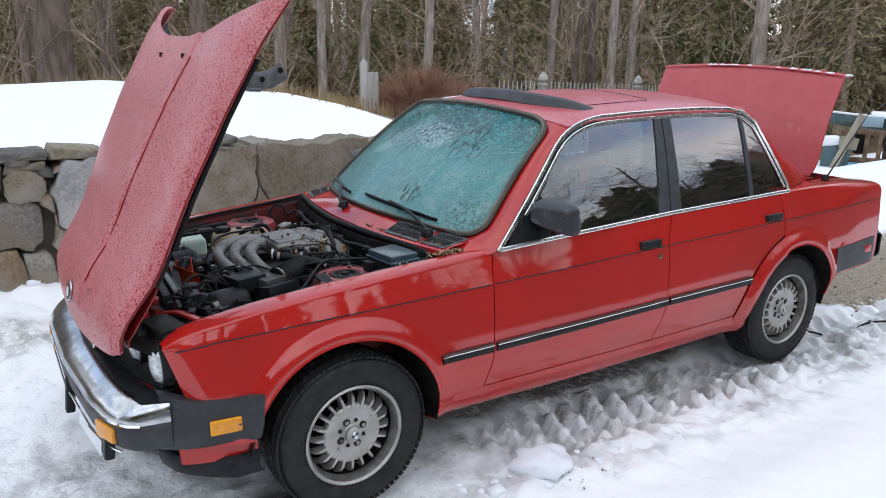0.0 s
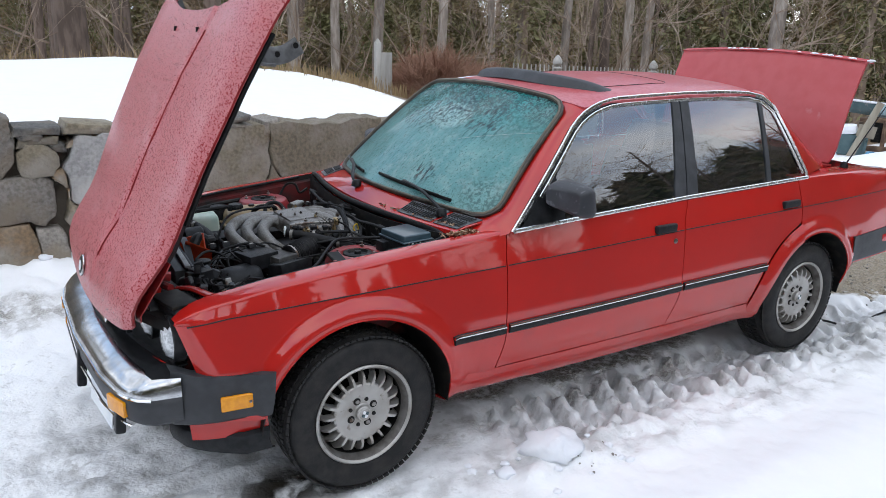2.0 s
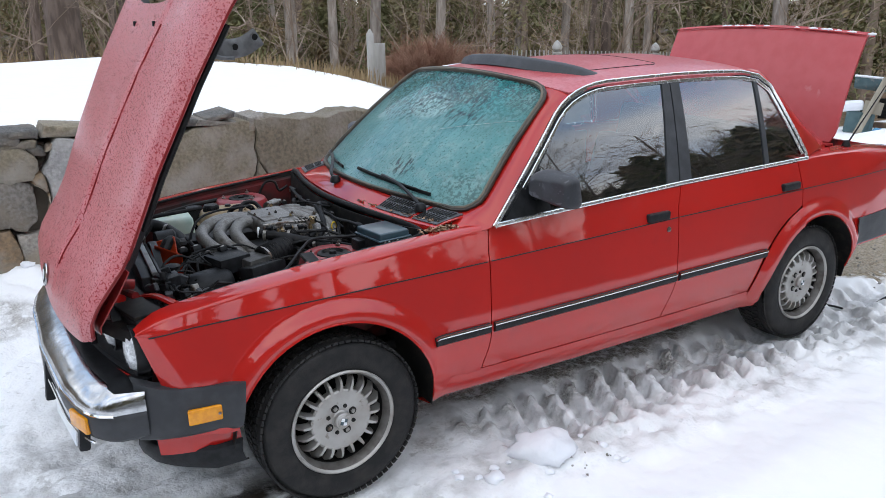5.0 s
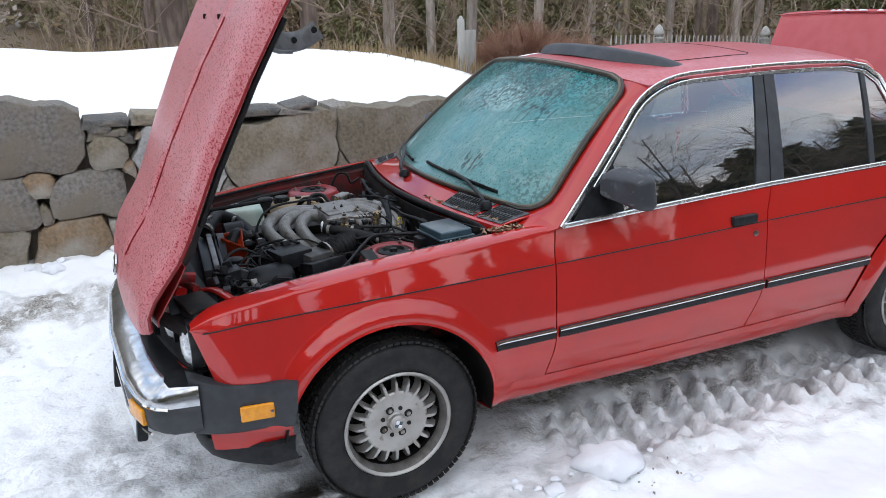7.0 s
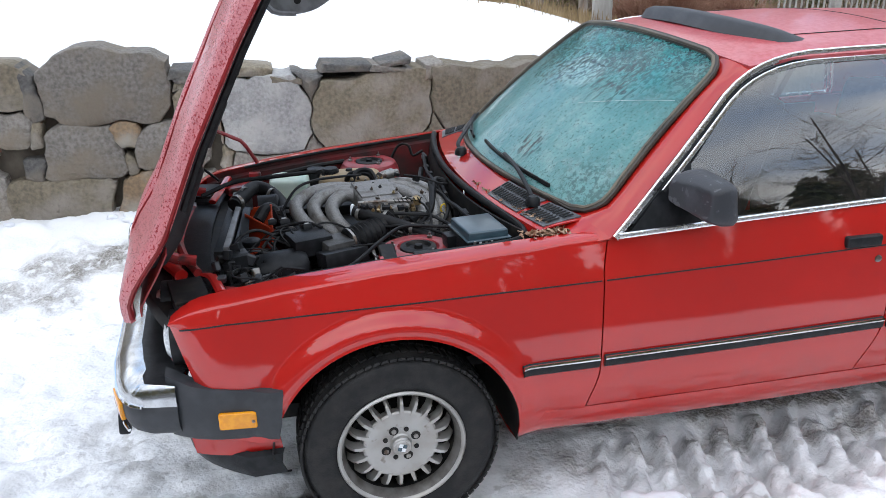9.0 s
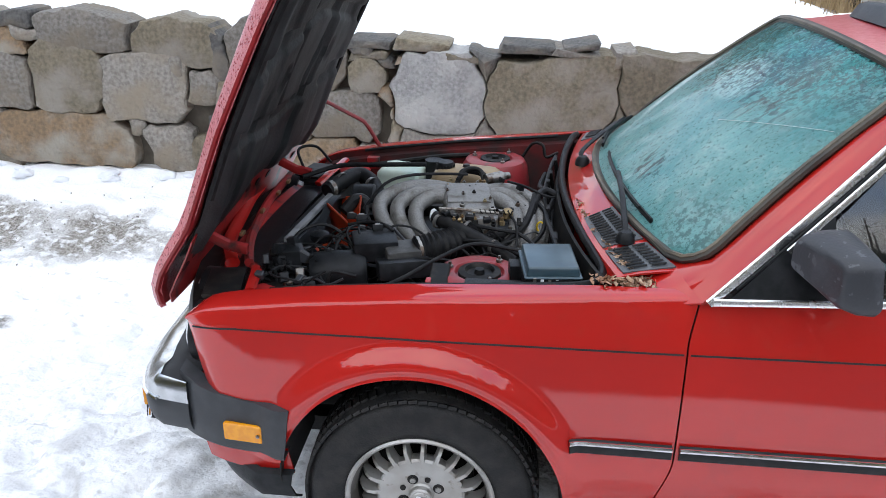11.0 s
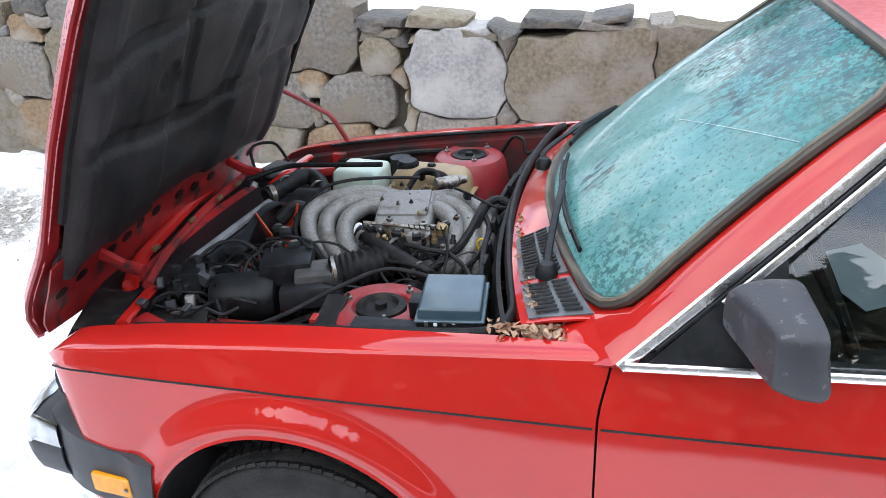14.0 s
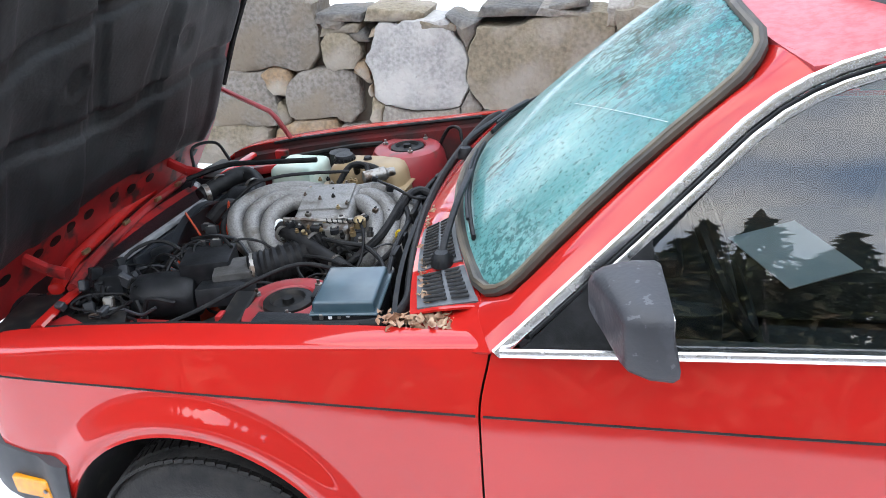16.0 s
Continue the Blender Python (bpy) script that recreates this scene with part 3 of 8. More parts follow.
    track = op("MAXIMUM", near(2.4, -0.85, 3.2, 0.42), op("MAXIMUM", near(-0.3, -0.4, 1.6, 1.0), op("MULTIPLY", near(-2.0, -0.6, 2.2, 1.5), 0.2)))
    white = mixc(op("MULTIPLY", ramp(tex(2.6), 0.3, 0.65), op("ADD", op("MULTIPLY", track, 1.0), 0.05)), (0.885, 0.892, 0.90), dirty)
    white = mixc(op("MULTIPLY", ramp(tex(19, 4), 0.60, 0.70), op("ADD", op("MULTIPLY", track, 0.55), op("MULTIPLY", near(-2.4, 0.9, 3.0, 0.8), 0.4))), white, (0.34, 0.325, 0.30))
    white = mixc(op("MULTIPLY", ramp(tex(38, 6), 0.50, 0.66), op("MULTIPLY", near(-1.3, -0.7, 1.9, 1.4), 0.5)), white, (0.55, 0.55, 0.56))
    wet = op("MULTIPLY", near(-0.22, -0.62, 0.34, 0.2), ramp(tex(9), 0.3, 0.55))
    drive = mixc(ramp(tex(30, 6), 0.35, 0.65), (0.05, 0.048, 0.045), (0.11, 0.105, 0.10))
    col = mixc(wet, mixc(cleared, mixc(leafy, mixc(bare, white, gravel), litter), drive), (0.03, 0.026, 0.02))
    l.new(col, b.inputs["Base Color"])
    b.inputs["Specular IOR Level"].default_value = 0.3
    l.new(ramp(wet, 0, 1, 0.62, 0.12), b.inputs["Roughness"])
    bp = n.new("ShaderNodeBump")
    bp.inputs["Strength"].default_value = 0.55
    bp.inputs["Distance"].default_value = 0.03
    l.new(op("ADD", op("MULTIPLY", op("ADD", tex(15, 4), op("MULTIPLY", tex(70, 5), 0.3)), ramp(op("ADD", track, near(-2.5, 0.0, 4.0, 2.6)), 0.0, 0.5, 0.15, 1.0)), op("MULTIPLY", op("MULTIPLY", bare, stones), 0.8)), bp.inputs["Height"])
    l.new(bp.outputs[0], b.inputs["Normal"])
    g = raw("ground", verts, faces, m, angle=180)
    return tagged(g, "snow-covered driveway and lawn with tyre ruts and bare gravel", "ground", kind="structure")


make_ground()


# ---- dry-stone retaining wall ----
def clip_poly(poly, px, py, nx, ny):
    """Keeps the part of a polygon where (p - (px, py)) . n <= 0."""
    out = []
    for k, a in enumerate(poly):
        b = poly[(k + 1) % len(poly)]
        da = (a[0] - px) * nx + (a[1] - py) * ny
        db = (b[0] - px) * nx + (b[1] - py) * ny
        if da <= 0:
            out.append(a)
        if (da < 0 < db) or (db < 0 < da):
            t = da / (da - db)
            out.append((lerp(a[0], b[0], t), lerp(a[1], b[1], t)))
    return out


def stone_mats():
    base = dict(rough=0.85, scale=46, detail=8, lo=0.36, hi=0.66, bump=0.9, bump_scale=34, rand=0.22, third_scale=3.2, third_lo=0.46, third_hi=0.62, bump_dist=0.022)
    grey = mat("grey_granite", (0.285, 0.262, 0.232), second=(0.165, 0.148, 0.127), third=(0.245, 0.205, 0.155), **base)
    brown = mat("brown_granite", (0.230, 0.193, 0.135), second=(0.140, 0.118, 0.082), third=(0.28, 0.25, 0.21), **base)
    pale = mat("pale_granite", (0.33, 0.325, 0.315), second=(0.22, 0.215, 0.21), third=(0.38, 0.37, 0.35), **base)
    rust = mat("rusty_stone", (0.27, 0.182, 0.105), second=(0.17, 0.122, 0.077), third=(0.33, 0.30, 0.25), **base)
    dark = mat("dark_slate", (0.12, 0.115, 0.107), second=(0.065, 0.063, 0.06), third=(0.175, 0.15, 0.12), **base)
    return dict(g=grey, b=brown, p=pale, r=rust, d=dark)


WALL_Y = 2.2
# x, z, weight (size), kind of stone
SEEDS_LEFT = [(-3.587, 1.03, 0.017, "g"), (-3.334, 0.902, 0.017, "g"), (-3.615, 0.607, 0.044, "g"), (-2.977, 0.718, 0.044, "g"), (-3.005, 1.03, 0.0, "d"), (-2.414, 1.012, 0.061, "g"), (-2.555, 0.745, 0.052, "b"), (-1.832, 0.975, 0.061, "g"), (-2.048, 0.672, 0.052, "g"), (-2.63, 0.368, 0.078, "r"), (-1.992, 0.34, 0.035, "g"), (-3.24, 0.368, 0.026, "b"), (-1.597, 0.92, 0.026, "g"), (-1.663, 0.69, 0.0, "g")]
# coursed boulders: x, z, width, height, kind of stone
BOULDERS = [(-2.433, 0.995, 0.575, 0.245, "g"), (-2.833, 1.055, 0.195, 0.105, "d"), (-2.776, 0.978, 0.150, 0.075, "g"), (-1.835, 0.940, 0.595, 0.275, "b"), (-3.10, 1.015, 0.20, 0.205, "b"), (-2.904, 0.934, 0.205, 0.175, "r"), (-3.085, 0.935, 0.14, 0.090, "p"), (-3.035, 0.716, 0.45, 0.345, "g"), (-2.553, 0.757, 0.470, 0.450, "b"), (-2.050, 0.672, 0.535, 0.405, "g"), (-1.855, 0.800, 0.085, 0.150, "g"), (-1.700, 0.690, 0.165, 0.22, "g"), (-3.26, 0.385, 0.16, 0.36, "g"), (-3.085, 0.505, 0.19, 0.115, "g"), (-2.628, 0.350, 0.880, 0.345, "r"), (-2.141, 0.425, 0.095, 0.110, "g"), (-1.945, 0.320, 0.315, 0.300, "g")]
BOULDERS_MID = [(-1.165, 0.905, 0.71, 0.42, "g"), (-1.580, 0.905, 0.12, 0.32, "d"), (-1.335, 0.530, 0.47, 0.330, "g"), (-1.095, 0.612, 0.165, 0.165, "r"), (-0.850, 0.545, 0.43, 0.305, "g"), (-1.095, 0.445, 0.085, 0.13, "b"), (-1.515, 0.245, 0.60, 0.265, "b"), (-0.965, 0.245, 0.44, 0.27, "r"), (-1.612, 0.445, 0.085, 0.150, "d"), (-1.600, 0.665, 0.07, 0.16, "b"), (-0.690, 0.790, 0.205, 0.190, "b"), (-0.590, 0.865, 0.095, 0.085, "d"), (-0.605, 0.680, 0.085, 0.100, "r"), (-0.660, 0.250, 0.17, 0.26, "g"), (-0.72, 0.925, 0.17, 0.075, "d")]
SEEDS_RIGHT = [(-1.128, 0.902, 0.087, "g"), (-1.335, 0.552, 0.052, "g"), (-1.081, 0.626, -0.01, "r"), (-0.922, 0.506, 0.035, "g"), (-1.569, 0.294, 0.052, "b"), (-1.044, 0.267, 0.026, "r"), (-0.668, 0.8, 0.0, "g"), (-0.593, 0.644, -0.009, "r"), (-0.743, 0.506, 0.026, "g"), (-0.283, 0.672, 0.07, "p"), (-0.293, 0.368, 0.035, "g"), (0.345, 0.708, 0.104, "b"), (0.28, 0.276, 0.052, "g"), (0.026, 0.856, -0.009, "d"), (1.218, 0.69, 0.131, "b"), (1.171, 0.258, 0.052, "g"), (2.016, 0.644, 0.087, "b"), (2.767, 0.552, 0.087, "g"), (-0.706, 0.248, 0.026, "r"), (0.786, 0.45, -0.045, "r"), (3.517, 0.552, 0.087, "g"), (-0.631, 0.92, -0.004, "d")]
SLABS = [(-0.687, 0.971, 0.282, 0.055, "d"), (-0.377, 0.966, 0.338, 0.069, "b"), (-0.396, 0.897, 0.282, 0.046, "r"), (-0.143, 0.906, 0.226, 0.046, "b"), (0.233, 0.962, 0.338, 0.051, "d"), (0.533, 0.976, 0.226, 0.045, "d"), (0.533, 0.938, 0.338, 0.041, "g"), (0.786, 0.92, 0.141, 0.101, "g"), (-0.687, 0.906, 0.244, 0.055, "b")]


def warp(x, z):
    """Shifts a place on the wall face, so that neighbouring stones share ragged edges."""
    return (x + 0.05 * hash_noise(x * 2.7, z * 2.7, 4) + 0.030 * hash_noise(x * 9, z * 9, 6) + 0.008 * hash_noise(x * 26, z * 26, 3), z + 0.035 * hash_noise(x * 2.9, z * 2.9, 14) + 0.026 * hash_noise(x * 8, z * 8, 16) + 0.008 * hash_noise(x * 24, z * 24, 9))


def make_stone(poly, material, parent, depth=0.26, gap=0.009, bulge=0.03, seed=0, warped=True):
    """One fitted stone: a rounded, uneven face with its edges drawn in."""
    cx = sum(p[0] for p in poly) / len(poly)
    cz = sum(p[1] for p in poly) / len(poly)
    # resample the outline, with the corners knocked off
    out = []
    for k, a in enumerate(poly):
        b = poly[(k + 1) % len(poly)]
        steps = max(2, int(math.dist(a, b) / 0.032))
        for s in range(steps):
            out.append((lerp(a[0], b[0], s / steps), lerp(a[1], b[1], s / steps)))
    if warped:
        out = [warp(*p) for p in out]
    size = max(0.05, min(max(p[0] for p in poly) - min(p[0] for p in poly), max(p[1] for p in poly) - min(p[1] for p in poly)))
    verts, faces = [], []
    lean = hash_noise(seed * 1.7, 3.3) * 0.12, hash_noise(seed * 2.9, 8.1) * 0.10
    push = hash_noise(seed * 5.1, 0.4) * 0.02
    n = len(out)
    levels = [(1.0, 0.0, -depth), (1.0, 0.0, -0.016), (1.0, 0.0025, -0.002), (1.0, 0.008, 0.006), (0.70, 0.0, 0.013), (0.38, 0.0, 0.016)]
    for k, edge, f in levels:
        for x, z in out:
            d = math.hypot(x - cx, z - cz) or 1
            loose = 0.2 + 1.9 * max(0.0, hash_noise(x * 7, z * 7, 21) + 0.25)
            kk = k - min(0.3, (gap * loose + edge) / d)
            px, pz = cx + (x - cx) * kk, cz + (z - cz) * kk
            wob = hash_noise(px * 4, pz * 4, seed) * 0.018 + hash_noise(px * 14, pz * 14, seed) * 0.007
            y = f + (wob if f > -0.1 else 0) + push + lean[0] * (px - cx) + lean[1] * (pz - cz) + bulge * (1 - k) * min(1, size / 0.3)
            verts.append((px - cx, -y, pz - cz))
    verts.append((0, -0.022 - push - bulge * min(1, size / 0.3), 0))
    for r in range(len(levels) - 1):
        for k in range(n):
            j = (k + 1) % n
            faces.append((r * n + k, r * n + j, (r + 1) * n + j, (r + 1) * n + k))
    r = len(levels) - 1
    faces += [(r * n + k, r * n + (k + 1) % n, len(verts) - 1) for k in range(n)]
    ob = raw("stone", verts, faces, material, parent, angle=40)
    ob.location = (cx, WALL_Y, cz)
    return ob


def boulder(x, z, w, h, rng):
    """The outline of a squared boulder with knocked-off corners and a swelling top."""
    pts = []
    for sx, sz, flip in ((-1, -1, 0), (1, -1, 1), (1, 1, 0), (-1, 1, 1)):
        cut = rng.uniform(0.10, 0.30) * min(w, h)
        jx, jz = rng.uniform(-0.012, 0.012), rng.uniform(-0.012, 0.012)
        a = (x + sx * (w / 2 - cut) + jx, z + sz * h / 2 + jz)
        b = (x + sx * w / 2 + jx, z + sz * (h / 2 - cut * rng.uniform(0.6, 1.3)) + jz)
        pts += [a, b] if flip else [b, a]
        if sz > 0 and sx > 0 and w > 0.4:
            pts.append((x + rng.uniform(-0.1, 0.1) * w, z + h / 2 + 0.02))
    return pts


def make_wall():
    core = box(0.0, WALL_Y + 0.2, 0.45, 12.0, 0.2, 0.9, 0.02)
    wall = part("wall", core, mat("earth_core", (0.10, 0.085, 0.068), 0.95, second=(0.14, 0.12, 0.095), scale=12))
    tagged(wall, "dry-stone retaining wall of large grey and brown granite boulders", "stone wall", kind="structure")
    mats = stone_mats()
    seeds = SEEDS_LEFT + SEEDS_RIGHT
    rng = random.Random(4)
    extra = []
    for x in np.arange(-5.6, -4.1, 0.45):
        for z in (0.3, 0.65, 1.0):
            extra.append((x + rng.uniform(-0.1, 0.1), z + rng.uniform(-0.08, 0.08), rng.uniform(0, 0.05), rng.choice("ggb")))
    seeds = seeds + extra
    def cells(seeds):
        """The fitted outline of each stone, from the places and weights of them all."""
        out = []
        for i, (x, z, w, kind) in enumerate(seeds):
            top = wall_top(x) - 0.02 - (0.05 if -0.9 < x < 0.75 else 0)
            poly = [(x - 0.75, 0.05), (x + 0.75, 0.05), (x + 0.75, top + 0.015 * math.sin(i)), (x - 0.75, top - 0.01 * math.cos(i * 2))]
            for j, (x2, z2, w2, _) in enumerate(seeds):
                if j != i:
                    dx, dz = x2 - x, z2 - z
                    d2 = dx * dx + dz * dz
                    if d2 < 4:
                        t = (d2 + w - w2) / (2 * d2)
                        poly = clip_poly(poly, x + dx * t, z + dz * t, dx, dz)
                        if len(poly) < 3:
                            break
            out.append((poly, kind))
        return out

    # small chinking stones where three large ones meet
    corners = []
    for (poly, _), (sx, sz, w, _) in zip(cells(seeds), seeds):
        for x, z in poly:
            if 0.16 < z < wall_top(x) - 0.28 and all(math.hypot(x - c[0], z - c[1]) > 0.10 for c in corners):
                corners.append((x, z, math.hypot(x - sx, z - sz), w))
    for x, z, d, w in corners:
        if rng.random() < 0.75 and not -3.24 < x < -0.58:
            seeds.append((x + rng.uniform(-0.02, 0.02), z + rng.uniform(-0.02, 0.02), 2 * rng.uniform(0.022, 0.055) * d - d * d + w, rng.choice("rbbgpr")))
    rng2 = random.Random(9)
    for i, (x, z, w, h, kind) in enumerate(BOULDERS + BOULDERS_MID):
        make_stone(boulder(x, z, w, h, rng2), mats[kind], wall, seed=120 + i, gap=0.003, bulge=0.014)
    for i, (poly, kind) in enumerate(cells(seeds)):
        if -3.24 < seeds[i][0] < -0.60:
            continue
        if len(poly) >= 3:
            make_stone(poly, mats[kind], wall, seed=i, gap=0.0015 + 0.0015 * (i % 3), bulge=0.016)
    for i, (x, z, w, h, kind) in enumerate(SLABS):
        a = 0.02 * math.sin(i * 2.3)
        poly = [(x - w / 2, z - h / 2 + a), (x + w * 0.46, z - h / 2 - a), (x + w / 2, z + h * 0.3 - a), (x + w * 0.4, z + h / 2 - a), (x - w * 0.42, z + h / 2 + a)]
        make_stone(poly, mats[kind], wall, depth=0.3, gap=0.002, bulge=0.008, seed=50 + i, warped=False)
    return wall


make_wall()

# ---- the car: x runs from nose to tail, y from its left side to its right ----
car = thing("car", "red four-door sedan parked on snow with hood and trunk lid open", "car")
ARCH_R, FLARE_R = 0.367, 0.447
FRONT, REAR = (-0.005, 0.30), (2.565, 0.30)


def half_width(x):
    return float(np.interp(x, [-0.66, -0.62, -0.58, -0.52, -0.45, -0.3, 0.0, 0.6, 1.1, 1.58, 2.4, 2.8, 3.1, 3.45], [0.655, 0.685, 0.708, 0.730, 0.742, 0.754, 0.774, 0.799, 0.814, 0.822, 0.822, 0.812, 0.796, 0.762]))


def crease_z(x):
    return float(np.interp(x, [-0.65, -0.60, -0.47, -0.1, 0.6, 1.57, 2.43, 3.4], [0.714, 0.721, 0.742, 0.757, 0.776, 0.803, 0.813, 0.816]))


def belt_z(x):
    return float(np.interp(x, [0.6, 1.03, 1.62, 2.5], [0.893, 0.908, 0.926, 0.938]))


def top_z(x):
    return float(np.interp(x, [-0.66, -0.6, -0.49, -0.3, -0.04, 0.38, 0.62, 1.6, 2.45, 2.7, 3.1, 3.43], [0.752, 0.766, 0.796, 0.825, 0.853, 0.886, 0.905, 0.94, 0.957, 0.953, 0.938, 0.900]))


def inner_y(x):
    return float(np.interp(x, [-0.66, -0.6, -0.5, 0.0, 0.4, 0.62, 2.4, 2.9, 3.4], [0.60, 0.615, 0.632, 0.660, 0.685, 0.72, 0.70, 0.63, 0.61]))


def side_y(x, z):
    """The half-width of the body side at a place."""
    w, zc = half_width(x), crease_z(x)
    if z <= zc:
        d = zc - z
        y = w - 0.006 + 0.105 * d - 0.20 * d * d - 0.9 * max(0.0, d - 0.29) ** 2
    else:
        t = (z - zc) / 0.13
        y = w - 0.006 - 0.047 * t
    for cx, cz in (FRONT, REAR):
        r = math.hypot(x - cx, z - cz)
        d = (r - ARCH_R) / (FLARE_R - ARCH_R)
        if d < 1.35:
            y += 0.024 * (1 - smoothstep(0.30, 1.15, d)) * (1 - 0.25 * smoothstep(0.30, 0.0, d)) + 0.004 * (1 - smoothstep(0.0, 0.12, d))
    return y


def shoulder(x, a):
    """The rounded upper part of a wing: a runs from 0 at the crease to 1 at the inner edge."""
    zc, zt, w, yi = crease_z(x), top_z(x), half_width(x) - 0.006, inner_y(x)
    ang = a * math.pi / 2
    e = 0.42
    y = yi + (w - yi) * max(0.0, math.cos(ang)) ** e
    z = zc + 0.001 + (zt - zc) * math.sin(ang) ** (e * 1.15)
    # next to the doors the wing takes their flatter slope
    k = max(smoothstep(3.3, 2.8, x) if x > 1.5 else 0.0, 1.0 if x < 1.5 else 0.0)
    if k:
        f = min(1.0, a / 0.6)
        c = max(0.0, (a - 0.6) / 0.4)
        rise = min(0.014, 0.3 * (zt - zc))
        zd = lerp(zc, zt - rise, f) + rise * math.sin(c * math.pi / 2) ** 0.8
        yd = lerp(w - 0.047 * (zt - rise - zc) / 0.13 * f, yi, 1 - math.cos(c * math.pi / 2))
        y, z = lerp(y, yd, k), lerp(z, zd, k)
    return y, z


def nose_x(z):
    """The slanting front edge of the wings."""
    return -0.560 - 0.30 * (z - 0.54) if z < 0.74 else -0.620 + 0.25 * (z - 0.74)


def arch_z(cx, cz, x):
    return cz + math.sqrt(max(0.0, ARCH_R ** 2 - (x - cx) ** 2))


def panel_columns(cols, n_low=14, n_up=0, top=None):
    """Builds a side panel from columns (bottom z, x as a function of z)."""
    rows = []
    for zb, fx in cols:
        col = []
        x0 = fx(0.7)
        zt = crease_z(x0) if top is None else top(x0)
        zc = crease_z(x0)
        levels = [lerp(zb, zc, k / n_low) for k in range(n_low + 1)]
        if top is not None:
            levels += [lerp(zc, zt, k / 6) for k in range(1, 7)]
        for z in levels:
            x = fx(z)
            nose = max(0.0, 1 - (x - nose_x(z)) / 0.05) if x < 0 else 0.0
            col.append(Vector((x, -side_y(x, z) + 0.022 * nose * nose, z)))
        for k in range(1, n_up + 1):
            a = (k / n_up) ** 0.8
            y, z = shoulder(x0, a)
            x = fx(z)
            nose = max(0.0, 1 - (x - nose_x(z)) / 0.085) if x < 0 else 0.0
            col.append(Vector((x, -y + 0.022 * nose * nose * (1 - a), z - 0.034 * nose * nose * a)))
        rows.append(col)
    return rows


def between(fl, fr, t):
    return lambda z: lerp(fl(z), fr(z), t)


def const(x):
    return lambda z: x


def seam_front(z):
    return 0.608 + 0.022 * smoothstep(0.78, 0.92, z) - 0.03 * smoothstep(0.50, 0.34, z)


def seam_mid(z):
    return 1.574 + 0.05 * smoothstep(0.8, 0.95, z) - 0.05 * smoothstep(0.55, 0.35, z)


def seam_rear(z):
    r = FLARE_R + 0.004
    dz = z - REAR[1]
    if dz < r:
        return min(2.428, REAR[0] - math.sqrt(max(0.0, r * r - dz * dz)))
    return 2.428


GAP = 0.0022
CREASED = ("front_fender", "front_door", "rear_door", "rear_quarter_panel")


def fender_cols():
    cols = []
    z_low = 0.375
    xa = FRONT[0] - math.sqrt(ARCH_R ** 2 - (z_low - FRONT[1]) ** 2)
    for k in range(9):
        cols.append((z_low, between(nose_x, const(xa), k / 9)))
    a0 = math.acos((xa - FRONT[0]) / ARCH_R)
    a1 = math.acos(min(1.0, 0.999))
    for k in range(71):
        a = lerp(a0, a1, k / 70)
        x = FRONT[0] + ARCH_R * math.cos(a)
        cols.append((max(arch_z(*FRONT, x), 0.302), const(x)))
    for k in range(1, 6):
        cols.append((0.302, between(const(FRONT[0] + ARCH_R), lambda z: seam_front(z) - GAP, k / 5)))
    return cols


def quarter_rows():
    cols = []
    for k in range(49):
        x = lerp(2.4315, REAR[0] + ARCH_R, k / 48)
        cols.append((max(arch_z(*REAR, x), 0.32), const(x)))
    for k in range(1, 9):
        cols.append((0.43, const(lerp(REAR[0] + ARCH_R, 3.42, k / 8))))
    return cols


def side_pair(name, bm, material, label=""):
    """The same panel on both sides of the car."""
    other = mirrored(bm)
    pair = part(name, bm, material, car, label), part(name, other, material, car, label)
    if name in CREASED:
        for ob in pair:
            on = [abs(v.co.z - crease_z(v.co.x)) < 0.0012 and abs(v.co.y) > 0.6 for v in ob.data.vertices]
            for e in ob.data.edges:
                if on[e.vertices[0]] and on[e.vertices[1]]:
                    e.use_edge_sharp = True
    return pair


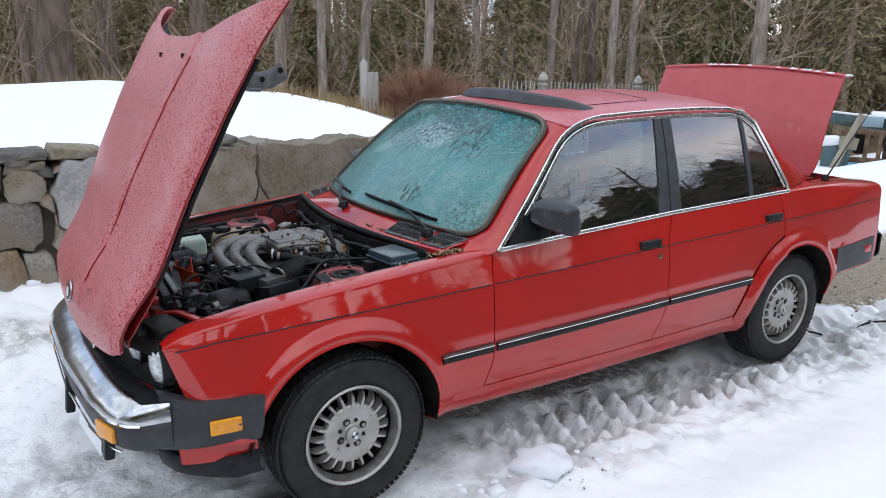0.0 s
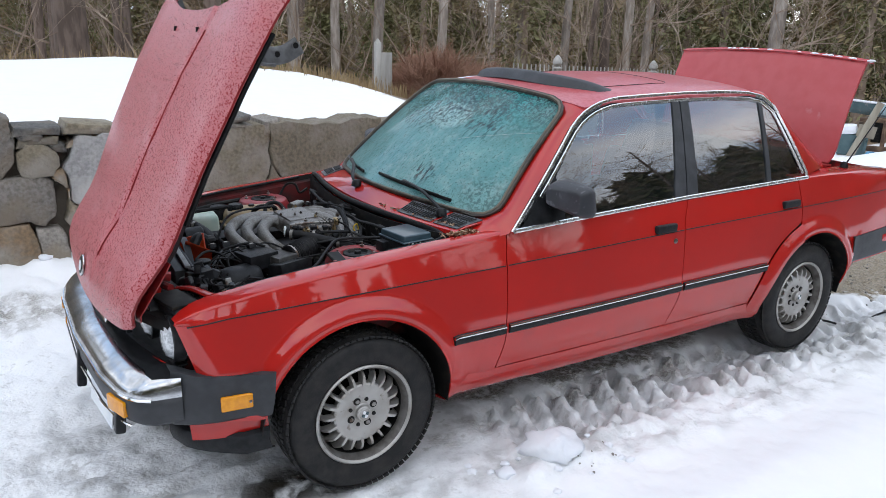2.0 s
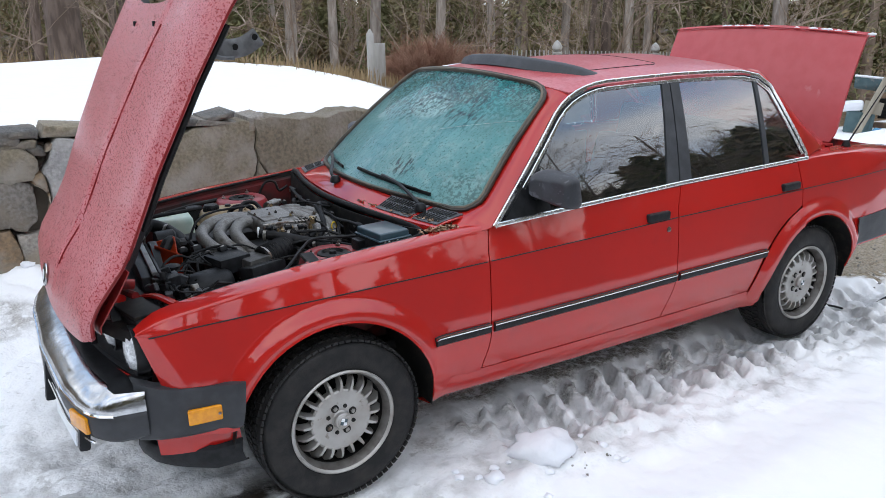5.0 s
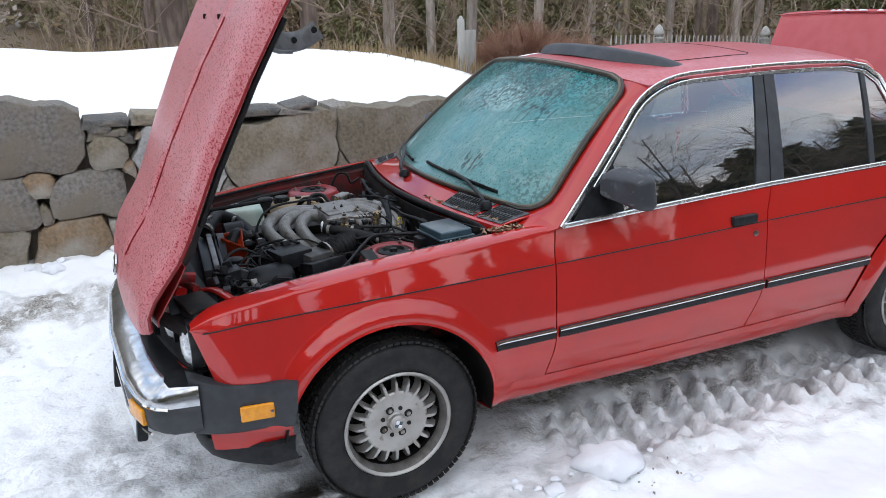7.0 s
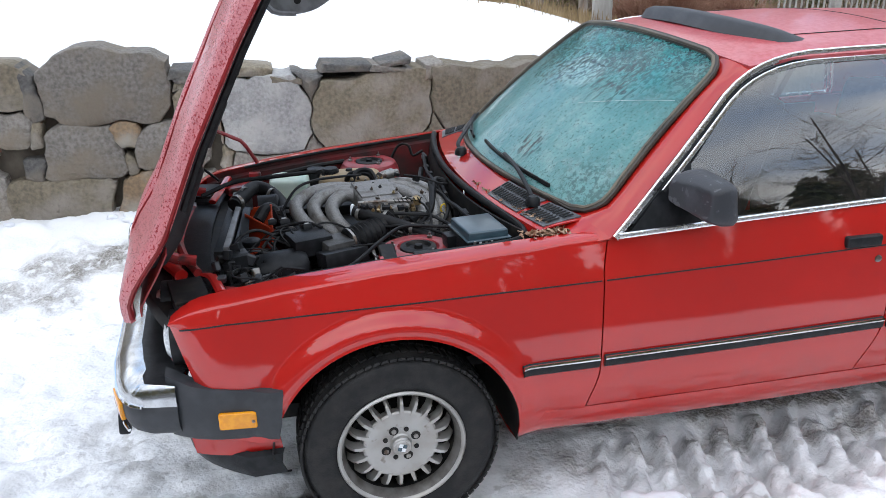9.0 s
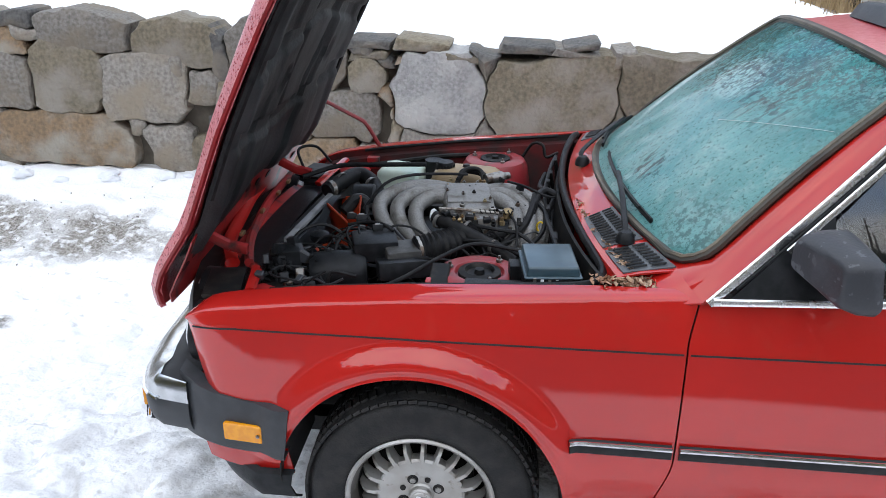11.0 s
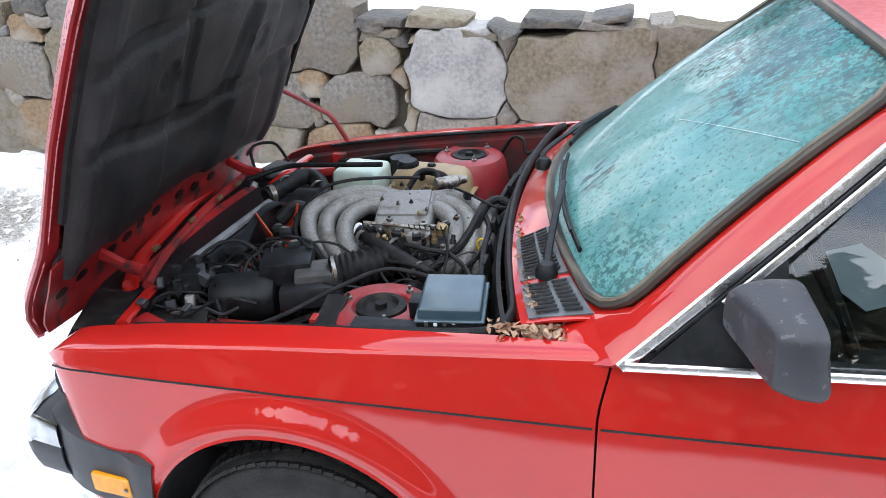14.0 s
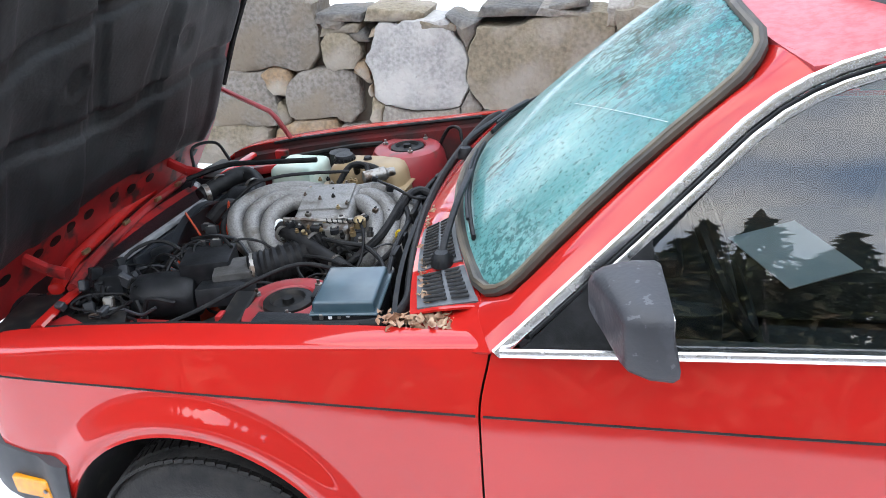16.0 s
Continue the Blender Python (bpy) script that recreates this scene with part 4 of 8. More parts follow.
def body_sides():
    fender = sheet(panel_columns(fender_cols(), 44, 20), 0.006)
    side_pair("front_fender", fender, M_PAINT)
    cols = [(0.354, between(lambda z: seam_front(z) + GAP, lambda z: seam_mid(z) - GAP, k / 16)) for k in range(17)]
    front = side_pair("front_door", sheet(panel_columns(cols, 20, 0, belt_z), 0.01), M_PAINT)
    cols = [(0.354, between(lambda z: seam_mid(z) + GAP, lambda z: seam_rear(z) - GAP, k / 14)) for k in range(15)]
    rear = side_pair("rear_door", sheet(panel_columns(cols, 24, 0, belt_z), 0.01), M_PAINT)
    # quarter: the deck side, and the band of flare ahead of the rear wheel
    bm = sheet(panel_columns(quarter_rows(), 36, 16))
    rows = []
    for k in range(13):
        ao, ai = lerp(180, 107.8, k / 12), lerp(180, 111.8, k / 12)
        row = []
        for s in range(6):
            r, a = lerp(ARCH_R, FLARE_R, s / 5), radians(lerp(ai, ao, s / 5))
            x, z = min(2.4315, REAR[0] + r * math.cos(a)), REAR[1] + r * math.sin(a)
            row.append(Vector((x, -side_y(x, z), z)))
        rows.append(row)
    sheet(rows, bm=bm, flip=True)
    bm = thicken(bm, 0.006)
    side_pair("rear_quarter_panel", bm, M_PAINT)
    # sill under the doors
    rows = []
    for k in range(25):
        x = lerp(0.362, 2.20, k / 24)
        w = side_y(x, 0.34)
        rows.append([Vector((x, -side_y(x, 0.349) + 0.001, 0.349)), Vector((x, -w + 0.002, 0.322)), Vector((x, -w + 0.012, 0.285)), Vector((x, -w + 0.04, 0.252)), Vector((x, -0.68, 0.235)), Vector((x, -0.55, 0.235))])
    side_pair("sill", sheet(rows, 0.006), M_PAINT)
    # black pinstripe in the crease, pieces per panel
    for name, xa, xb in (("pinstripe", -0.585, 0.601), ("pinstripe", 0.615, 1.569), ("pinstripe", 1.58, 2.42), ("pinstripe", 2.436, 3.38)):
        pts = [Vector((x, -half_width(x) - (0.020 if 0 else 0.0) + 0.0035, crease_z(x))) for x in np.linspace(xa, xb, 30)]
        pts = [Vector((p.x, -side_y(p.x, p.z) - 0.0002, p.z)) for p in pts]
        side_pair(name, tube(pts, 0.0024, 6, 1), M_BLACK)
    # rubbing strips with a bright insert
    for xa, xb in ((0.362, 0.600), (0.618, 1.566), (1.584, 2.175)):
        def run(dz, dy):
            return [Vector((x, -side_y(x, 0.53) - dy, float(np.interp(x, [0.36, 1.58, 2.2], [0.517, 0.540, 0.541])) + dz)) for x in np.linspace(xa, xb, 14)]
        strip, _ = side_pair("rubbing_strip", tube(run(0, 0.004), 0.010, 8, 1, flat=2.1, up=(0, 0, 1)), M_BLACK)
        part("bright_insert", tube(run(0.013, 0.0125), 0.0035, 6, 1, flat=1.8, up=(0, 0, 1)), M_CHROME, strip)
    # arch linings and floor pan
    for cx, cz in (FRONT, REAR):
        rows = []
        for k in range(19):
            a = radians(lerp(-8, 188, k / 18))
            rows.append([Vector((cx + (ARCH_R + 0.004) * math.cos(a), y, max(0.26, cz + (ARCH_R + 0.004) * math.sin(a)))) for y in (-side_y(cx + ARCH_R * math.cos(a), max(0.30, cz + ARCH_R * math.sin(a))) + 0.004, -0.7, -0.5, -0.42)])
        side_pair("wheel_arch_liner", sheet(rows, 0.004), M_DARK)
    for xa, xb in ((0.36, 2.18), (2.94, 3.35)):
        part("underbody", box((xa + xb) / 2, 0, 0.27 if xa < 1 else 0.38, xb - xa, 1.36 if xa < 1 else 1.1, 0.08, 0.02), M_DARK, car)
    part("front_underbody", box(-0.1, 0, 0.24, 0.9, 0.82, 0.06, 0.02), M_DARK, car)
    return front, rear


front_doors, rear_doors = body_sides()


# ---- greenhouse ----
def glass_y(z):
    t = (z - 0.92) / 0.44
    return 0.762 - 0.150 * t - 0.035 * t * t


A_LOW, A_HIGH = Vector((0.642, 0, 0.897)), Vector((1.125, 0, 1.342))


def outline(n=10):
    """The window opening's edge on the body side, from the foot of the front pillar over the roof rail to the tail of the belt."""
    pts = [A_LOW + (A_HIGH - A_LOW) * (k / n) for k in range(n - 2)]
    p0, p1, p2 = A_LOW + (A_HIGH - A_LOW) * 0.78, Vector((1.132, 0, 1.352)), Vector((1.34, 0, 1.364))
    pts += [p0 * (1 - t) ** 2 + p1 * (2 * t * (1 - t)) + p2 * t * t for t in (0.06, 0.24, 0.40, 0.54, 0.68, 0.84, 1.0)]
    pts += [Vector((1.5, 0, 1.368)), Vector((1.75, 0, 1.371)), Vector((2.0, 0, 1.369)), Vector((2.19, 0, 1.360)), Vector((2.30, 0, 1.338)), Vector((2.37, 0, 1.290))]
    pts += [Vector((lerp(2.37, 2.515, k / 8), 0, lerp(1.290, 0.975, k / 8))) for k in range(1, 9)]
    pts += [Vector((2.516, 0, 0.948))]
    return [Vector((p.x, -glass_y(p.z) - 0.002, p.z)) for p in pts]


WS_H = 0.075


def screen_point(u, v, inset=0.0, lift=0.0):
    """The windscreen: u from -1 at the car's left to 1, v from the cowl to the roof."""
    half = lerp(0.677, 0.545, v) - inset
    edge = min(v, 1 - v) * 0.62
    r = 0.085
    cut = (r - math.sqrt(max(0.0, r * r - (r - edge) ** 2))) if edge < r else 0.0
    y = u * (half - cut)
    q = y / 0.62
    low = Vector((0.455 + 0.140 * q * q, y, 0.957 - 0.024 * q * q))
    q = y / 0.53
    high = Vector((1.030 + 0.050 * q * q, y, 1.388 - 0.037 * q * q))
    d = (high - low).normalized()
    p = low.lerp(high, v)
    n = Vector((-d.z, 0, d.x))
    return p + n * (0.020 * math.sin(v * math.pi) * (1 - 0.4 * u * u) + lift)


def rear_point(u, v):
    """The rear window, v from the deck to the roof."""
    half = lerp(0.60, 0.53, v)
    y = u * half
    q = u * u
    return Vector((2.92 - 0.04 * q, y, 0.965)).lerp(Vector((2.35 - 0.03 * q, y, 1.380 - 0.022 * q)), v)


def greenhouse():
    vs = [0.0, 0.02, 0.05, 0.09, 0.14, 0.25, 0.4, 0.55, 0.7, 0.84, 0.9, 0.945, 0.98, 1.0]
    us = np.linspace(-1, 1, 21)
    screen = part("windscreen", sheet([[screen_point(u, v) for u in us] for v in vs], 0.004), M_ICE, car, "green-tinted windscreen covered with melting frost", 180)
    screen.visible_shadow = False
    loop = [screen_point(-1, v) for v in vs] + [screen_point(u, 1) for u in us[1:-1]] + [screen_point(1, v) for v in reversed(vs)] + [screen_point(u, 0) for u in us[-2:0:-1]]
    part("gasket", tube(loop, 0.0165, 8, 1, closed=True, flat=0.6), M_GASKET, screen)
    part("crack", tube([screen_point(lerp(-0.93, -0.37, k / 12), lerp(0.70, 0.49, k / 12), 0, 0.001) for k in range(13)], 0.0005, 5, 1), M_PAPER, screen, "fine pale crack across the glass")
    bead = [p + Vector((-0.008, 0, 0.008)) for p in loop]
    part("gasket_bead", tube(bead, 0.0068, 6, 1, closed=True), M_BRONZE, screen)
    rw = part("rear_window", sheet([[rear_point(u, v) for u in np.linspace(-1, 1, 13)] for v in np.linspace(0, 1, 9)]), M_GLASS, car)
    rw.visible_shadow = False
    # pillars
    out = outline()
    rows = []
    n = 10
    for k in range(n + 2):
        v = k / (n + 1)
        a = screen_point(-1, v) + Vector((0.01, 0.012, -0.012))
        b = out[min(k, len(out) - 1)] if k <= n else out[n + 1]
        b = b + Vector((-0.012, 0.004, 0.0))
        rows.append([a.lerp(b, s) + Vector((-0.018, -0.004, 0.012)) * math.sin(s * math.pi) for s in np.linspace(0, 1, 7)])
    side_pair("front_pillar", sheet(rows, 0.012), M_PAINT)
    # pillar foot joining the cowl and wing
    foot = []
    for k in range(7):
        t = k / 6
        a, b = screen_point(-1, 0) + Vector((0.012, 0.012, -0.010)), out[0] + Vector((-0.012, 0.003, 0))
        top = a.lerp(b, t) + Vector((-0.018, -0.004, 0.012)) * math.sin(t * math.pi)
        low = Vector((0.47, lerp(-0.63, -0.70, t), lerp(0.892, 0.885, t)))
        foot.append([top.lerp(low, s) + Vector((0, 0, -0.014)) * math.sin(s * math.pi) for s in np.linspace(0, 1, 6)])
    side_pair("cowl_corner", sheet(foot, 0.008), M_PAINT)
    rows = []
    tail = out[-12:]
    for k in range(len(tail)):
        t = min(1.0, 1 - (k - 2) / (len(tail) - 3))
        a = rear_point(-1, t)
        b = tail[k] + Vector((0.012, 0.004, 0.002))
        rows.append([b.lerp(a, s) + Vector((0.01, -0.012, 0.012)) * math.sin(s * math.pi) for s in np.linspace(0, 1, 8)])
    side_pair("rear_pillar", sheet(rows, 0.012), M_PAINT)
    base = []
    for k in range(8):
        t = k / 7
        a = (tail[-1] + Vector((0.012, 0.004, 0.002))).lerp(rear_point(-1, 0), t)
        base.append([a, Vector((a.x + 0.06 * (1 - t), lerp(-0.765, -0.62, t), lerp(0.93, 0.935, t)))])
    side_pair("pillar_base", sheet(base, 0.01), M_PAINT)
    # roof skin
    rows = []
    rail = [p for p in out if 1.12 <= p.x <= 2.34 and p.z > 1.3]
    for s in np.linspace(0, 1, 25):
        row = []
        for u in np.linspace(-1, 1, 25):
            yb = 0.592
            a, b = screen_point(u, 1), rear_point(u, 1)
            f = abs(u) ** 6
            x = lerp(lerp(a.x, 1.13, f), lerp(b.x, 2.325, abs(u) ** 3), s)
            y = u * yb
            zr = float(np.interp(x, [1.0, 1.135, 1.30, 1.75, 2.17, 2.36], [1.335, 1.340, 1.361, 1.371, 1.362, 1.338]))
            crown = lerp(0.052, 0.05, s) * (1 - u * u) + 0.010 * (1 - abs(u) ** 8)
            row.append(Vector((x, y, zr + crown - 0.004)))
        rows.append(row)
    roof = part("roof", sheet(rows, 0.012), M_DULL, car, "red roof with a light crust of frost")
    # tilted sunroof deflector and panel seam
    pts = [Vector((1.262 + 0.135 * abs(u) ** 2.4, 0.49 * u, 1.421 - 0.042 * u * u)) for u in np.linspace(-1, 1, 25)]
    rows = []
    for k, p in enumerate(pts):
        e = 1 - abs(k / 12 - 1) ** 12
        rows.append([p + Vector((lerp(-0.085, 0.10, s), 0, (0.040 * e + 0.006) * math.sin(min(1.0, s * 1.15) ** 0.62 * math.pi) ** 0.8 - 0.012)) for s in np.linspace(0, 1, 9)])
    part("sunroof_deflector", sheet(rows, 0.004), M_TRIM, roof, "smoked plastic wind deflector", 50)
    seam = [Vector((x, y, float(np.interp(x, [1.30, 1.75, 2.17], [1.361, 1.371, 1.360])) + 0.051 * (1 - (y / 0.592) ** 2) + 0.006)) for x, y in [(lerp(1.38, 1.80, k / 5), -0.40) for k in range(6)] + [(1.84, lerp(-0.37, 0.37, k / 8)) for k in range(9)] + [(lerp(1.80, 1.38, k / 5), 0.40) for k in range(6)]]
    part("sunroof_seal", tube(seam, 0.0022, 6, 1), M_RUBBER, roof)
    # bright frame round the side windows: an outer and an inner strip
    for sign, doors in ((1, 0), (-1, 1)):
        def s(p):
            return Vector((p.x, p.y * sign, p.z))
        def inset(dist, out_by):
            """The window edge moved inwards in the plane of the glass."""
            res = []
            for k, p in enumerate(out):
                a, b = out[max(0, k - 1)], out[min(len(out) - 1, k + 1)]
                t = Vector((b.x - a.x, 0, b.z - a.z)).normalized()
                q = p + Vector((t.z, 0, -t.x)) * dist
                if dist == 0 or q.z > belt_z(q.x) + 0.012:
                    res.append(s(Vector((q.x, -glass_y(q.z) - out_by, q.z))))
            return res

        part("window_trim", tube(inset(0.0, 0.004), 0.0112, 8, 1, flat=0.45, up=(0, 1, 0)), M_BRIGHT, car)
        part("window_rubber", tube(inset(0.0142, 0.005), 0.0042, 6, 1, flat=0.5, up=(0, 1, 0)), M_BLACK, car)
        part("window_trim", tube([p for p in inset(0.0250, 0.003) if p.z > 1.0 or p.x > 2.0], 0.0084, 8, 1, flat=0.45, up=(0, 1, 0)), M_BRIGHT, car)
        belt = [s(Vector((x, -glass_y(belt_z(x)) - 0.010, belt_z(x) + 0.010))) for x in np.linspace(0.65, 2.51, 24)]
        part("belt_trim", tube(belt, 0.0092, 8, 1, flat=0.6, up=(0, 1, 0)), M_BRIGHT, car)

        def pane_poly(pts):
            return [s(Vector((x, -glass_y(z) + 0.004, z))) for x, z in pts]

        def flat_part(name, pts, material, parent, thick=0.004):
            # four corners, a smooth sheet on the curve of the glass
            a, b, c, d = [Vector((p.x, abs(p.y), p.z)) for p in pts]
            off = abs(pts[0].y) - (glass_y(pts[0].z) - 0.004)
            rows = []
            for v in np.linspace(0, 1, 11):
                row = []
                for u in np.linspace(0, 1, 9):
                    p = a.lerp(b, u).lerp(d.lerp(c, u), v)
                    row.append(Vector((p.x, -(glass_y(p.z) - 0.004 + off) * sign, p.z)))
                rows.append(row)
            return part(name, sheet(rows, thick), material, parent, "", 60 if thick else 180)

        fd, rd = front_doors[doors], rear_doors[doors]
        bz = belt_z
        panes = [
            ("window_glass", [(0.73, bz(0.73)), (1.57, bz(1.57)), (1.675, 1.349), (1.150, 1.336)], fd),
            ("window_glass", [(1.69, bz(1.69)), (2.21, bz(2.21)), (2.268, 1.342), (1.752, 1.349)], rd),
            ("quarter_glass", [(2.23, bz(2.23)), (2.49, bz(2.49) + 0.01), (2.345, 1.272), (2.28, 1.315)], rd)]
        for name, pts, parent in panes:
            g = flat_part(name, pane_poly(pts), M_GLASS, parent, 0.0)
            g.visible_shadow = False
        bars = [("door_frame", [(1.552, bz(1.55)), (1.625, bz(1.6)), (1.708, 1.352), (1.663, 1.352)], fd),
                ("door_frame", [(1.631, bz(1.62)), (1.703, bz(1.68)), (1.768, 1.352), (1.714, 1.352)], rd),
                ("divider_bar", [(2.202, bz(2.19)), (2.233, bz(2.21)), (2.286, 1.335), (2.262, 1.335)], rd)]
        for name, pts, parent in bars:
            flat_part(name, [p + Vector((0, -0.006 * sign, 0)) for p in pane_poly(pts)], M_TRIM, parent, 0.012)
        # black corner plate behind the mirror
        flat_part("mirror_plate", [p + Vector((0, -0.008 * sign, 0)) for p in pane_poly([(0.685, bz(0.68) + 0.012), (0.915, bz(0.9) + 0.012), (0.895, 1.105), (0.885, 1.10)])], M_BLACK, fd, 0.008)
    return screen


greenhouse()


def make_mirror(parent, sign):
    """A door mirror: a wedge-shaped shell with rounded edges and the glass at its back."""
    bm = bmesh.new()
    sec = []
    for k, (x, w, h, z) in enumerate([(0.826, 0.124, 0.062, 1.020), (0.828, 0.138, 0.076, 1.021), (0.838, 0.150, 0.092, 1.023), (0.862, 0.158, 0.106, 1.025), (0.874, 0.162, 0.110, 1.025), (0.906, 0.164, 0.112, 1.025), (0.915, 0.158, 0.104, 1.025)]):
        ring = []
        for j in range(28):
            a = 2 * math.pi * j / 28
            c, s2 = math.cos(a), math.sin(a)
            py = abs(c) ** 0.36 * math.copysign(1, c) * w / 2
            pz = abs(s2) ** 0.36 * math.copysign(1, s2) * h / 2
            if pz < 0:
                pz *= 1 + 4.2 * py + 0.10
            back = min(1.0, k / 4)
            ring.append(bm.verts.new((x + lerp(0.46, 0.12, back) * py + 0.012 * back * (pz < 0), -(0.834 + py) * sign, z + pz - (0.10 if pz > 0 else 0.02) * py)))
        sec.append(ring)
    for a, b in zip(sec, sec[1:]):
        for j in range(28):
            bm.faces.new((a[j], a[(j + 1) % 28], b[(j + 1) % 28], b[j]))
    bm.faces.new(sec[0])
    bm.faces.new(sec[-1])
    bmesh.ops.recalc_face_normals(bm, faces=bm.faces)
    shell = part("door_mirror", bm, M_MIRROR, parent, "weathered grey-black plastic door mirror", 50)
    part("mirror_glass", box(0.917, -0.836 * sign, 1.022, 0.004, 0.130, 0.070, 0.0015, 2, Matrix.Rotation(radians(7 * sign), 4, "Z")), M_CHROME, shell)
    part("mirror_arm", tube([(0.86, -0.735 * sign, 0.985), (0.865, -0.79 * sign, 1.0)], 0.032, 10, 4, flat=0.8), M_BLACK, shell)
    return shell


make_mirror(front_doors[0], 1)
make_mirror(front_doors[1], -1)


def make_handle(parent, x, sign):
    z = 0.822 + 0.018 * (x - 1.44)
    y = side_y(x, z) + 0.006
    bm = box(x, -y * sign, z, 0.125, 0.024, 0.036, 0.008, 3)
    h = part("door_handle", bm, M_BLACK, parent)
    part("handle_recess", lathe([(0.0, 0), (0.030, 0.001), (0.030, 0.003), (0.0, 0.004)], 24, "y", Matrix.Translation((x + 0.01, -(y - 0.011) * sign, z - 0.026)) @ Matrix.Diagonal((1.2, 1, 0.6, 1))), M_INNER, parent)
    return h


for sg, k in ((1, 0), (-1, 1)):
    make_handle(front_doors[k], 1.455, sg)
    make_handle(rear_doors[k], 2.335, sg)
    part("door_lock", lathe([(0.0, 0), (0.011, 0.0), (0.012, 0.004), (0.008, 0.008), (0.0, 0.008)], 16, "y", Matrix.Translation((1.515, -(side_y(1.515, 0.760) + 0.004) * sg, 0.760))), M_STEEL, front_doors[k])


# ---- nose: grille panel, lamps, bumper ----
def nose():
    rows = []
    for y in np.linspace(-0.62, 0.62, 17):
        b = -0.13 * (1 - (y / 0.64) ** 2)
        rows.append([Vector((-0.585 + b, y, 0.535)), Vector((-0.60 + b, y, 0.55)), Vector((-0.572 + b, y, 0.565)), Vector((-0.575 + b, y, 0.715)), Vector((-0.55 + b, y, 0.725)), Vector((-0.46 + b * 0.5, y, 0.73))])
    front = part("front_panel", sheet(rows, 0.006), M_BLACK, car, "black grille panel behind the headlamps")
    lip = [Vector((-0.600 - 0.13 * (1 - (y / 0.64) ** 2), y, 0.540)) for y in np.linspace(-0.63, 0.63, 19)]
    part("grille_lip", tube(lip, 0.014, 8, 1, flat=1.3), M_PAINT, car)
    for x, y, z, r in ((-0.612, -0.586, 0.650, 0.066), (-0.644, -0.428, 0.680, 0.062), (-0.644, 0.428, 0.680, 0.062), (-0.612, 0.586, 0.650, 0.066)):
        at = Matrix.Translation((x, y, z))
        lamp = part("headlamp", lathe([(r, 0.05), (r + 0.004, -0.004), (r - 0.004, -0.012), (r * 0.8, -0.024), (r * 0.4, -0.031), (0.0, -0.033)], 32, "x", at), M_LAMP, car, "round clear headlamp", 60)
        part("lamp_ring", lathe([(r + 0.002, 0.03), (r + 0.014, 0.03), (r + 0.015, -0.008), (r + 0.008, -0.010), (r + 0.002, -0.002)], 32, "x", at, closed=True), M_BLACK, lamp)
    for sg in (-1, 1):
        for k in range(5):
            part("grille_slat", box(-0.588, 0.612 * sg, 0.565 + k * 0.016, 0.03, 0.03, 0.004, 0.001), M_BLACK, front)
    for y in np.linspace(-0.30, 0.30, 13):
        if abs(y) > 0.13:
            part("grille_slat", box(-0.59 - 0.13 * (1 - (y / 0.64) ** 2), y, 0.645, 0.02, 0.006, 0.12, 0.001), M_BLACK, front)
    for sg in (-1, 1):
        pts = [(-0.735, 0.065 * sg - 0.052, 0.57), (-0.735, 0.065 * sg + 0.052, 0.57), (-0.735, 0.065 * sg + 0.052, 0.71), (-0.735, 0.065 * sg - 0.052, 0.71), (-0.735, 0.065 * sg - 0.052, 0.57)]
        part("kidney_surround", tube(pts, 0.008, 8, 1), M_CHROME, front)

    # bumper: black moulded core with a bright cap, wrapping round to the wheel arch
    def plan(t):
        """Half of the bumper's face in plan: t from 0 at the middle to 1 at the corner's end."""
        a = np.interp(t, [0, 0.55, 0.75, 0.86, 0.93, 0.97, 1.0], [0, 0.42, 0.56, 0.635, 0.68, 0.702, 0.712])
        b = np.interp(t, [0, 0.55, 0.75, 0.86, 0.93, 0.97, 1.0], [-0.838, -0.820, -0.798, -0.775, -0.740, -0.700, -0.620])
        return float(b), float(a)

    ts = np.linspace(-1, 1, 49)

    def run(ins, z):
        out = []
        for t in ts:
            x, y = plan(abs(t))
            nx, ny = -1.0 + abs(t) ** 6 * 0.7, abs(t) ** 4
            L = math.hypot(nx, ny)
            out.append(Vector((x - ins * nx / L, math.copysign(1, t) * (y - ins * ny / L), z)))
        return out

    def narrowing(ins, z):
        """The cap's lines: its inner edge draws in to a point at the bumper's ends."""
        out = []
        for t, near, far in zip(ts, run(0.0, z), run(ins, z)):
            out.append(near.lerp(far, 1 - 0.95 * smoothstep(0.86, 1.0, abs(t))))
        return out

    core = [run(0.22, 0.535), run(0.12, 0.553), run(0.014, 0.505), run(0.0, 0.492), run(-0.002, 0.465), run(0.0, 0.435), run(0.008, 0.410), run(0.03, 0.392), run(0.12, 0.382)]
    bump = part("front_bumper", sheet(core, 0.004), M_TRIM, car, "black and bright-capped front bumper", 50)
    cap = [narrowing(0.084, 0.561), narrowing(0.055, 0.555), narrowing(0.018, 0.532), run(0.0, 0.510), run(0.001, 0.496), run(0.01, 0.493)]
    part("bright_cap", sheet(cap, 0.003), M_CAP, bump, "worn bright metal bumper cap", 50)
    part("bumper_shelf", sheet([narrowing(0.080, 0.557), run(0.09, 0.562), run(0.13, 0.561), run(0.20, 0.552)], 0.004), M_BLACK, bump, "", 50)
    part("bright_edge", tube(run(-0.001, 0.400)[3:-3], 0.005, 6, 1, flat=1.0), M_CHROME, bump)
    part("bright_edge", tube(run(-0.002, 0.497)[1:-1], 0.0058, 6, 1), M_CHROME, bump)
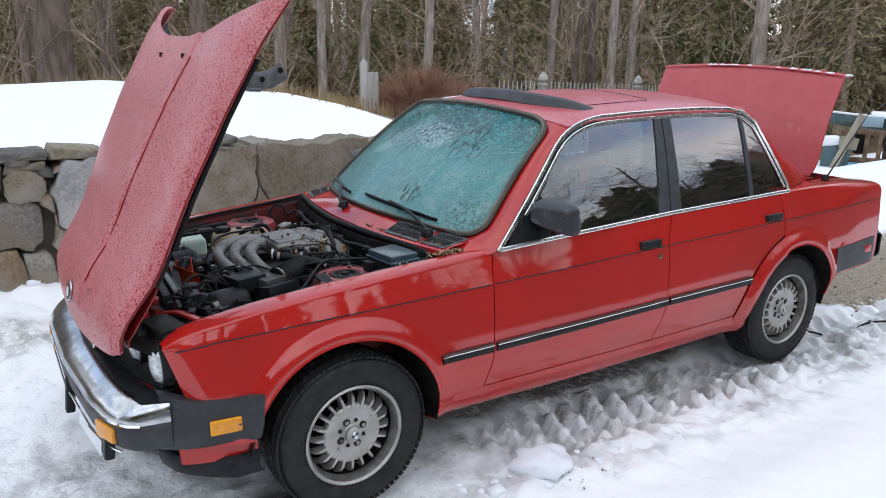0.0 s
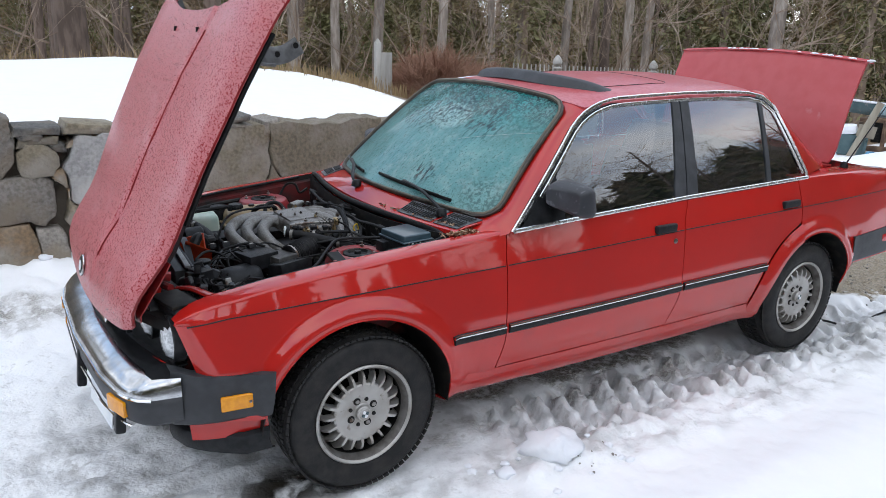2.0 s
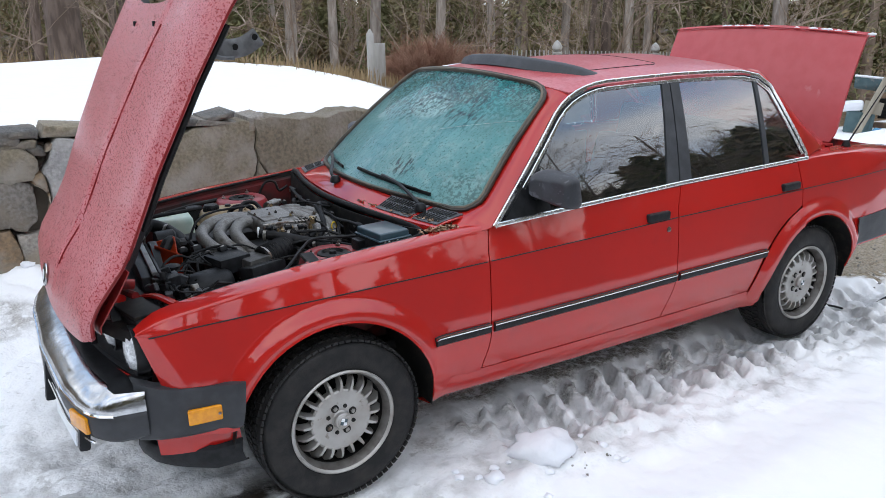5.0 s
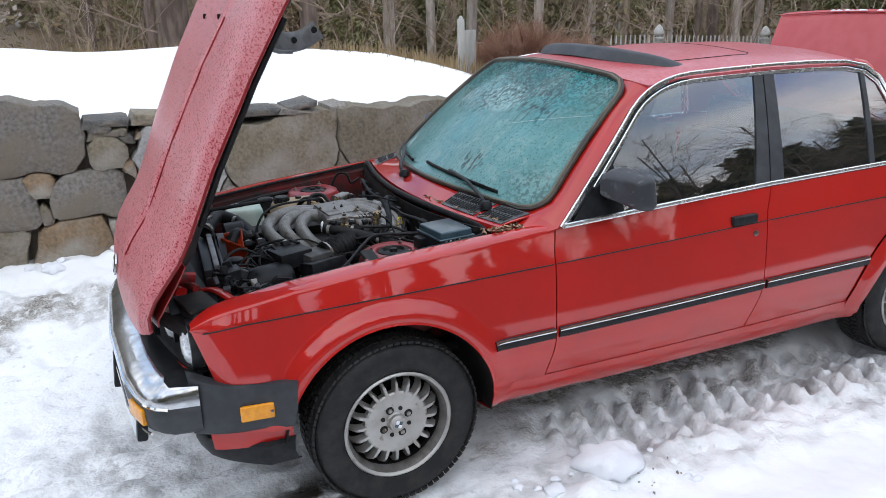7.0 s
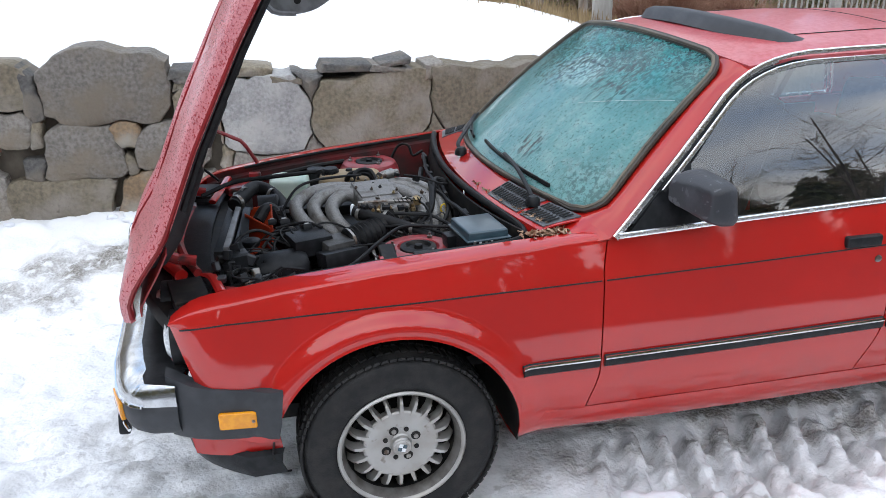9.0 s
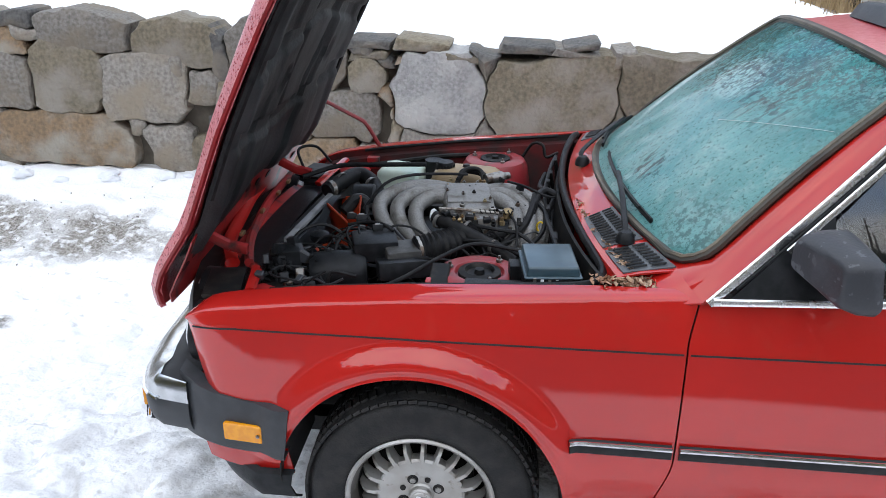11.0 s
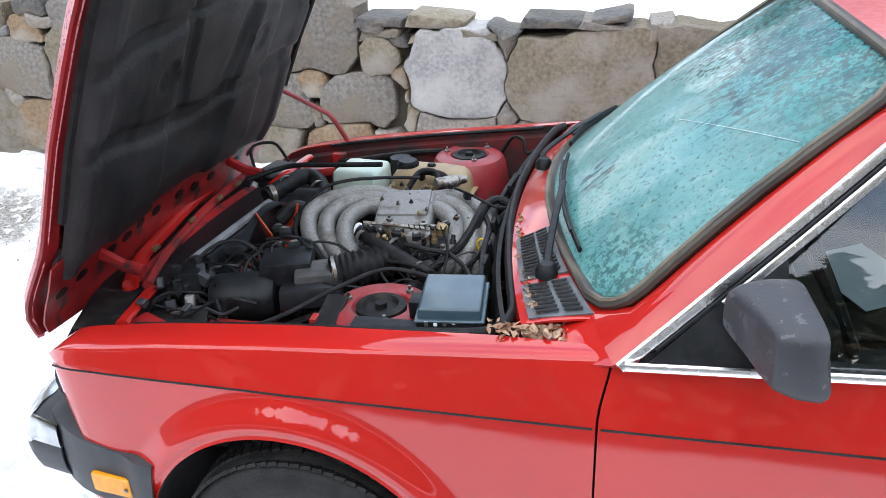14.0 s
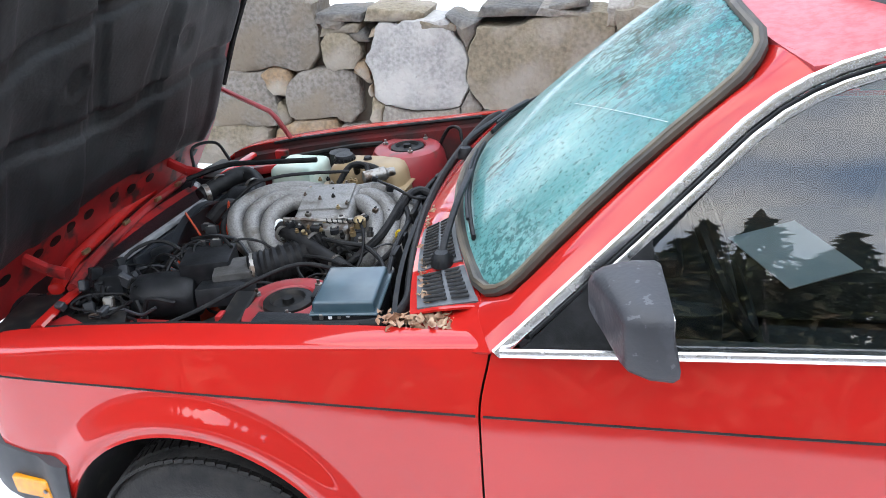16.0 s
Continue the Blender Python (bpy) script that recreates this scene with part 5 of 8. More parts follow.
    for sg in (1, -1):
        rows = []
        for k in range(15):
            x = lerp(-0.645, -0.330, k / 14)
            w = max(half_width(x) + 0.014, side_y(x, 0.47) + 0.009)
            zt = lerp(0.560, 0.545, smoothstep(-0.62, -0.40, x)) + 0.02 * smoothstep(-0.56, -0.65, x)
            zb = lerp(0.384, 0.390, k / 14)
            slant = lambda z: x + (0.02 * (z - 0.53) / 0.14 if k == 14 else 0)
            rows.append([Vector((slant(zt), -(w - 0.05) * sg, zt + 0.006)), Vector((slant(zt), -(w - 0.004) * sg, zt)), Vector((slant(0.51), -w * sg, lerp(zt, zb, 0.25))), Vector((slant(0.47), -(w + 0.003) * sg, lerp(zt, zb, 0.6))), Vector((slant(0.40), -(w - 0.001) * sg, zb + 0.01)), Vector((slant(0.39), -(w - 0.01) * sg, zb)), Vector((slant(0.39), -(w - 0.07) * sg, zb - 0.002))])
        bm = sheet(rows, 0.005)
        end = part("bumper_end", bm, M_TRIM, bump, "", 50)
        mk = part("side_marker", box(-0.458, -(max(half_width(-0.458) + 0.014, side_y(-0.458, 0.47) + 0.009) + 0.004) * sg, 0.457, 0.105, 0.016, 0.052, 0.007, 3, Matrix.Rotation(radians(-6 * sg), 4, "Z")), M_AMBER, bump, "amber side marker lamp")
        for dx in (-0.042, 0.042):
            part("lens_screw", lathe([(0, 0), (0.005, 0), (0.005, 0.002), (0, 0.002)], 10, "y", Matrix.Translation((-0.458 + dx, -(max(half_width(-0.458 + dx) + 0.014, side_y(-0.458 + dx, 0.47) + 0.009) + 0.0135) * sg, 0.457))), M_STEEL, mk)
        x, y = plan(0.77)
        part("turn_signal", box(x - 0.003, -y * sg, 0.450, 0.016, 0.11, 0.055, 0.006, 2, Matrix.Rotation(radians(17 * sg), 4, "Z")), M_AMBER, bump, "amber turn signal")
        # valance below, and the air dam
        rows = []
        for k in range(9):
            x = lerp(-0.60, -0.352, k / 8)
            w = half_width(x) - 0.004
            rows.append([Vector((x, -(w - 0.004) * sg, 0.395)), Vector((x + 0.004, -(w - 0.008) * sg, 0.365)), Vector((x + 0.010, -(w - 0.016) * sg, 0.312))])
        part("front_valance", sheet(rows, 0.005), M_PAINT, car)
        rows = []
        for k in range(13):
            t = k / 12
            x = lerp(-0.625, -0.345, t)
            w = lerp(0.52, 0.752, min(1, t * 1.5) ** 0.5)
            rows.append([Vector((x + 0.006, -(w - 0.02) * sg, 0.326)), Vector((x, -(w - 0.006) * sg, 0.316)), Vector((x - 0.004, -(w + 0.001) * sg, 0.285)), Vector((x + 0.008, -(w - 0.006) * sg, 0.248)), Vector((x + 0.02, -(w - 0.02) * sg, 0.238))])
        part("air_dam", sheet(rows, 0.006), M_BLACK, car)
    # plate hanging below the bumper's near half, pale and blank, between two rubber guards
    tip = Matrix.Rotation(radians(4), 4, "Z") @ Matrix.Rotation(radians(8), 4, "Y")
    holder = part("plate_holder", box(-0.806, -0.38, 0.385, 0.014, 0.34, 0.07, 0.006, 2, tip), M_BLACK, bump)
    part("number_plate", box(-0.817, -0.38, 0.384, 0.004, 0.29, 0.085, 0.004, 2, tip), M_PAPER, holder)
    for x, y, z, tall in ((-0.832, -0.06, 0.385, 0.15), (-0.792, -0.57, 0.385, 0.075)):
        part("bumper_guard", box(x, y, z, 0.035, 0.035, tall, 0.010, 2, Matrix.Rotation(radians(6), 4, "Y")), M_BLACK, bump)


nose()


def tail():
    """Deck, tail panel, rear bumper, raised trunk lid and aerial."""
    rows = []
    for y in np.linspace(-0.76, 0.76, 17):
        q = (y / 0.76) ** 2
        rows.append([Vector((3.435 - 0.05 * q, y, 0.900 - 0.02 * q)), Vector((3.47 - 0.06 * q, y, 0.865)), Vector((3.465 - 0.06 * q, y, 0.64)), Vector((3.44 - 0.06 * q, y, 0.44))])
    part("tail_panel", sheet(rows, 0.01), M_PAINT, car)
    rows = [[Vector((x, y, z)) for y in np.linspace(-0.62, 0.62, 9)] for x, z in ((2.88, 0.955), (2.94, 0.955), (2.95, 0.90), (3.30, 0.55), (3.40, 0.60), (3.41, 0.895))]
    part("trunk_well", sheet(rows, 0.008), M_INNER, car)
    # bumper
    def run(ins, z):
        out = []
        for y in np.linspace(-0.765, 0.765, 33):
            out.append(Vector((3.60 - 0.11 * abs(y / 0.765) ** 9 - ins, y * (1 - 0.1 * ins), z)))
        return out
    rb = part("rear_bumper", sheet([run(0.2, 0.61), run(0.02, 0.60), run(0.0, 0.585), run(0.0, 0.48), run(0.02, 0.46), run(0.2, 0.455)], 0.005), M_TRIM, car, "black rear bumper")
    for sg in (1, -1):
        rows = []
        for k in range(13):
            x = lerp(2.94, 3.52, k / 12)
            w = max(half_width(x) + 0.006, side_y(x, 0.52) + 0.008) - 0.05 * smoothstep(3.35, 3.55, x)
            zt, zb = lerp(0.59, 0.602, k / 12), 0.44
            rows.append([Vector((x, -(w - 0.05) * sg, zt + 0.004)), Vector((x, -(w - 0.003) * sg, zt)), Vector((x, -w * sg, lerp(zt, zb, 0.5))), Vector((x, -(w - 0.004) * sg, zb + 0.008)), Vector((x, -(w - 0.06) * sg, zb))])
        part("bumper_end", sheet(rows, 0.005), M_TRIM, rb, "", 50)
        part("side_marker", box(3.30, -(side_y(3.3, 0.52) + 0.004) * sg, 0.535, 0.075, 0.014, 0.045, 0.006), M_REDLENS, rb, "red side marker")
    # trunk lid, hinged at its front edge
    lo, hi = Vector((2.935, 0, 0.972)), Vector((3.092, 0, 1.490))
    d = (hi - lo).normalized()
    n = Vector((-d.z, 0, d.x))
    rows = []
    for s in np.linspace(-0.02, 1.0, 15):
        row = []
        for u in np.linspace(-1, 1, 17):
            half = lerp(0.625, 0.63, s) - 0.02 * max(0, 1 - s * 12)
            p = lo.lerp(hi, s) + n * (0.020 * (1 - u * u) + 0.02 * math.sin(s * math.pi)) + Vector((0, u * half, 0)) + d * (0.025 * (1 - u * u) * s)
            row.append(p)
        rows.append(row)
    for drop, ins in ((0.015, 0.012), (0.04, 0.03), (0.07, 0.03)):
        rows.append([p - n * drop + d * (0.03 if drop < 0.05 else 0.035) for p in rows[14]])
    lid = part("trunk_lid", sheet(rows, 0.014), M_LID, car, "raised red trunk lid with patches of frost", 40)
    part("spoiler_lip", tube([p + d * 0.012 + n * 0.006 for p in rows[14]], 0.0045, 8, 1), M_LID, lid)
    for sg in (-1, 1):
        part("lid_hinge", tube([(2.90, 0.52 * sg, 0.955), (2.98, 0.52 * sg, 0.93), (3.03, 0.52 * sg, 1.02), (3.06, 0.52 * sg, 1.18)], 0.012, 8, 5), M_INNER, lid)
    rng = random.Random(6)
    crust = bmesh.new()
    for k in range(26):
        u = rng.choice([rng.uniform(-0.9, -0.25), rng.uniform(0.1, 0.55), rng.uniform(-0.9, 0.85)])
        p = rows[14][int((u + 1) * 8)] + d * 0.018 + Vector((0, rng.uniform(-0.03, 0.03), 0))
        r = rng.uniform(0.006, 0.013)
        for v in bmesh.ops.create_icosphere(crust, subdivisions=1, radius=r)["verts"]:
            v.co = p + Vector((v.co.x, v.co.y * rng.uniform(1.4, 2.4), v.co.z * 0.7))
    part("snow_crust", crust, M_SNOW, lid, "crumbs of snow along the lid's edge", 70)
    part("aerial", tube([(2.985, -0.665, 0.945), (3.09, -0.70, 1.12), (3.20, -0.74, 1.31)], 0.0045, 6, 2, taper=0.5), M_BLACK, car, "thin black aerial leaning back")
    part("aerial_base", lathe([(0.0, 0), (0.022, 0), (0.02, 0.014), (0.008, 0.03), (0, 0.03)], 16, "z", Matrix.Translation((2.985, -0.665, 0.944))), M_RUBBER, car)


tail()


# ---- wheels ----
def make_wheel(cx, cy, cz, sign, spin):
    """One wheel: treaded tyre, rim, cast centre with stubby spokes, hub cap."""
    base = Matrix.Translation((cx, cy, cz)) @ Matrix.Rotation(radians(spin), 4, "Y")
    flip = Matrix.Diagonal((1, sign, 1, 1))
    m = base @ flip
    prof = [(0.188, 0.085), (0.196, 0.098), (0.215, 0.104), (0.245, 0.106), (0.272, 0.100), (0.287, 0.088), (0.294, 0.07), (0.297, 0.05), (0.298, 0.0), (0.297, -0.05), (0.287, -0.088), (0.245, -0.106), (0.196, -0.098), (0.185, -0.08)]
    tyre = part("wheel", lathe([(r, -h) for r, h in prof], 64, "y", m, closed=True), M_TYRE, car, "black tyre on a silver many-spoked alloy wheel", 60)
    bm = bmesh.new()
    for k in range(76):
        a = 2 * math.pi * k / 76
        for row, (h, r, w, tilt) in enumerate(((-0.077, 0.2895, 0.036, 0.30), (-0.035, 0.299, 0.036, 0.5), (0.006, 0.3, 0.034, -0.5), (0.05, 0.297, 0.036, -0.4))):
            aa = a + (0.05 if row % 2 else 0)
            loc = m @ Matrix.Rotation(aa, 4, "Y") @ Matrix.Translation((r, h, 0)) @ Matrix.Rotation(tilt * 0.5, 4, "X") @ Matrix.Rotation(0.42 if row == 0 else 0, 4, "Z")
            for v in bmesh.ops.create_cube(bm, size=1.0)["verts"]:
                v.co = loc @ Vector((v.co.x * 0.008, v.co.y * w, v.co.z * (0.0205 if row == 0 else 0.0185)))
    part("tread", bm, M_TYRE, tyre)
    part("rim", lathe([(0.190, -0.086), (0.194, -0.099), (0.189, -0.104), (0.183, -0.101), (0.180, -0.096), (0.186, -0.07)], 64, "y", m, closed=True), M_ALLOY, tyre, "", 40)
    part("rim_well", lathe([(0.181, -0.097), (0.177, -0.090), (0.170, -0.074), (0.168, -0.060), (0.172, -0.055), (0.184, -0.08)], 64, "y", m, closed=True), M_RIMDUST, tyre, "dirty grey inner lip", 40)
    part("barrel", lathe([(0.171, -0.060), (0.164, -0.03), (0.162, 0.07), (0.185, 0.08), (0.187, 0.0)], 48, "y", m, closed=True), M_DARK, tyre)
    part("wheel_face", lathe([(0.0, -0.074), (0.028, -0.076), (0.034, -0.070), (0.060, -0.070), (0.108, -0.078), (0.114, -0.074), (0.116, -0.055), (0.10, -0.03), (0.0, -0.02)], 60, "y", m), M_ALLOY, tyre, "", 40)
    n = 20
    bm = bmesh.new()
    for k in range(n):
        loc = m @ Matrix.Rotation(2 * math.pi * k / n, 4, "Y")
        secs = [(0.104, 0.0105, -0.079, -0.050), (0.122, 0.0085, -0.082, -0.050), (0.140, 0.0075, -0.080, -0.045), (0.152, 0.0072, -0.070, -0.035), (0.168, 0.0085, -0.040, -0.01)]
        rings = []
        for r, w, f, b in secs:
            rings.append([bm.verts.new(loc @ Vector((r, y, z))) for y, z in ((f, -w * 0.6), (f, w * 0.6), (b, w), (b, -w))])
        for p, q in zip(rings, rings[1:]):
            for j in range(4):
                bm.faces.new((p[j], p[(j + 1) % 4], q[(j + 1) % 4], q[j]))
        bm.faces.new(rings[0])
        bm.faces.new(rings[-1])
    bmesh.ops.recalc_face_normals(bm, faces=bm.faces)
    part("spokes", bm, M_ALLOY, tyre, "", 30)
    part("brake_disc", lathe([(0.0, 0.02), (0.130, 0.02), (0.130, 0.035), (0.0, 0.035)], 40, "y", m), M_DARK, tyre)
    part("rim_barrel", lathe([(0.162, 0.05), (0.04, 0.05), (0.04, 0.06), (0.163, 0.06)], 40, "y", m), M_DARK, tyre)
    cap = part("hub_cap", lathe([(0.030, -0.070), (0.030, -0.088), (0.027, -0.092), (0.022, -0.092), (0.020, -0.094), (0.0, -0.096)], 32, "y", m), M_ALLOY, tyre)
    for k in range(4):
        a = 2 * math.pi * k / 4
        part("cap_quarter", box(0, 0, 0, 0.013, 0.003, 0.013, 0.002, 1, m @ Matrix.Translation((0.008 * math.cos(a + 0.785), -0.0965, 0.008 * math.sin(a + 0.785)))), M_PAPER if k % 2 else M_LIDBLUE, cap)
    for k in range(4):
        a = 2 * math.pi * k / 4 + 0.78
        part("bolt_hole", lathe([(0.0, -0.0725), (0.0125, -0.0735), (0.0145, -0.0715), (0.0145, -0.06), (0, -0.06)], 16, "y", m @ Matrix.Translation((0.05 * math.cos(a), 0, 0.05 * math.sin(a)))), M_DARK, tyre)
        part("wheel_bolt", lathe([(0.0, -0.078), (0.008, -0.077), (0.0085, -0.07), (0, -0.07)], 6, "y", m @ Matrix.Translation((0.05 * math.cos(a), 0, 0.05 * math.sin(a)))), M_STEEL, tyre)
        a += 0.785
        part("bolt_hole", lathe([(0.0, -0.0735), (0.007, -0.0738), (0.008, -0.07), (0, -0.06)], 12, "y", m @ Matrix.Translation((0.05 * math.cos(a), 0, 0.05 * math.sin(a)))), M_DARK, tyre)
    return tyre


make_wheel(0.0, -0.69, 0.30, 1, 20)
make_wheel(2.57, -0.69, 0.30, 1, 7)
make_wheel(0.0, 0.69, 0.30, -1, 30)
make_wheel(2.57, 0.69, 0.30, -1, 12)


# ---- hood, tipped forward on its nose hinge ----
HOOD = [(-0.738, 0.715), (-0.745, 0.765), (-0.718, 0.825), (-0.622, 0.962), (-0.512, 1.215), (-0.388, 1.462), (-0.258, 1.690), (-0.160, 1.825)]


def hood_point(s, y, lift=0.0):
    """A place on the hood's skin: s from the nose to the rear edge, y across."""
    pts = HOOD
    u = y / 0.66
    k = s * (1.0 - 0.150 * (1 - abs(u) ** 2.6) * smoothstep(0.55, 1.0, s))
    seg = [math.dist(a, b) for a, b in zip(pts, pts[1:])]
    d = k * sum(seg)
    x = float(np.interp(d, np.r_[0, np.cumsum(seg)], [p[0] for p in pts]))
    z = float(np.interp(d, np.r_[0, np.cumsum(seg)], [p[1] for p in pts]))
    e = 0.06
    x2 = float(np.interp(d + e, np.r_[0, np.cumsum(seg)], [p[0] for p in pts])) - float(np.interp(d - e, np.r_[0, np.cumsum(seg)], [p[0] for p in pts]))
    z2 = float(np.interp(d + e, np.r_[0, np.cumsum(seg)], [p[1] for p in pts])) - float(np.interp(d - e, np.r_[0, np.cumsum(seg)], [p[1] for p in pts]))
    n = Vector((-z2, 0, x2)).normalized()
    z -= 0.06 * (1 - u * u) * (1 - smoothstep(0.0, 0.14, s))
    flat = smoothstep(0.15, 0.95, s)
    crown = lerp(0.045 * (1 - u * u), 0.048 * (1 - abs(u) ** 7) - 0.014 * (1 - min(1.0, abs(u) * 1.6) ** 2), flat)
    crown += lerp(0.015, 0.009, flat) * (1 - smoothstep(0.140, 0.150, abs(y) - 0.115 * s)) * smoothstep(0.0, 0.2, s)
    return Vector((x, y, z)) + n * (crown + lift)


def hood_half(s):
    return float(np.interp(s, [0, 0.06, 0.2, 0.6, 1.0], [0.572, 0.594, 0.622, 0.656, 0.668]))


def make_hood():
    ss = [0, 0.02, 0.05, 0.09, 0.14, 0.2] + list(np.linspace(0.26, 1, 26))
    us = [-1, -0.985, -0.96] + list(np.linspace(-0.92, 0.92, 93)) + [0.96, 0.985, 1]
    rows = [[hood_point(s, u * hood_half(s), -0.022 * smoothstep(0.93, 1.0, abs(u)) ** 2) for u in us] for s in ss]
    hood = part("hood", sheet(rows, 0.016), M_FROST, car, "open red hood speckled with frost, black padding beneath", 40)
    for sg in (-1, 1):
        line = [hood_point(s, sg * (0.1515 + 0.115 * s), 0.0025) for s in np.linspace(0.10, 0.90, 40)]
        part("crease_line", tube(line, 0.0030, 6, 1), M_FLANGE, hood, "dark red line along the hood's crease")
    # folded side flanges
    for sg in (-1, 1):
        rows = []
        for s in np.linspace(0.01, 0.995, 28):
            h = hood_half(s)
            rows.append([hood_point(s, sg * h, -0.022), hood_point(s, sg * h, -0.029), hood_point(s, sg * (h - 0.010), -0.036), hood_point(s, sg * (h - 0.05), -0.038)])
        part("hood_flange", sheet(rows, 0.004), M_FLANGE, hood)
        seal = [hood_point(s, sg * (hood_half(s) - 0.024), -0.055) for s in np.linspace(0.30, 0.84, 20)]
        part("hood_seal", tube(seal, 0.010, 6, 1), M_RUBBER, hood)
    # moulded insulation pad with pressed hollows
    rows = []
    for s in np.linspace(0.13, 0.965, 110):
        row = []
        for u in np.linspace(-0.90, 0.90, 110):
            y = u * hood_half(s)
            rib = 0
            rib += 0.020 * smoothstep(0.34, 0.37, abs(y)) * (1 - smoothstep(0.49, 0.52, abs(y))) * (1 - 0.8 * math.exp(-((s - 0.52) / 0.05) ** 2))
            rib += 0.024 * smoothstep(0.030, 0.018, abs(s - 0.36 - 0.10 * abs(y)))
            rib += 0.024 * smoothstep(0.034, 0.020, abs(s - 0.66 + 0.15 * abs(y)))
            rib += 0.020 * smoothstep(0.036, 0.020, abs(abs(y) - 0.12 - 0.25 * max(0, s - 0.4))) * smoothstep(0.3, 0.45, s)
            rib += 0.018 * smoothstep(0.022, 0.012, abs(s - 0.84)) * smoothstep(0.30, 0.26, abs(y))
            rib += 0.016 * smoothstep(0.05, 0.035, math.hypot((s - 0.50) * 1.2, abs(y) - 0.26))
            rib += 0.016 * math.exp(-(((s - 0.30) / 0.05) ** 2 + ((y - 0.08) / 0.13) ** 2))
            edge = min(smoothstep(0.90, 0.86, abs(u)), smoothstep(0.13, 0.16, s), smoothstep(0.965, 0.94, s))
            row.append(hood_point(s, y, -0.062 - 0.003 * hash_noise(s * 9, y * 12) + 0.55 * rib * edge - 0.018 * edge + (0.02 * (1 - edge))))
        rows.append(row)
    part("insulation_pad", sheet(rows, 0.006), M_PAD, hood, "black moulded insulation pad", 60)
    rows = []
    for s in np.linspace(0.015, 0.20, 9):
        rows.append([hood_point(s, u * (hood_half(s) - 0.012), -0.050 - 0.014 * math.sin(min(1, s / 0.2) * math.pi)) for u in np.linspace(-1, 1, 33)])
    frame_ob = part("inner_frame", sheet(rows, 0.004), M_INNER, hood)
    for y in (-0.53, -0.44, -0.30, -0.22, -0.14, -0.05, 0.08, 0.16, 0.26, 0.42, 0.52):
        s = 0.105
        p = hood_point(s, y, -0.0695)
        d = (hood_point(0.13, y) - hood_point(0.09, y)).normalized()
        n = Vector((d.z, 0, -d.x))
        m = Matrix(((d.x, 0, n.x, p.x), (0, 1, 0, p.y), (d.z, 0, n.z, p.z), (0, 0, 0, 1)))
        part("frame_hole", lathe([(0, -0.004), (0.013, -0.004), (0.016, 0.0008), (0.0, 0.0008)], 18, "z", m @ Matrix.Diagonal((1.0, 1.5, 1, 1))), M_DARK, frame_ob)
    # catch brackets on the rear underside
    for sg in (-1, 1):
        a = hood_point(0.83, sg * 0.56, -0.055)
        br = part("hood_catch", tube([a + Vector((-0.01, 0, 0.01)), a + Vector((0.045, -0.01 * sg, -0.045)), a + Vector((0.11, -0.015 * sg, -0.045)), a + Vector((0.165, -0.015 * sg, -0.015))], 0.030, 10, 4, flat=0.16, up=(0, 1, 0)), M_CATCH, hood, "grey steel catch bracket with two holes")
        for k in range(2):
            at = Matrix.Translation(a + Vector((0.085 + 0.065 * k, -0.015 * sg, -0.045 + 0.028 * k)))
            part("catch_hole", lathe([(0.0, -0.0065), (0.010, -0.0065), (0.010, 0.0065), (0, 0.0065)], 14, "y", at), M_DARK, br)
            part("hole_rim", lathe([(0.010, -0.0075), (0.014, -0.0075), (0.014, 0.0075), (0.010, 0.0075)], 14, "y", at, closed=True), M_CATCH, br)
        part("catch_rib", tube([a + Vector((-0.01, 0, -0.02)), a + Vector((0.02, -0.01 * sg, -0.07)), a + Vector((0.08, -0.015 * sg, -0.078))], 0.008, 6, 3), M_CATCH, br)
    # hinge arms at the nose
    for y in (-0.36, 0.36):
        p = hood_point(0.12, y, -0.07)
        part("hinge_arm", tube([p, p + Vector((0.06, 0, -0.03)), Vector((-0.60, y, 0.80)), Vector((-0.55, y, 0.79))], 0.013, 8, 3, flat=1.4), M_INNER, hood)
    # washer jets on the skin, round emblem disc at the nose
    for y in (-0.185, 0.115):
        part("washer_jet", box(0, 0, 0, 0.012, 0.007, 0.018, 0.003, 2, Matrix.Translation(hood_point(0.905, y, 0.002))), M_BLACK, hood)
    p = hood_point(0.060, 0, 0.003)
    d = (hood_point(0.10, 0) - hood_point(0.02, 0)).normalized()
    n = Vector((-d.z, 0, d.x))
    m = Matrix(((d.x, 0, n.x, p.x), (0, 1, 0, p.y), (d.z, 0, n.z, p.z), (0, 0, 0, 1)))
    em = part("emblem_disc", lathe([(0, 0), (0.041, 0), (0.041, 0.004), (0.036, 0.006), (0, 0.006)], 32, "z", m), M_OLDCHROME, hood)
    part("emblem_field", lathe([(0, 0.006), (0.030, 0.006), (0.030, 0.0075), (0, 0.0075)], 32, "z", m), M_BLACK, em)
    part("emblem_field", lathe([(0, 0.0075), (0.019, 0.0075), (0.019, 0.009), (0, 0.009)], 32, "z", m), M_PAPER, em)
    # cranked support rod
    part("hood_prop", tube([(-0.592, 0.640, 1.015), (-0.405, 0.648, 0.918), (-0.385, 0.652, 0.890), (-0.335, 0.66, 0.795)], 0.012, 8, 1, flat=0.7), M_FLANGE, hood, "red cranked hood support")
    return hood


make_hood()

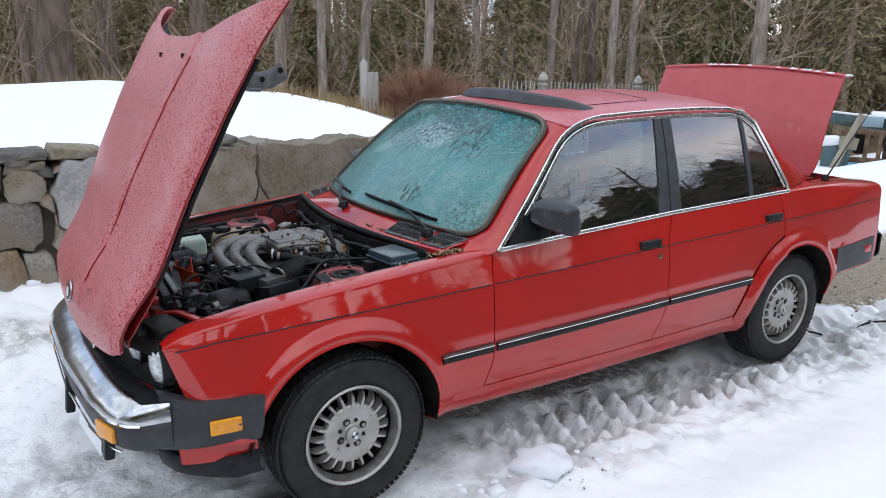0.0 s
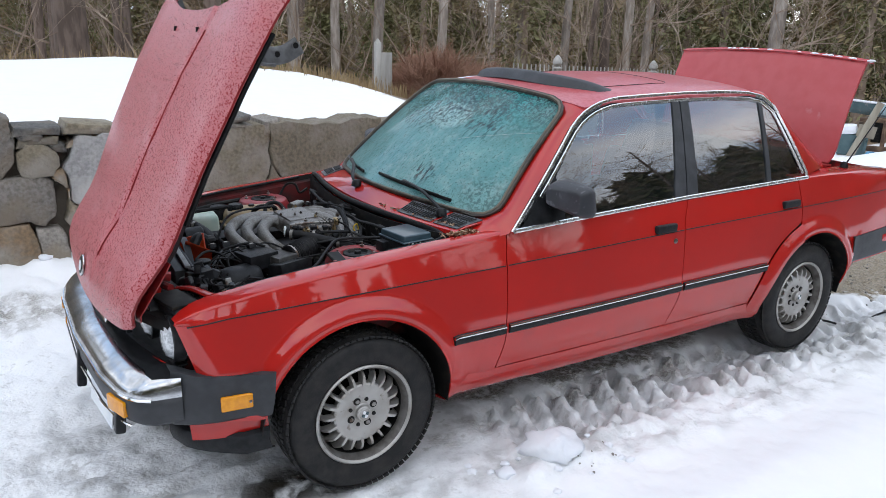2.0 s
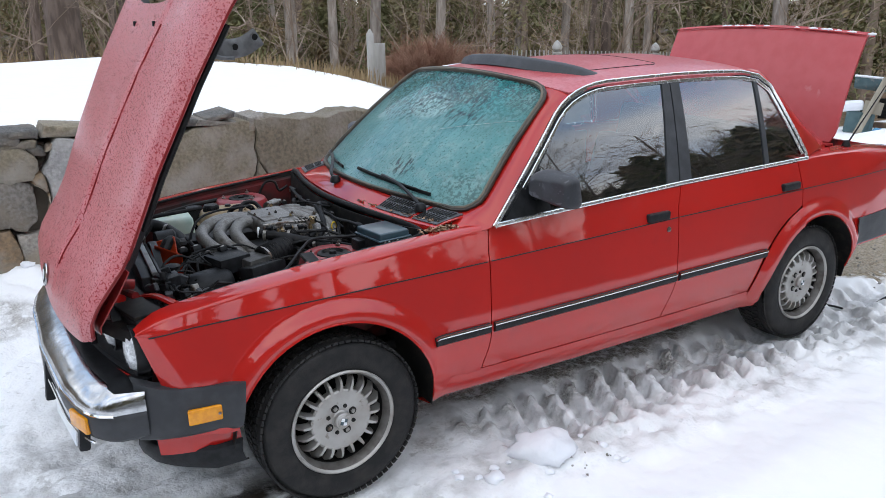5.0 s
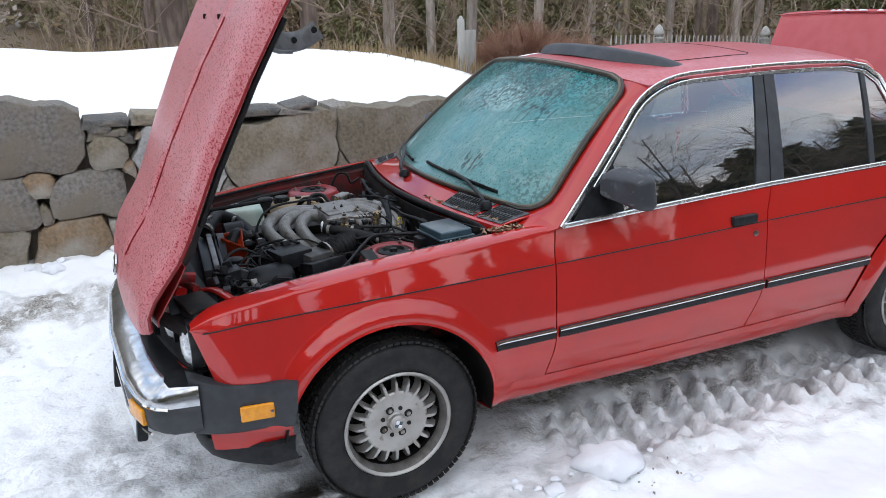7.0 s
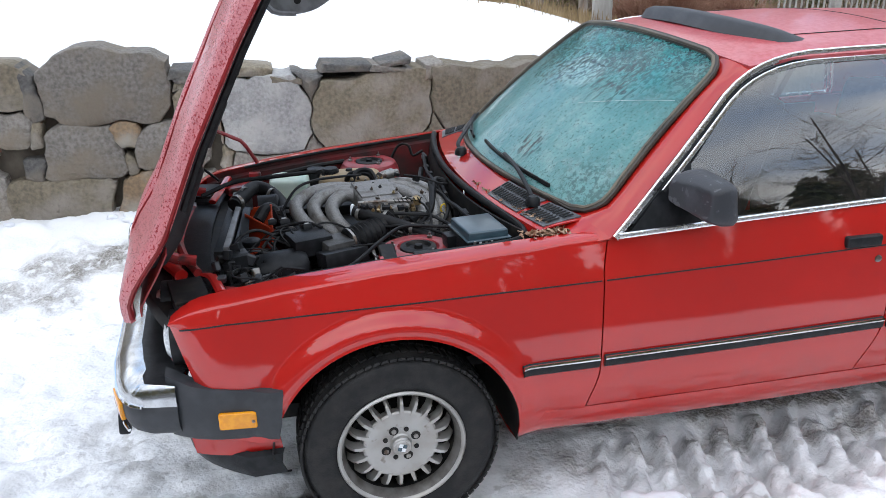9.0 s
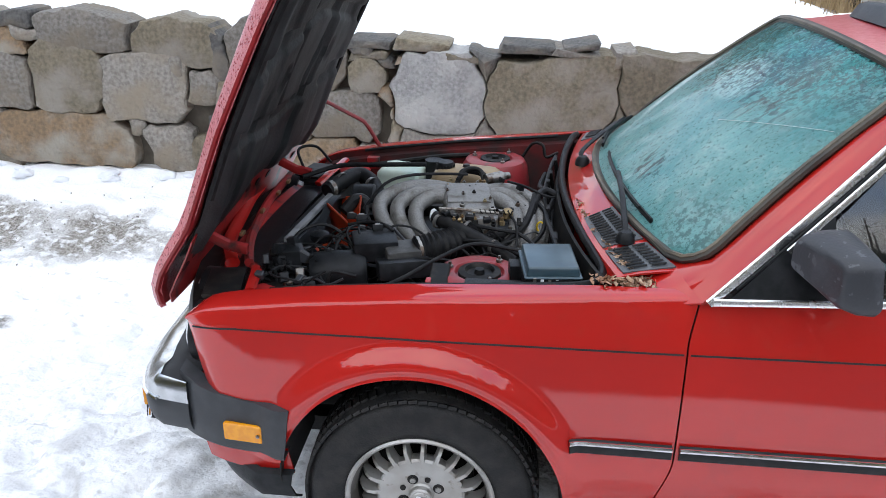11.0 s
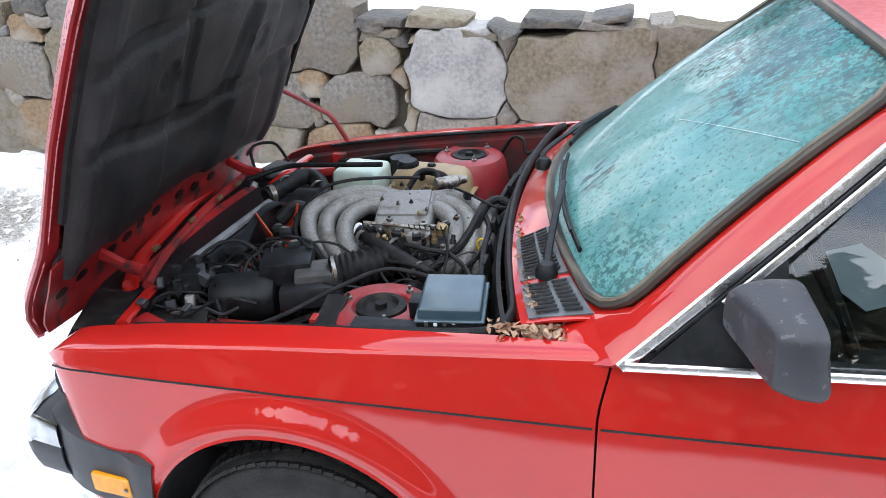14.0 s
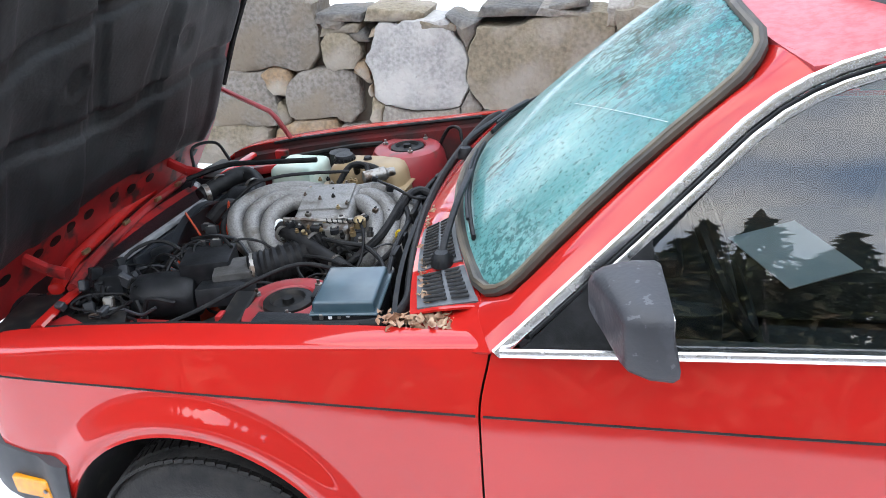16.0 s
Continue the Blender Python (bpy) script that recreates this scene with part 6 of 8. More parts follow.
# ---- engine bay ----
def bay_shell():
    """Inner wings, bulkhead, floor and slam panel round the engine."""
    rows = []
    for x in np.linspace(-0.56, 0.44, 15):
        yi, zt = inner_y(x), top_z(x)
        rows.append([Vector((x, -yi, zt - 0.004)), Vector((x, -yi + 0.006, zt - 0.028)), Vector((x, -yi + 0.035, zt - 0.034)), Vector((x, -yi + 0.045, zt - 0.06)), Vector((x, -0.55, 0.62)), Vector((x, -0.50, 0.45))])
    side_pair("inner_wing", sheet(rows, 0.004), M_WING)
    for sg in (1, -1):
        pts = [Vector((x, -(inner_y(x) - 0.006) * sg, top_z(x) - 0.006)) for x in np.linspace(-0.40, 0.36, 16)]
        part("wing_seal", tube(pts, 0.006, 6, 1), M_RUBBER, car)
    part("bay_floor", box(-0.08, 0, 0.42, 1.0, 1.08, 0.04, 0.01), M_DARK, car)
    rows = []
    for y in np.linspace(-0.66, 0.66, 17):
        q = (y / 0.66) ** 2
        x = 0.335 + 0.085 * q
        z = 0.872 + 0.02 * q
        rows.append([Vector((x, y, z)), Vector((x - 0.012, y, z - 0.08)), Vector((x - 0.03, y, 0.70)), Vector((x - 0.05, y, 0.44))])
    part("bulkhead", sheet(rows, 0.01), M_DARK, car, "grimy black bulkhead panel")
    for k, y in enumerate((-0.50, -0.40, -0.30, -0.19, -0.07, 0.06, 0.19, 0.32, 0.45)):
        q = (y / 0.66) ** 2
        x = 0.335 + 0.085 * q - 0.022
        part("stiffening_rib", box(x, y, 0.800 - 0.01 * (k % 2), 0.014, 0.030 + 0.012 * (k % 3), 0.11, 0.005, 2, Matrix.Rotation(radians(-8), 4, "Y")), M_DARK, car)
        part("rib_clip", lathe([(0, 0), (0.007, 0), (0.006, 0.005), (0, 0.006)], 10, "x", Matrix.Translation((x - 0.014, y + 0.035, 0.835))), M_STEEL, car)
    loom = [(0.335 + 0.085 * (y / 0.66) ** 2 - 0.035, y, 0.842 + 0.006 * math.sin(y * 17)) for y in np.linspace(-0.52, 0.50, 12)]
    part("wiring_loom", tube(loom, 0.007, 8, 3), M_RUBBER, car)
    # thick rubber seal along the bulkhead
    seal = [(0.16, -0.652, 0.862), (0.30, -0.658, 0.872), (0.395, -0.648, 0.880), (0.428, -0.585, 0.886), (0.412, -0.48, 0.893), (0.388, -0.34, 0.896), (0.362, -0.12, 0.896), (0.354, 0.12, 0.896), (0.372, 0.36, 0.905), (0.405, 0.54, 0.915), (0.43, 0.64, 0.905)]
    part("bulkhead_seal", tube([(x, y, z - 0.010) for x, y, z in seal], 0.0115, 10, 6, flat=1.2), M_RUBBER, car, "thick black rubber bulkhead seal")
    # scuttle between the seal and the windscreen
    rows = []
    for y in np.linspace(-0.655, 0.655, 31):
        q = (y / 0.62) ** 2
        a = Vector((0.372 + 0.085 * (y / 0.66) ** 2, y, 0.897))
        b = Vector((0.455 + 0.140 * q - 0.008, y, 0.955 - 0.024 * q - 0.006))
        rows.append([a + Vector((-0.004, 0, -0.03)), a, a.lerp(b, 0.35) + Vector((0, 0, 0.004)), a.lerp(b, 0.7) + Vector((0, 0, 0.003)), b])
    scuttle = part("scuttle_panel", sheet(rows, 0.005), M_PAINT, car)

    def on_scuttle(y, t, lift=0.0):
        q = (y / 0.62) ** 2
        a = Vector((0.372 + 0.085 * (y / 0.66) ** 2, y, 0.897))
        b = Vector((0.455 + 0.140 * q - 0.008, y, 0.955 - 0.024 * q - 0.006))
        return a.lerp(b, t) + Vector((-0.3, 0, 0.95)) * lift

    for ya, yb in ((-0.645, -0.52), (-0.50, -0.30), (0.52, 0.64)):
        rows = [[on_scuttle(y, t, 0.006) for t in np.linspace(0.12, 0.95, 6)] for y in np.linspace(ya, yb, 7)]
        g = part("air_intake_grille", sheet(rows, 0.008), M_COWLGREY, scuttle, "grey plastic louvred intake grille")
        n = int((yb - ya) / 0.0145)
        for k in range(n):
            y = lerp(ya + 0.014, yb - 0.014, k / max(1, n - 1))
            part("slot", tube([on_scuttle(y, 0.24, 0.0105), on_scuttle(y, 0.55, 0.0105)], 0.0042, 6, 2, flat=0.5), M_DARK, g)
            part("slot", tube([on_scuttle(y, 0.62, 0.0105), on_scuttle(y, 0.86, 0.0105)], 0.0042, 6, 2, flat=0.5), M_DARK, g)
    # wipers at rest along the foot of the glass
    for y0, y1, yp in ((-0.50, 0.03, -0.50), (0.12, 0.60, 0.12)):
        piv = on_scuttle(yp, 0.62, 0.02)
        arm_end = screen_point((y0 + (y1 - y0) * 0.62) / 0.62, 0.075, 0, 0.022)
        w = part("wiper", tube([piv, piv + Vector((0.0, 0.04, 0.022)), piv.lerp(arm_end, 0.55) + Vector((0, 0, 0.02)), arm_end], 0.008, 8, 4, flat=0.7), M_BLACK, car, "black windscreen wiper")
        part("wiper_pivot", lathe([(0, 0), (0.024, 0), (0.022, 0.018), (0.014, 0.028), (0, 0.028)], 16, "z", Matrix.Translation(piv + Vector((0, 0, -0.014)))), M_BLACK, w)
        blade = [screen_point(lerp(y0 + 0.05, y1, t) / 0.62, 0.045 + 0.03 * t, 0, 0.012) for t in np.linspace(0, 1, 9)]
        part("blade", tube(blade, 0.005, 6, 1, flat=1.6), M_RUBBER, w)
        part("blade_frame", tube([p + Vector((-0.006, 0, 0.008)) for p in blade[1:-1]], 0.004, 6, 1), M_BLACK, w)


bay_shell()


def ring(at, r, w, material, parent, name="clamp", axis="z", m=None):
    return part(name, lathe([(r, -w / 2), (r + 0.002, -w / 2), (r + 0.002, w / 2), (r, w / 2)], 18, axis, Matrix.Translation(at) @ (m or Matrix()), closed=True), material, parent)


def strut_tower(y, bulk, sg):
    at = Matrix.Translation((0.122, y, 0.0))
    prof = [(0.155, 0.55), (0.145, 0.66), (0.132, 0.74), (0.124, 0.79), (0.112, 0.812), (0.095, 0.820), (0.066, 0.818), (0.060, 0.808), (0.0, 0.806)]
    t = part("strut_tower", lathe(prof, 36, "z", at), mat("dusty_red_paint", (0.29, 0.022, 0.027), 0.5, second=(0.22, 0.018, 0.02), scale=8, third=(0.12, 0.04, 0.03), third_scale=20, coat=0.3, coat_rough=0.25), car, "dull red strut tower")
    part("strut_mount", lathe([(0.058, 0.806), (0.056, 0.818), (0.040, 0.822), (0.034, 0.812), (0.014, 0.812), (0.012, 0.824), (0, 0.824)], 28, "z", at), M_DARK, t)
    for k in range(3):
        a = 2.1 * k + 0.9
        part("mount_nut", lathe([(0.009, 0.812), (0.009, 0.826), (0.004, 0.827), (0.004, 0.836), (0, 0.836)], 6, "z", at @ Matrix.Translation((0.080 * math.cos(a), 0.080 * math.sin(a), 0))), M_STEEL, t)
    return t


strut_tower(-0.487, 1, -1)
strut_tower(0.553, 1, 1)


def make_engine():
    block = part("engine", box(0.04, 0.10, 0.60, 0.62, 0.30, 0.26, 0.03), M_DARK, car, "six-cylinder engine with grey cast intake manifold")
    part("valve_cover", box(0.04, 0.19, 0.735, 0.60, 0.13, 0.07, 0.02), M_DARK, block)
    # plenum
    m = Matrix.Rotation(radians(8), 4, "Z") @ Matrix.Rotation(radians(5), 4, "X")
    part("plenum", box(0.062, -0.045, 0.838, 0.16, 0.20, 0.065, 0.016, 3, m, taper=0.94), M_CAST, block)
    part("plenum_cap", box(0.058, -0.03, 0.872, 0.135, 0.145, 0.012, 0.005, 2, m), M_CAST, block)
    part("throttle_body", box(0.105, -0.155, 0.812, 0.11, 0.05, 0.07, 0.012, 2), M_STEEL, block)
    # three runners sweeping forward, three back
    for k in range(3):
        o = 0.055 * k
        pts = [(0.03 - 0.02 * k, 0.075 - o * 0.72, 0.838 + 0.004 * k), (-0.075 + o * 0.25, 0.082 - o * 0.80, 0.850), (-0.165 + o * 0.85, 0.055 - o * 0.7, 0.846), (-0.222 + o * 1.1, -0.015 - o * 0.42, 0.826), (-0.205 + o * 1.05, -0.085 - o * 0.30, 0.792), (-0.150 + o * 0.92, -0.125 - o * 0.22, 0.752), (-0.10 + o * 0.8, -0.10, 0.71)]
        part("intake_runner", tube(pts, 0.0245, 14, 7), M_CAST, block)
    for k in range(3):
        o = 0.05 * k
        pts = [(0.10 + 0.01 * k, 0.085 - o * 0.9, 0.838), (0.18 - o * 0.3, 0.075 - o * 0.9, 0.850), (0.255 - o * 0.6, 0.02 - o * 0.8, 0.838), (0.292 - o * 0.8, -0.075 - o * 0.5, 0.812), (0.288 - o * 0.9, -0.145 - o * 0.3, 0.765), (0.26 - o * 0.8, -0.15, 0.71)]
        part("intake_runner", tube(pts, 0.0245, 14, 7), M_CAST, block)
    # linkage: shaft, spring and brackets on the plenum's near face
    part("throttle_rod", tube([(-0.02, -0.158, 0.866), (0.06, -0.165, 0.867), (0.16, -0.168, 0.862)], 0.0045, 8, 3), M_STEEL, block)
    part("return_spring", tube([(0.10 + 0.0035 * k, -0.166 + 0.006 * math.cos(k * 1.57), 0.864 + 0.006 * math.sin(k * 1.57)) for k in range(30)], 0.0022, 5, 1), M_DARK, block)
    for x, w in ((-0.015, 0.012), (0.045, 0.03), (0.165, 0.016)):
        part("linkage_bracket", box(x, -0.158, 0.852, w, 0.012, 0.034, 0.003), M_STEEL, block)
    for k in range(9):
        rng = random.Random(k)
        part("fitting", lathe([(0.009, 0), (0.009, 0.012), (0.006, 0.013), (0.006, 0.024), (0, 0.024)], 6, "z", Matrix.Translation((0.02 + 0.025 * k, -0.185 + 0.02 * rng.random(), 0.800 + 0.03 * rng.random())) @ Matrix.Rotation(rng.uniform(-0.8, 0.8), 4, "X")), rng.choice([M_STEEL, M_BRASS, M_DARK]), block)
    # white-ringed breather hose running to the bulkhead
    hose = part("breather_hose", tube([(-0.035, -0.152, 0.835), (0.02, -0.185, 0.824), (0.09, -0.225, 0.806), (0.17, -0.265, 0.784), (0.21, -0.29, 0.76)], 0.020, 12, 5), M_RUBBER, block)
    part("white_ring", tube([(-0.038 + 0.006 * math.cos(a), -0.150 + 0.017 * math.cos(a) * 0.6, 0.838 + 0.018 * math.sin(a)) for a in np.linspace(0, 6.0, 14)], 0.005, 6, 1, closed=True), M_PAPER, hose)
    # ribbed boot from the air meter
    part("intake_boot", tube([(-0.075, -0.275, 0.770), (-0.045, -0.262, 0.775), (-0.01, -0.245, 0.779), (0.03, -0.215, 0.782), (0.065, -0.185, 0.79), (0.09, -0.165, 0.80)], 0.042, 16, 5, ribs=0.14), M_RUBBER, block, "corrugated black intake boot")
    ring((-0.07, -0.273, 0.770), 0.045, 0.012, M_STEEL, block, "hose_clamp", "x", Matrix.Rotation(radians(25), 4, "Z"))
    part("air_meter", box(-0.115, -0.290, 0.755, 0.10, 0.10, 0.080, 0.012, 2, Matrix.Rotation(radians(20), 4, "Z")), M_GREYBOX, block)
    part("air_meter_cover", box(-0.20, -0.258, 0.778, 0.13, 0.115, 0.06, 0.008, 2, Matrix.Rotation(radians(16), 4, "Z")), M_BLACK, block)
    part("air_meter_lid", box(-0.10, -0.355, 0.755, 0.15, 0.085, 0.05, 0.006, 2, Matrix.Rotation(radians(18), 4, "Z") @ Matrix.Rotation(radians(-12), 4, "X")), M_BLACK, block)
    part("air_cleaner", lathe([(0.0, -0.12), (0.058, -0.118), (0.070, -0.10), (0.074, -0.03), (0.073, 0.06), (0.062, 0.085), (0.05, 0.09), (0, 0.09)], 28, "x", Matrix.Translation((-0.285, -0.322, 0.716)) @ Matrix.Rotation(radians(14), 4, "Z") @ Matrix.Diagonal((0.80, 0.88, 0.88, 1))), M_BLACK, block, "black air cleaner drum")
    # coolant hoses
    part("radiator_hose", tube([(-0.44, 0.15, 0.795), (-0.40, 0.22, 0.812), (-0.36, 0.29, 0.815), (-0.31, 0.27, 0.80), (-0.27, 0.19, 0.775), (-0.26, 0.12, 0.755)], 0.027, 12, 6), M_RUBBER, block, "thick black radiator hose")
    part("bypass_hose", tube([(-0.36, 0.05, 0.76), (-0.33, 0.085, 0.79), (-0.30, 0.10, 0.78), (-0.28, 0.06, 0.74)], 0.022, 10, 5), M_RUBBER, block)
    part("thermostat_housing", lathe([(0.035, -0.04), (0.038, 0.02), (0.028, 0.03), (0, 0.035)], 18, "z", Matrix.Translation((-0.275, 0.10, 0.755))), M_DARK, block)
    part("distributor_cap", lathe([(0.055, -0.05), (0.058, 0.02), (0.042, 0.04), (0, 0.045)], 20, "x", Matrix.Translation((-0.305, 0.20, 0.752))), M_BLACK, block)
    part("hose_clamp", lathe([(0.029, -0.008), (0.031, -0.008), (0.031, 0.008), (0.029, 0.008)], 16, "x", Matrix.Translation((-0.43, 0.165, 0.798)) @ Matrix.Rotation(radians(50), 4, "Z"), closed=True), M_STEEL, block)
    for pts, r in (
        ([(0.13, -0.19, 0.79), (0.19, -0.16, 0.80), (0.25, -0.10, 0.825), (0.275, -0.02, 0.865), (0.30, 0.03, 0.87), (0.34, 0.03, 0.855)], 0.012),
        ([(0.12, -0.26, 0.73), (0.17, -0.21, 0.77), (0.235, -0.15, 0.815), (0.26, -0.07, 0.85), (0.27, 0.0, 0.868)], 0.011),
        ([(0.02, -0.33, 0.70), (0.08, -0.31, 0.735), (0.14, -0.28, 0.75), (0.19, -0.24, 0.755)], 0.017),
        ([(0.02, -0.37, 0.69), (0.09, -0.345, 0.71), (0.15, -0.32, 0.72)], 0.014),
        ([(0.00, 0.20, 0.82), (0.03, 0.24, 0.862), (0.08, 0.24, 0.862), (0.10, 0.19, 0.83)], 0.009),
        ([(0.17, -0.12, 0.86), (0.21, -0.20, 0.845), (0.215, -0.26, 0.80), (0.19, -0.31, 0.76)], 0.004),
        ([(-0.25, 0.06, 0.80), (-0.27, 0.02, 0.81), (-0.26, -0.06, 0.79), (-0.22, -0.12, 0.76)], 0.008),
        ([(0.30, 0.08, 0.84), (0.305, 0.18, 0.82), (0.29, 0.28, 0.80), (0.31, 0.36, 0.82)], 0.010),
        ([(0.29, -0.10, 0.80), (0.315, -0.02, 0.83), (0.33, 0.06, 0.83), (0.34, 0.14, 0.82)], 0.009)):
        part("hose", tube(pts, r, 9, 5), M_RUBBER, block)
    part("idle_valve", lathe([(0.018, -0.045), (0.02, 0.02), (0.014, 0.026), (0.012, 0.05), (0, 0.05)], 16, "x", Matrix.Translation((0.14, 0.17, 0.862)) @ Matrix.Rotation(radians(35), 4, "Z")), M_STEEL, block)
    part("pressure_damper", lathe([(0.016, 0), (0.018, 0.02), (0.010, 0.028), (0, 0.03)], 12, "z", Matrix.Translation((0.185, -0.15, 0.842))), M_BRASS, block)
    dip = part("dipstick", tube([(0.285, -0.135, 0.70), (0.285, -0.137, 0.80)], 0.004, 6, 2), M_STEEL, block)
    part("dipstick_loop", tube([(0.286 + 0.011 * math.cos(a), -0.138, 0.812 + 0.016 * math.sin(a)) for a in np.linspace(0, 5.8, 12)], 0.0032, 6, 1, closed=True), M_YELLOW, dip)
    part("dipstick_cap", lathe([(0.011, 0.782), (0.012, 0.794), (0, 0.797)], 12, "z", Matrix.Translation((0.286, -0.137, 0.0))), M_YELLOW, dip)
    # looms, vacuum lines and clips lying over the manifold
    for pts, r, m in (
        ([(-0.28, -0.02, 0.80), (-0.22, 0.05, 0.865), (-0.15, 0.10, 0.88), (-0.06, 0.16, 0.87), (0.04, 0.20, 0.86)], 0.005, M_RUBBER),
        ([(-0.30, -0.16, 0.80), (-0.24, -0.17, 0.815), (-0.19, -0.19, 0.82), (-0.15, -0.22, 0.81)], 0.005, M_RUBBER),
        ([(0.10, -0.20, 0.83), (0.16, -0.22, 0.83), (0.22, -0.22, 0.82), (0.27, -0.26, 0.80), (0.30, -0.34, 0.80)], 0.006, M_RUBBER),
        ([(0.06, -0.24, 0.80), (0.13, -0.27, 0.81), (0.20, -0.30, 0.80), (0.26, -0.37, 0.79)], 0.005, M_RUBBER),
        ([(0.18, 0.05, 0.89), (0.24, 0.0, 0.89), (0.30, -0.02, 0.87), (0.335, 0.0, 0.86)], 0.004, M_RUBBER),
        ([(0.28, -0.04, 0.85), (0.30, -0.10, 0.84), (0.29, -0.18, 0.81), (0.24, -0.24, 0.77)], 0.007, M_RUBBER),
        ([(0.31, 0.10, 0.80), (0.325, 0.0, 0.82), (0.32, -0.10, 0.81), (0.33, -0.20, 0.79), (0.34, -0.32, 0.78)], 0.006, M_RUBBER)):
        part("wiring_loom", tube(pts, r, 7, 6), m, block)
    for x, y, z, s in ((0.0, -0.165, 0.852, 0.020), (0.028, -0.17, 0.846, 0.016), (0.075, -0.172, 0.846, 0.022), (0.125, -0.175, 0.842, 0.018), (0.14, -0.155, 0.868, 0.014), (0.19, -0.13, 0.858, 0.018), (0.215, -0.10, 0.868, 0.014), (0.05, -0.155, 0.878, 0.012), (-0.27, -0.10, 0.80, 0.026), (-0.31, -0.06, 0.79, 0.022), (-0.25, -0.19, 0.80, 0.02), (-0.20, -0.205, 0.812, 0.024), (0.22, 0.02, 0.88, 0.018), (0.16, 0.08, 0.885, 0.016)):
        cn = part("plug_connector", box(x, y, z, s * 1.3, s, s * 0.9, 0.003, 2, Matrix.Rotation(x * 9 + y * 5, 4, "Z") @ Matrix.Rotation(0.3, 4, "X")), M_BLACK if s > 0.015 else M_STEEL, block)
        part("connector_clip", box(x, y, z + s * 0.5, s * 0.7, s * 0.4, 0.004, 0.001, 1, Matrix.Rotation(x * 9 + y * 5, 4, "Z")), M_STEEL if s > 0.015 else M_DARK, cn)
    for x, y, z, r in ((-0.30, 0.235, 0.79, 0.031), (-0.40, 0.215, 0.811, 0.030), (0.075, -0.185, 0.793, 0.046), (-0.02, -0.175, 0.829, 0.0195), (0.15, -0.255, 0.79, 0.0195)):
        part("hose_clamp", lathe([(r, -0.006), (r + 0.002, -0.006), (r + 0.002, 0.006), (r, 0.006)], 18, "x", Matrix.Translation((x, y, z)) @ Matrix.Rotation(radians(-35), 4, "Z"), closed=True), M_STEEL, block)
    # wires looping over the manifold's near side, with small nuts and clips
    rng = random.Random(31)
    for k in range(22):
        x, y = rng.uniform(-0.30, 0.22), rng.uniform(-0.34, -0.12)
        z = 0.80 - 0.15 * max(0.0, -0.16 - y)
        a, n = rng.uniform(0, 6.28), rng.uniform(0.05, 0.10)
        pts = [(x, y, z - 0.03), (x + n * math.cos(a), y + n * math.sin(a) * 0.6, z + rng.uniform(0.0, 0.025)), (x + 2 * n * math.cos(a + 0.4), y + 1.4 * n * math.sin(a + 0.4), z + rng.uniform(-0.01, 0.02)), (x + 2.6 * n * math.cos(a + 0.8), y + 2 * n * math.sin(a + 0.8), z - 0.05)]
        part("wire", tube(pts, rng.choice([0.0025, 0.0035, 0.005]), 6, 5), rng.choice([M_RUBBER, M_RUBBER, M_DARK, M_TRIM]), block)
    for k in range(30):
        x, y = rng.uniform(-0.02, 0.24), rng.uniform(-0.20, 0.10)
        part("nut", lathe([(0.006, 0), (0.006, 0.006), (0.003, 0.007), (0.003, 0.011), (0, 0.011)], 6, "z", Matrix.Translation((x, y, (0.872 if -0.01 < x < 0.135 and y > -0.12 else 0.84) + rng.uniform(0, 0.004)))), rng.choice([M_STEEL, M_BRASS, M_DARK]), block)
    # wiring bundles in the depths
    rng = random.Random(11)
    for k in range(44):
        x, y, z = rng.uniform(-0.36, 0.28), rng.uniform(-0.40, 0.02), rng.uniform(0.62, 0.73)
        pts = [(x, y, z)]
        for _ in range(3):
            x, y, z = x + rng.uniform(-0.09, 0.09), y + rng.uniform(-0.08, 0.08), min(0.745, max(0.58, z + rng.uniform(-0.05, 0.05)))
            pts.append((x, y, z))
        part("cable", tube(pts, rng.choice([0.004, 0.006, 0.009]), 6, 4), rng.choice([M_RUBBER, M_RUBBER, M_DARK, M_DARK, M_STEEL]), block)
    for k in range(26):
        x, y, z = rng.uniform(-0.40, 0.26), rng.uniform(-0.42, -0.02), rng.uniform(0.60, 0.715)
        part("small_fitting", box(x, y, z, rng.uniform(0.02, 0.07), rng.uniform(0.02, 0.06), rng.uniform(0.02, 0.06), 0.005, 2, Matrix.Rotation(rng.uniform(0, 3), 4, "Z") @ Matrix.Rotation(rng.uniform(-0.5, 0.5), 4, "X")), rng.choice([M_BLACK, M_DARK, M_DARK, M_CAST, M_STEEL]), block)
    return block


engine = make_engine()


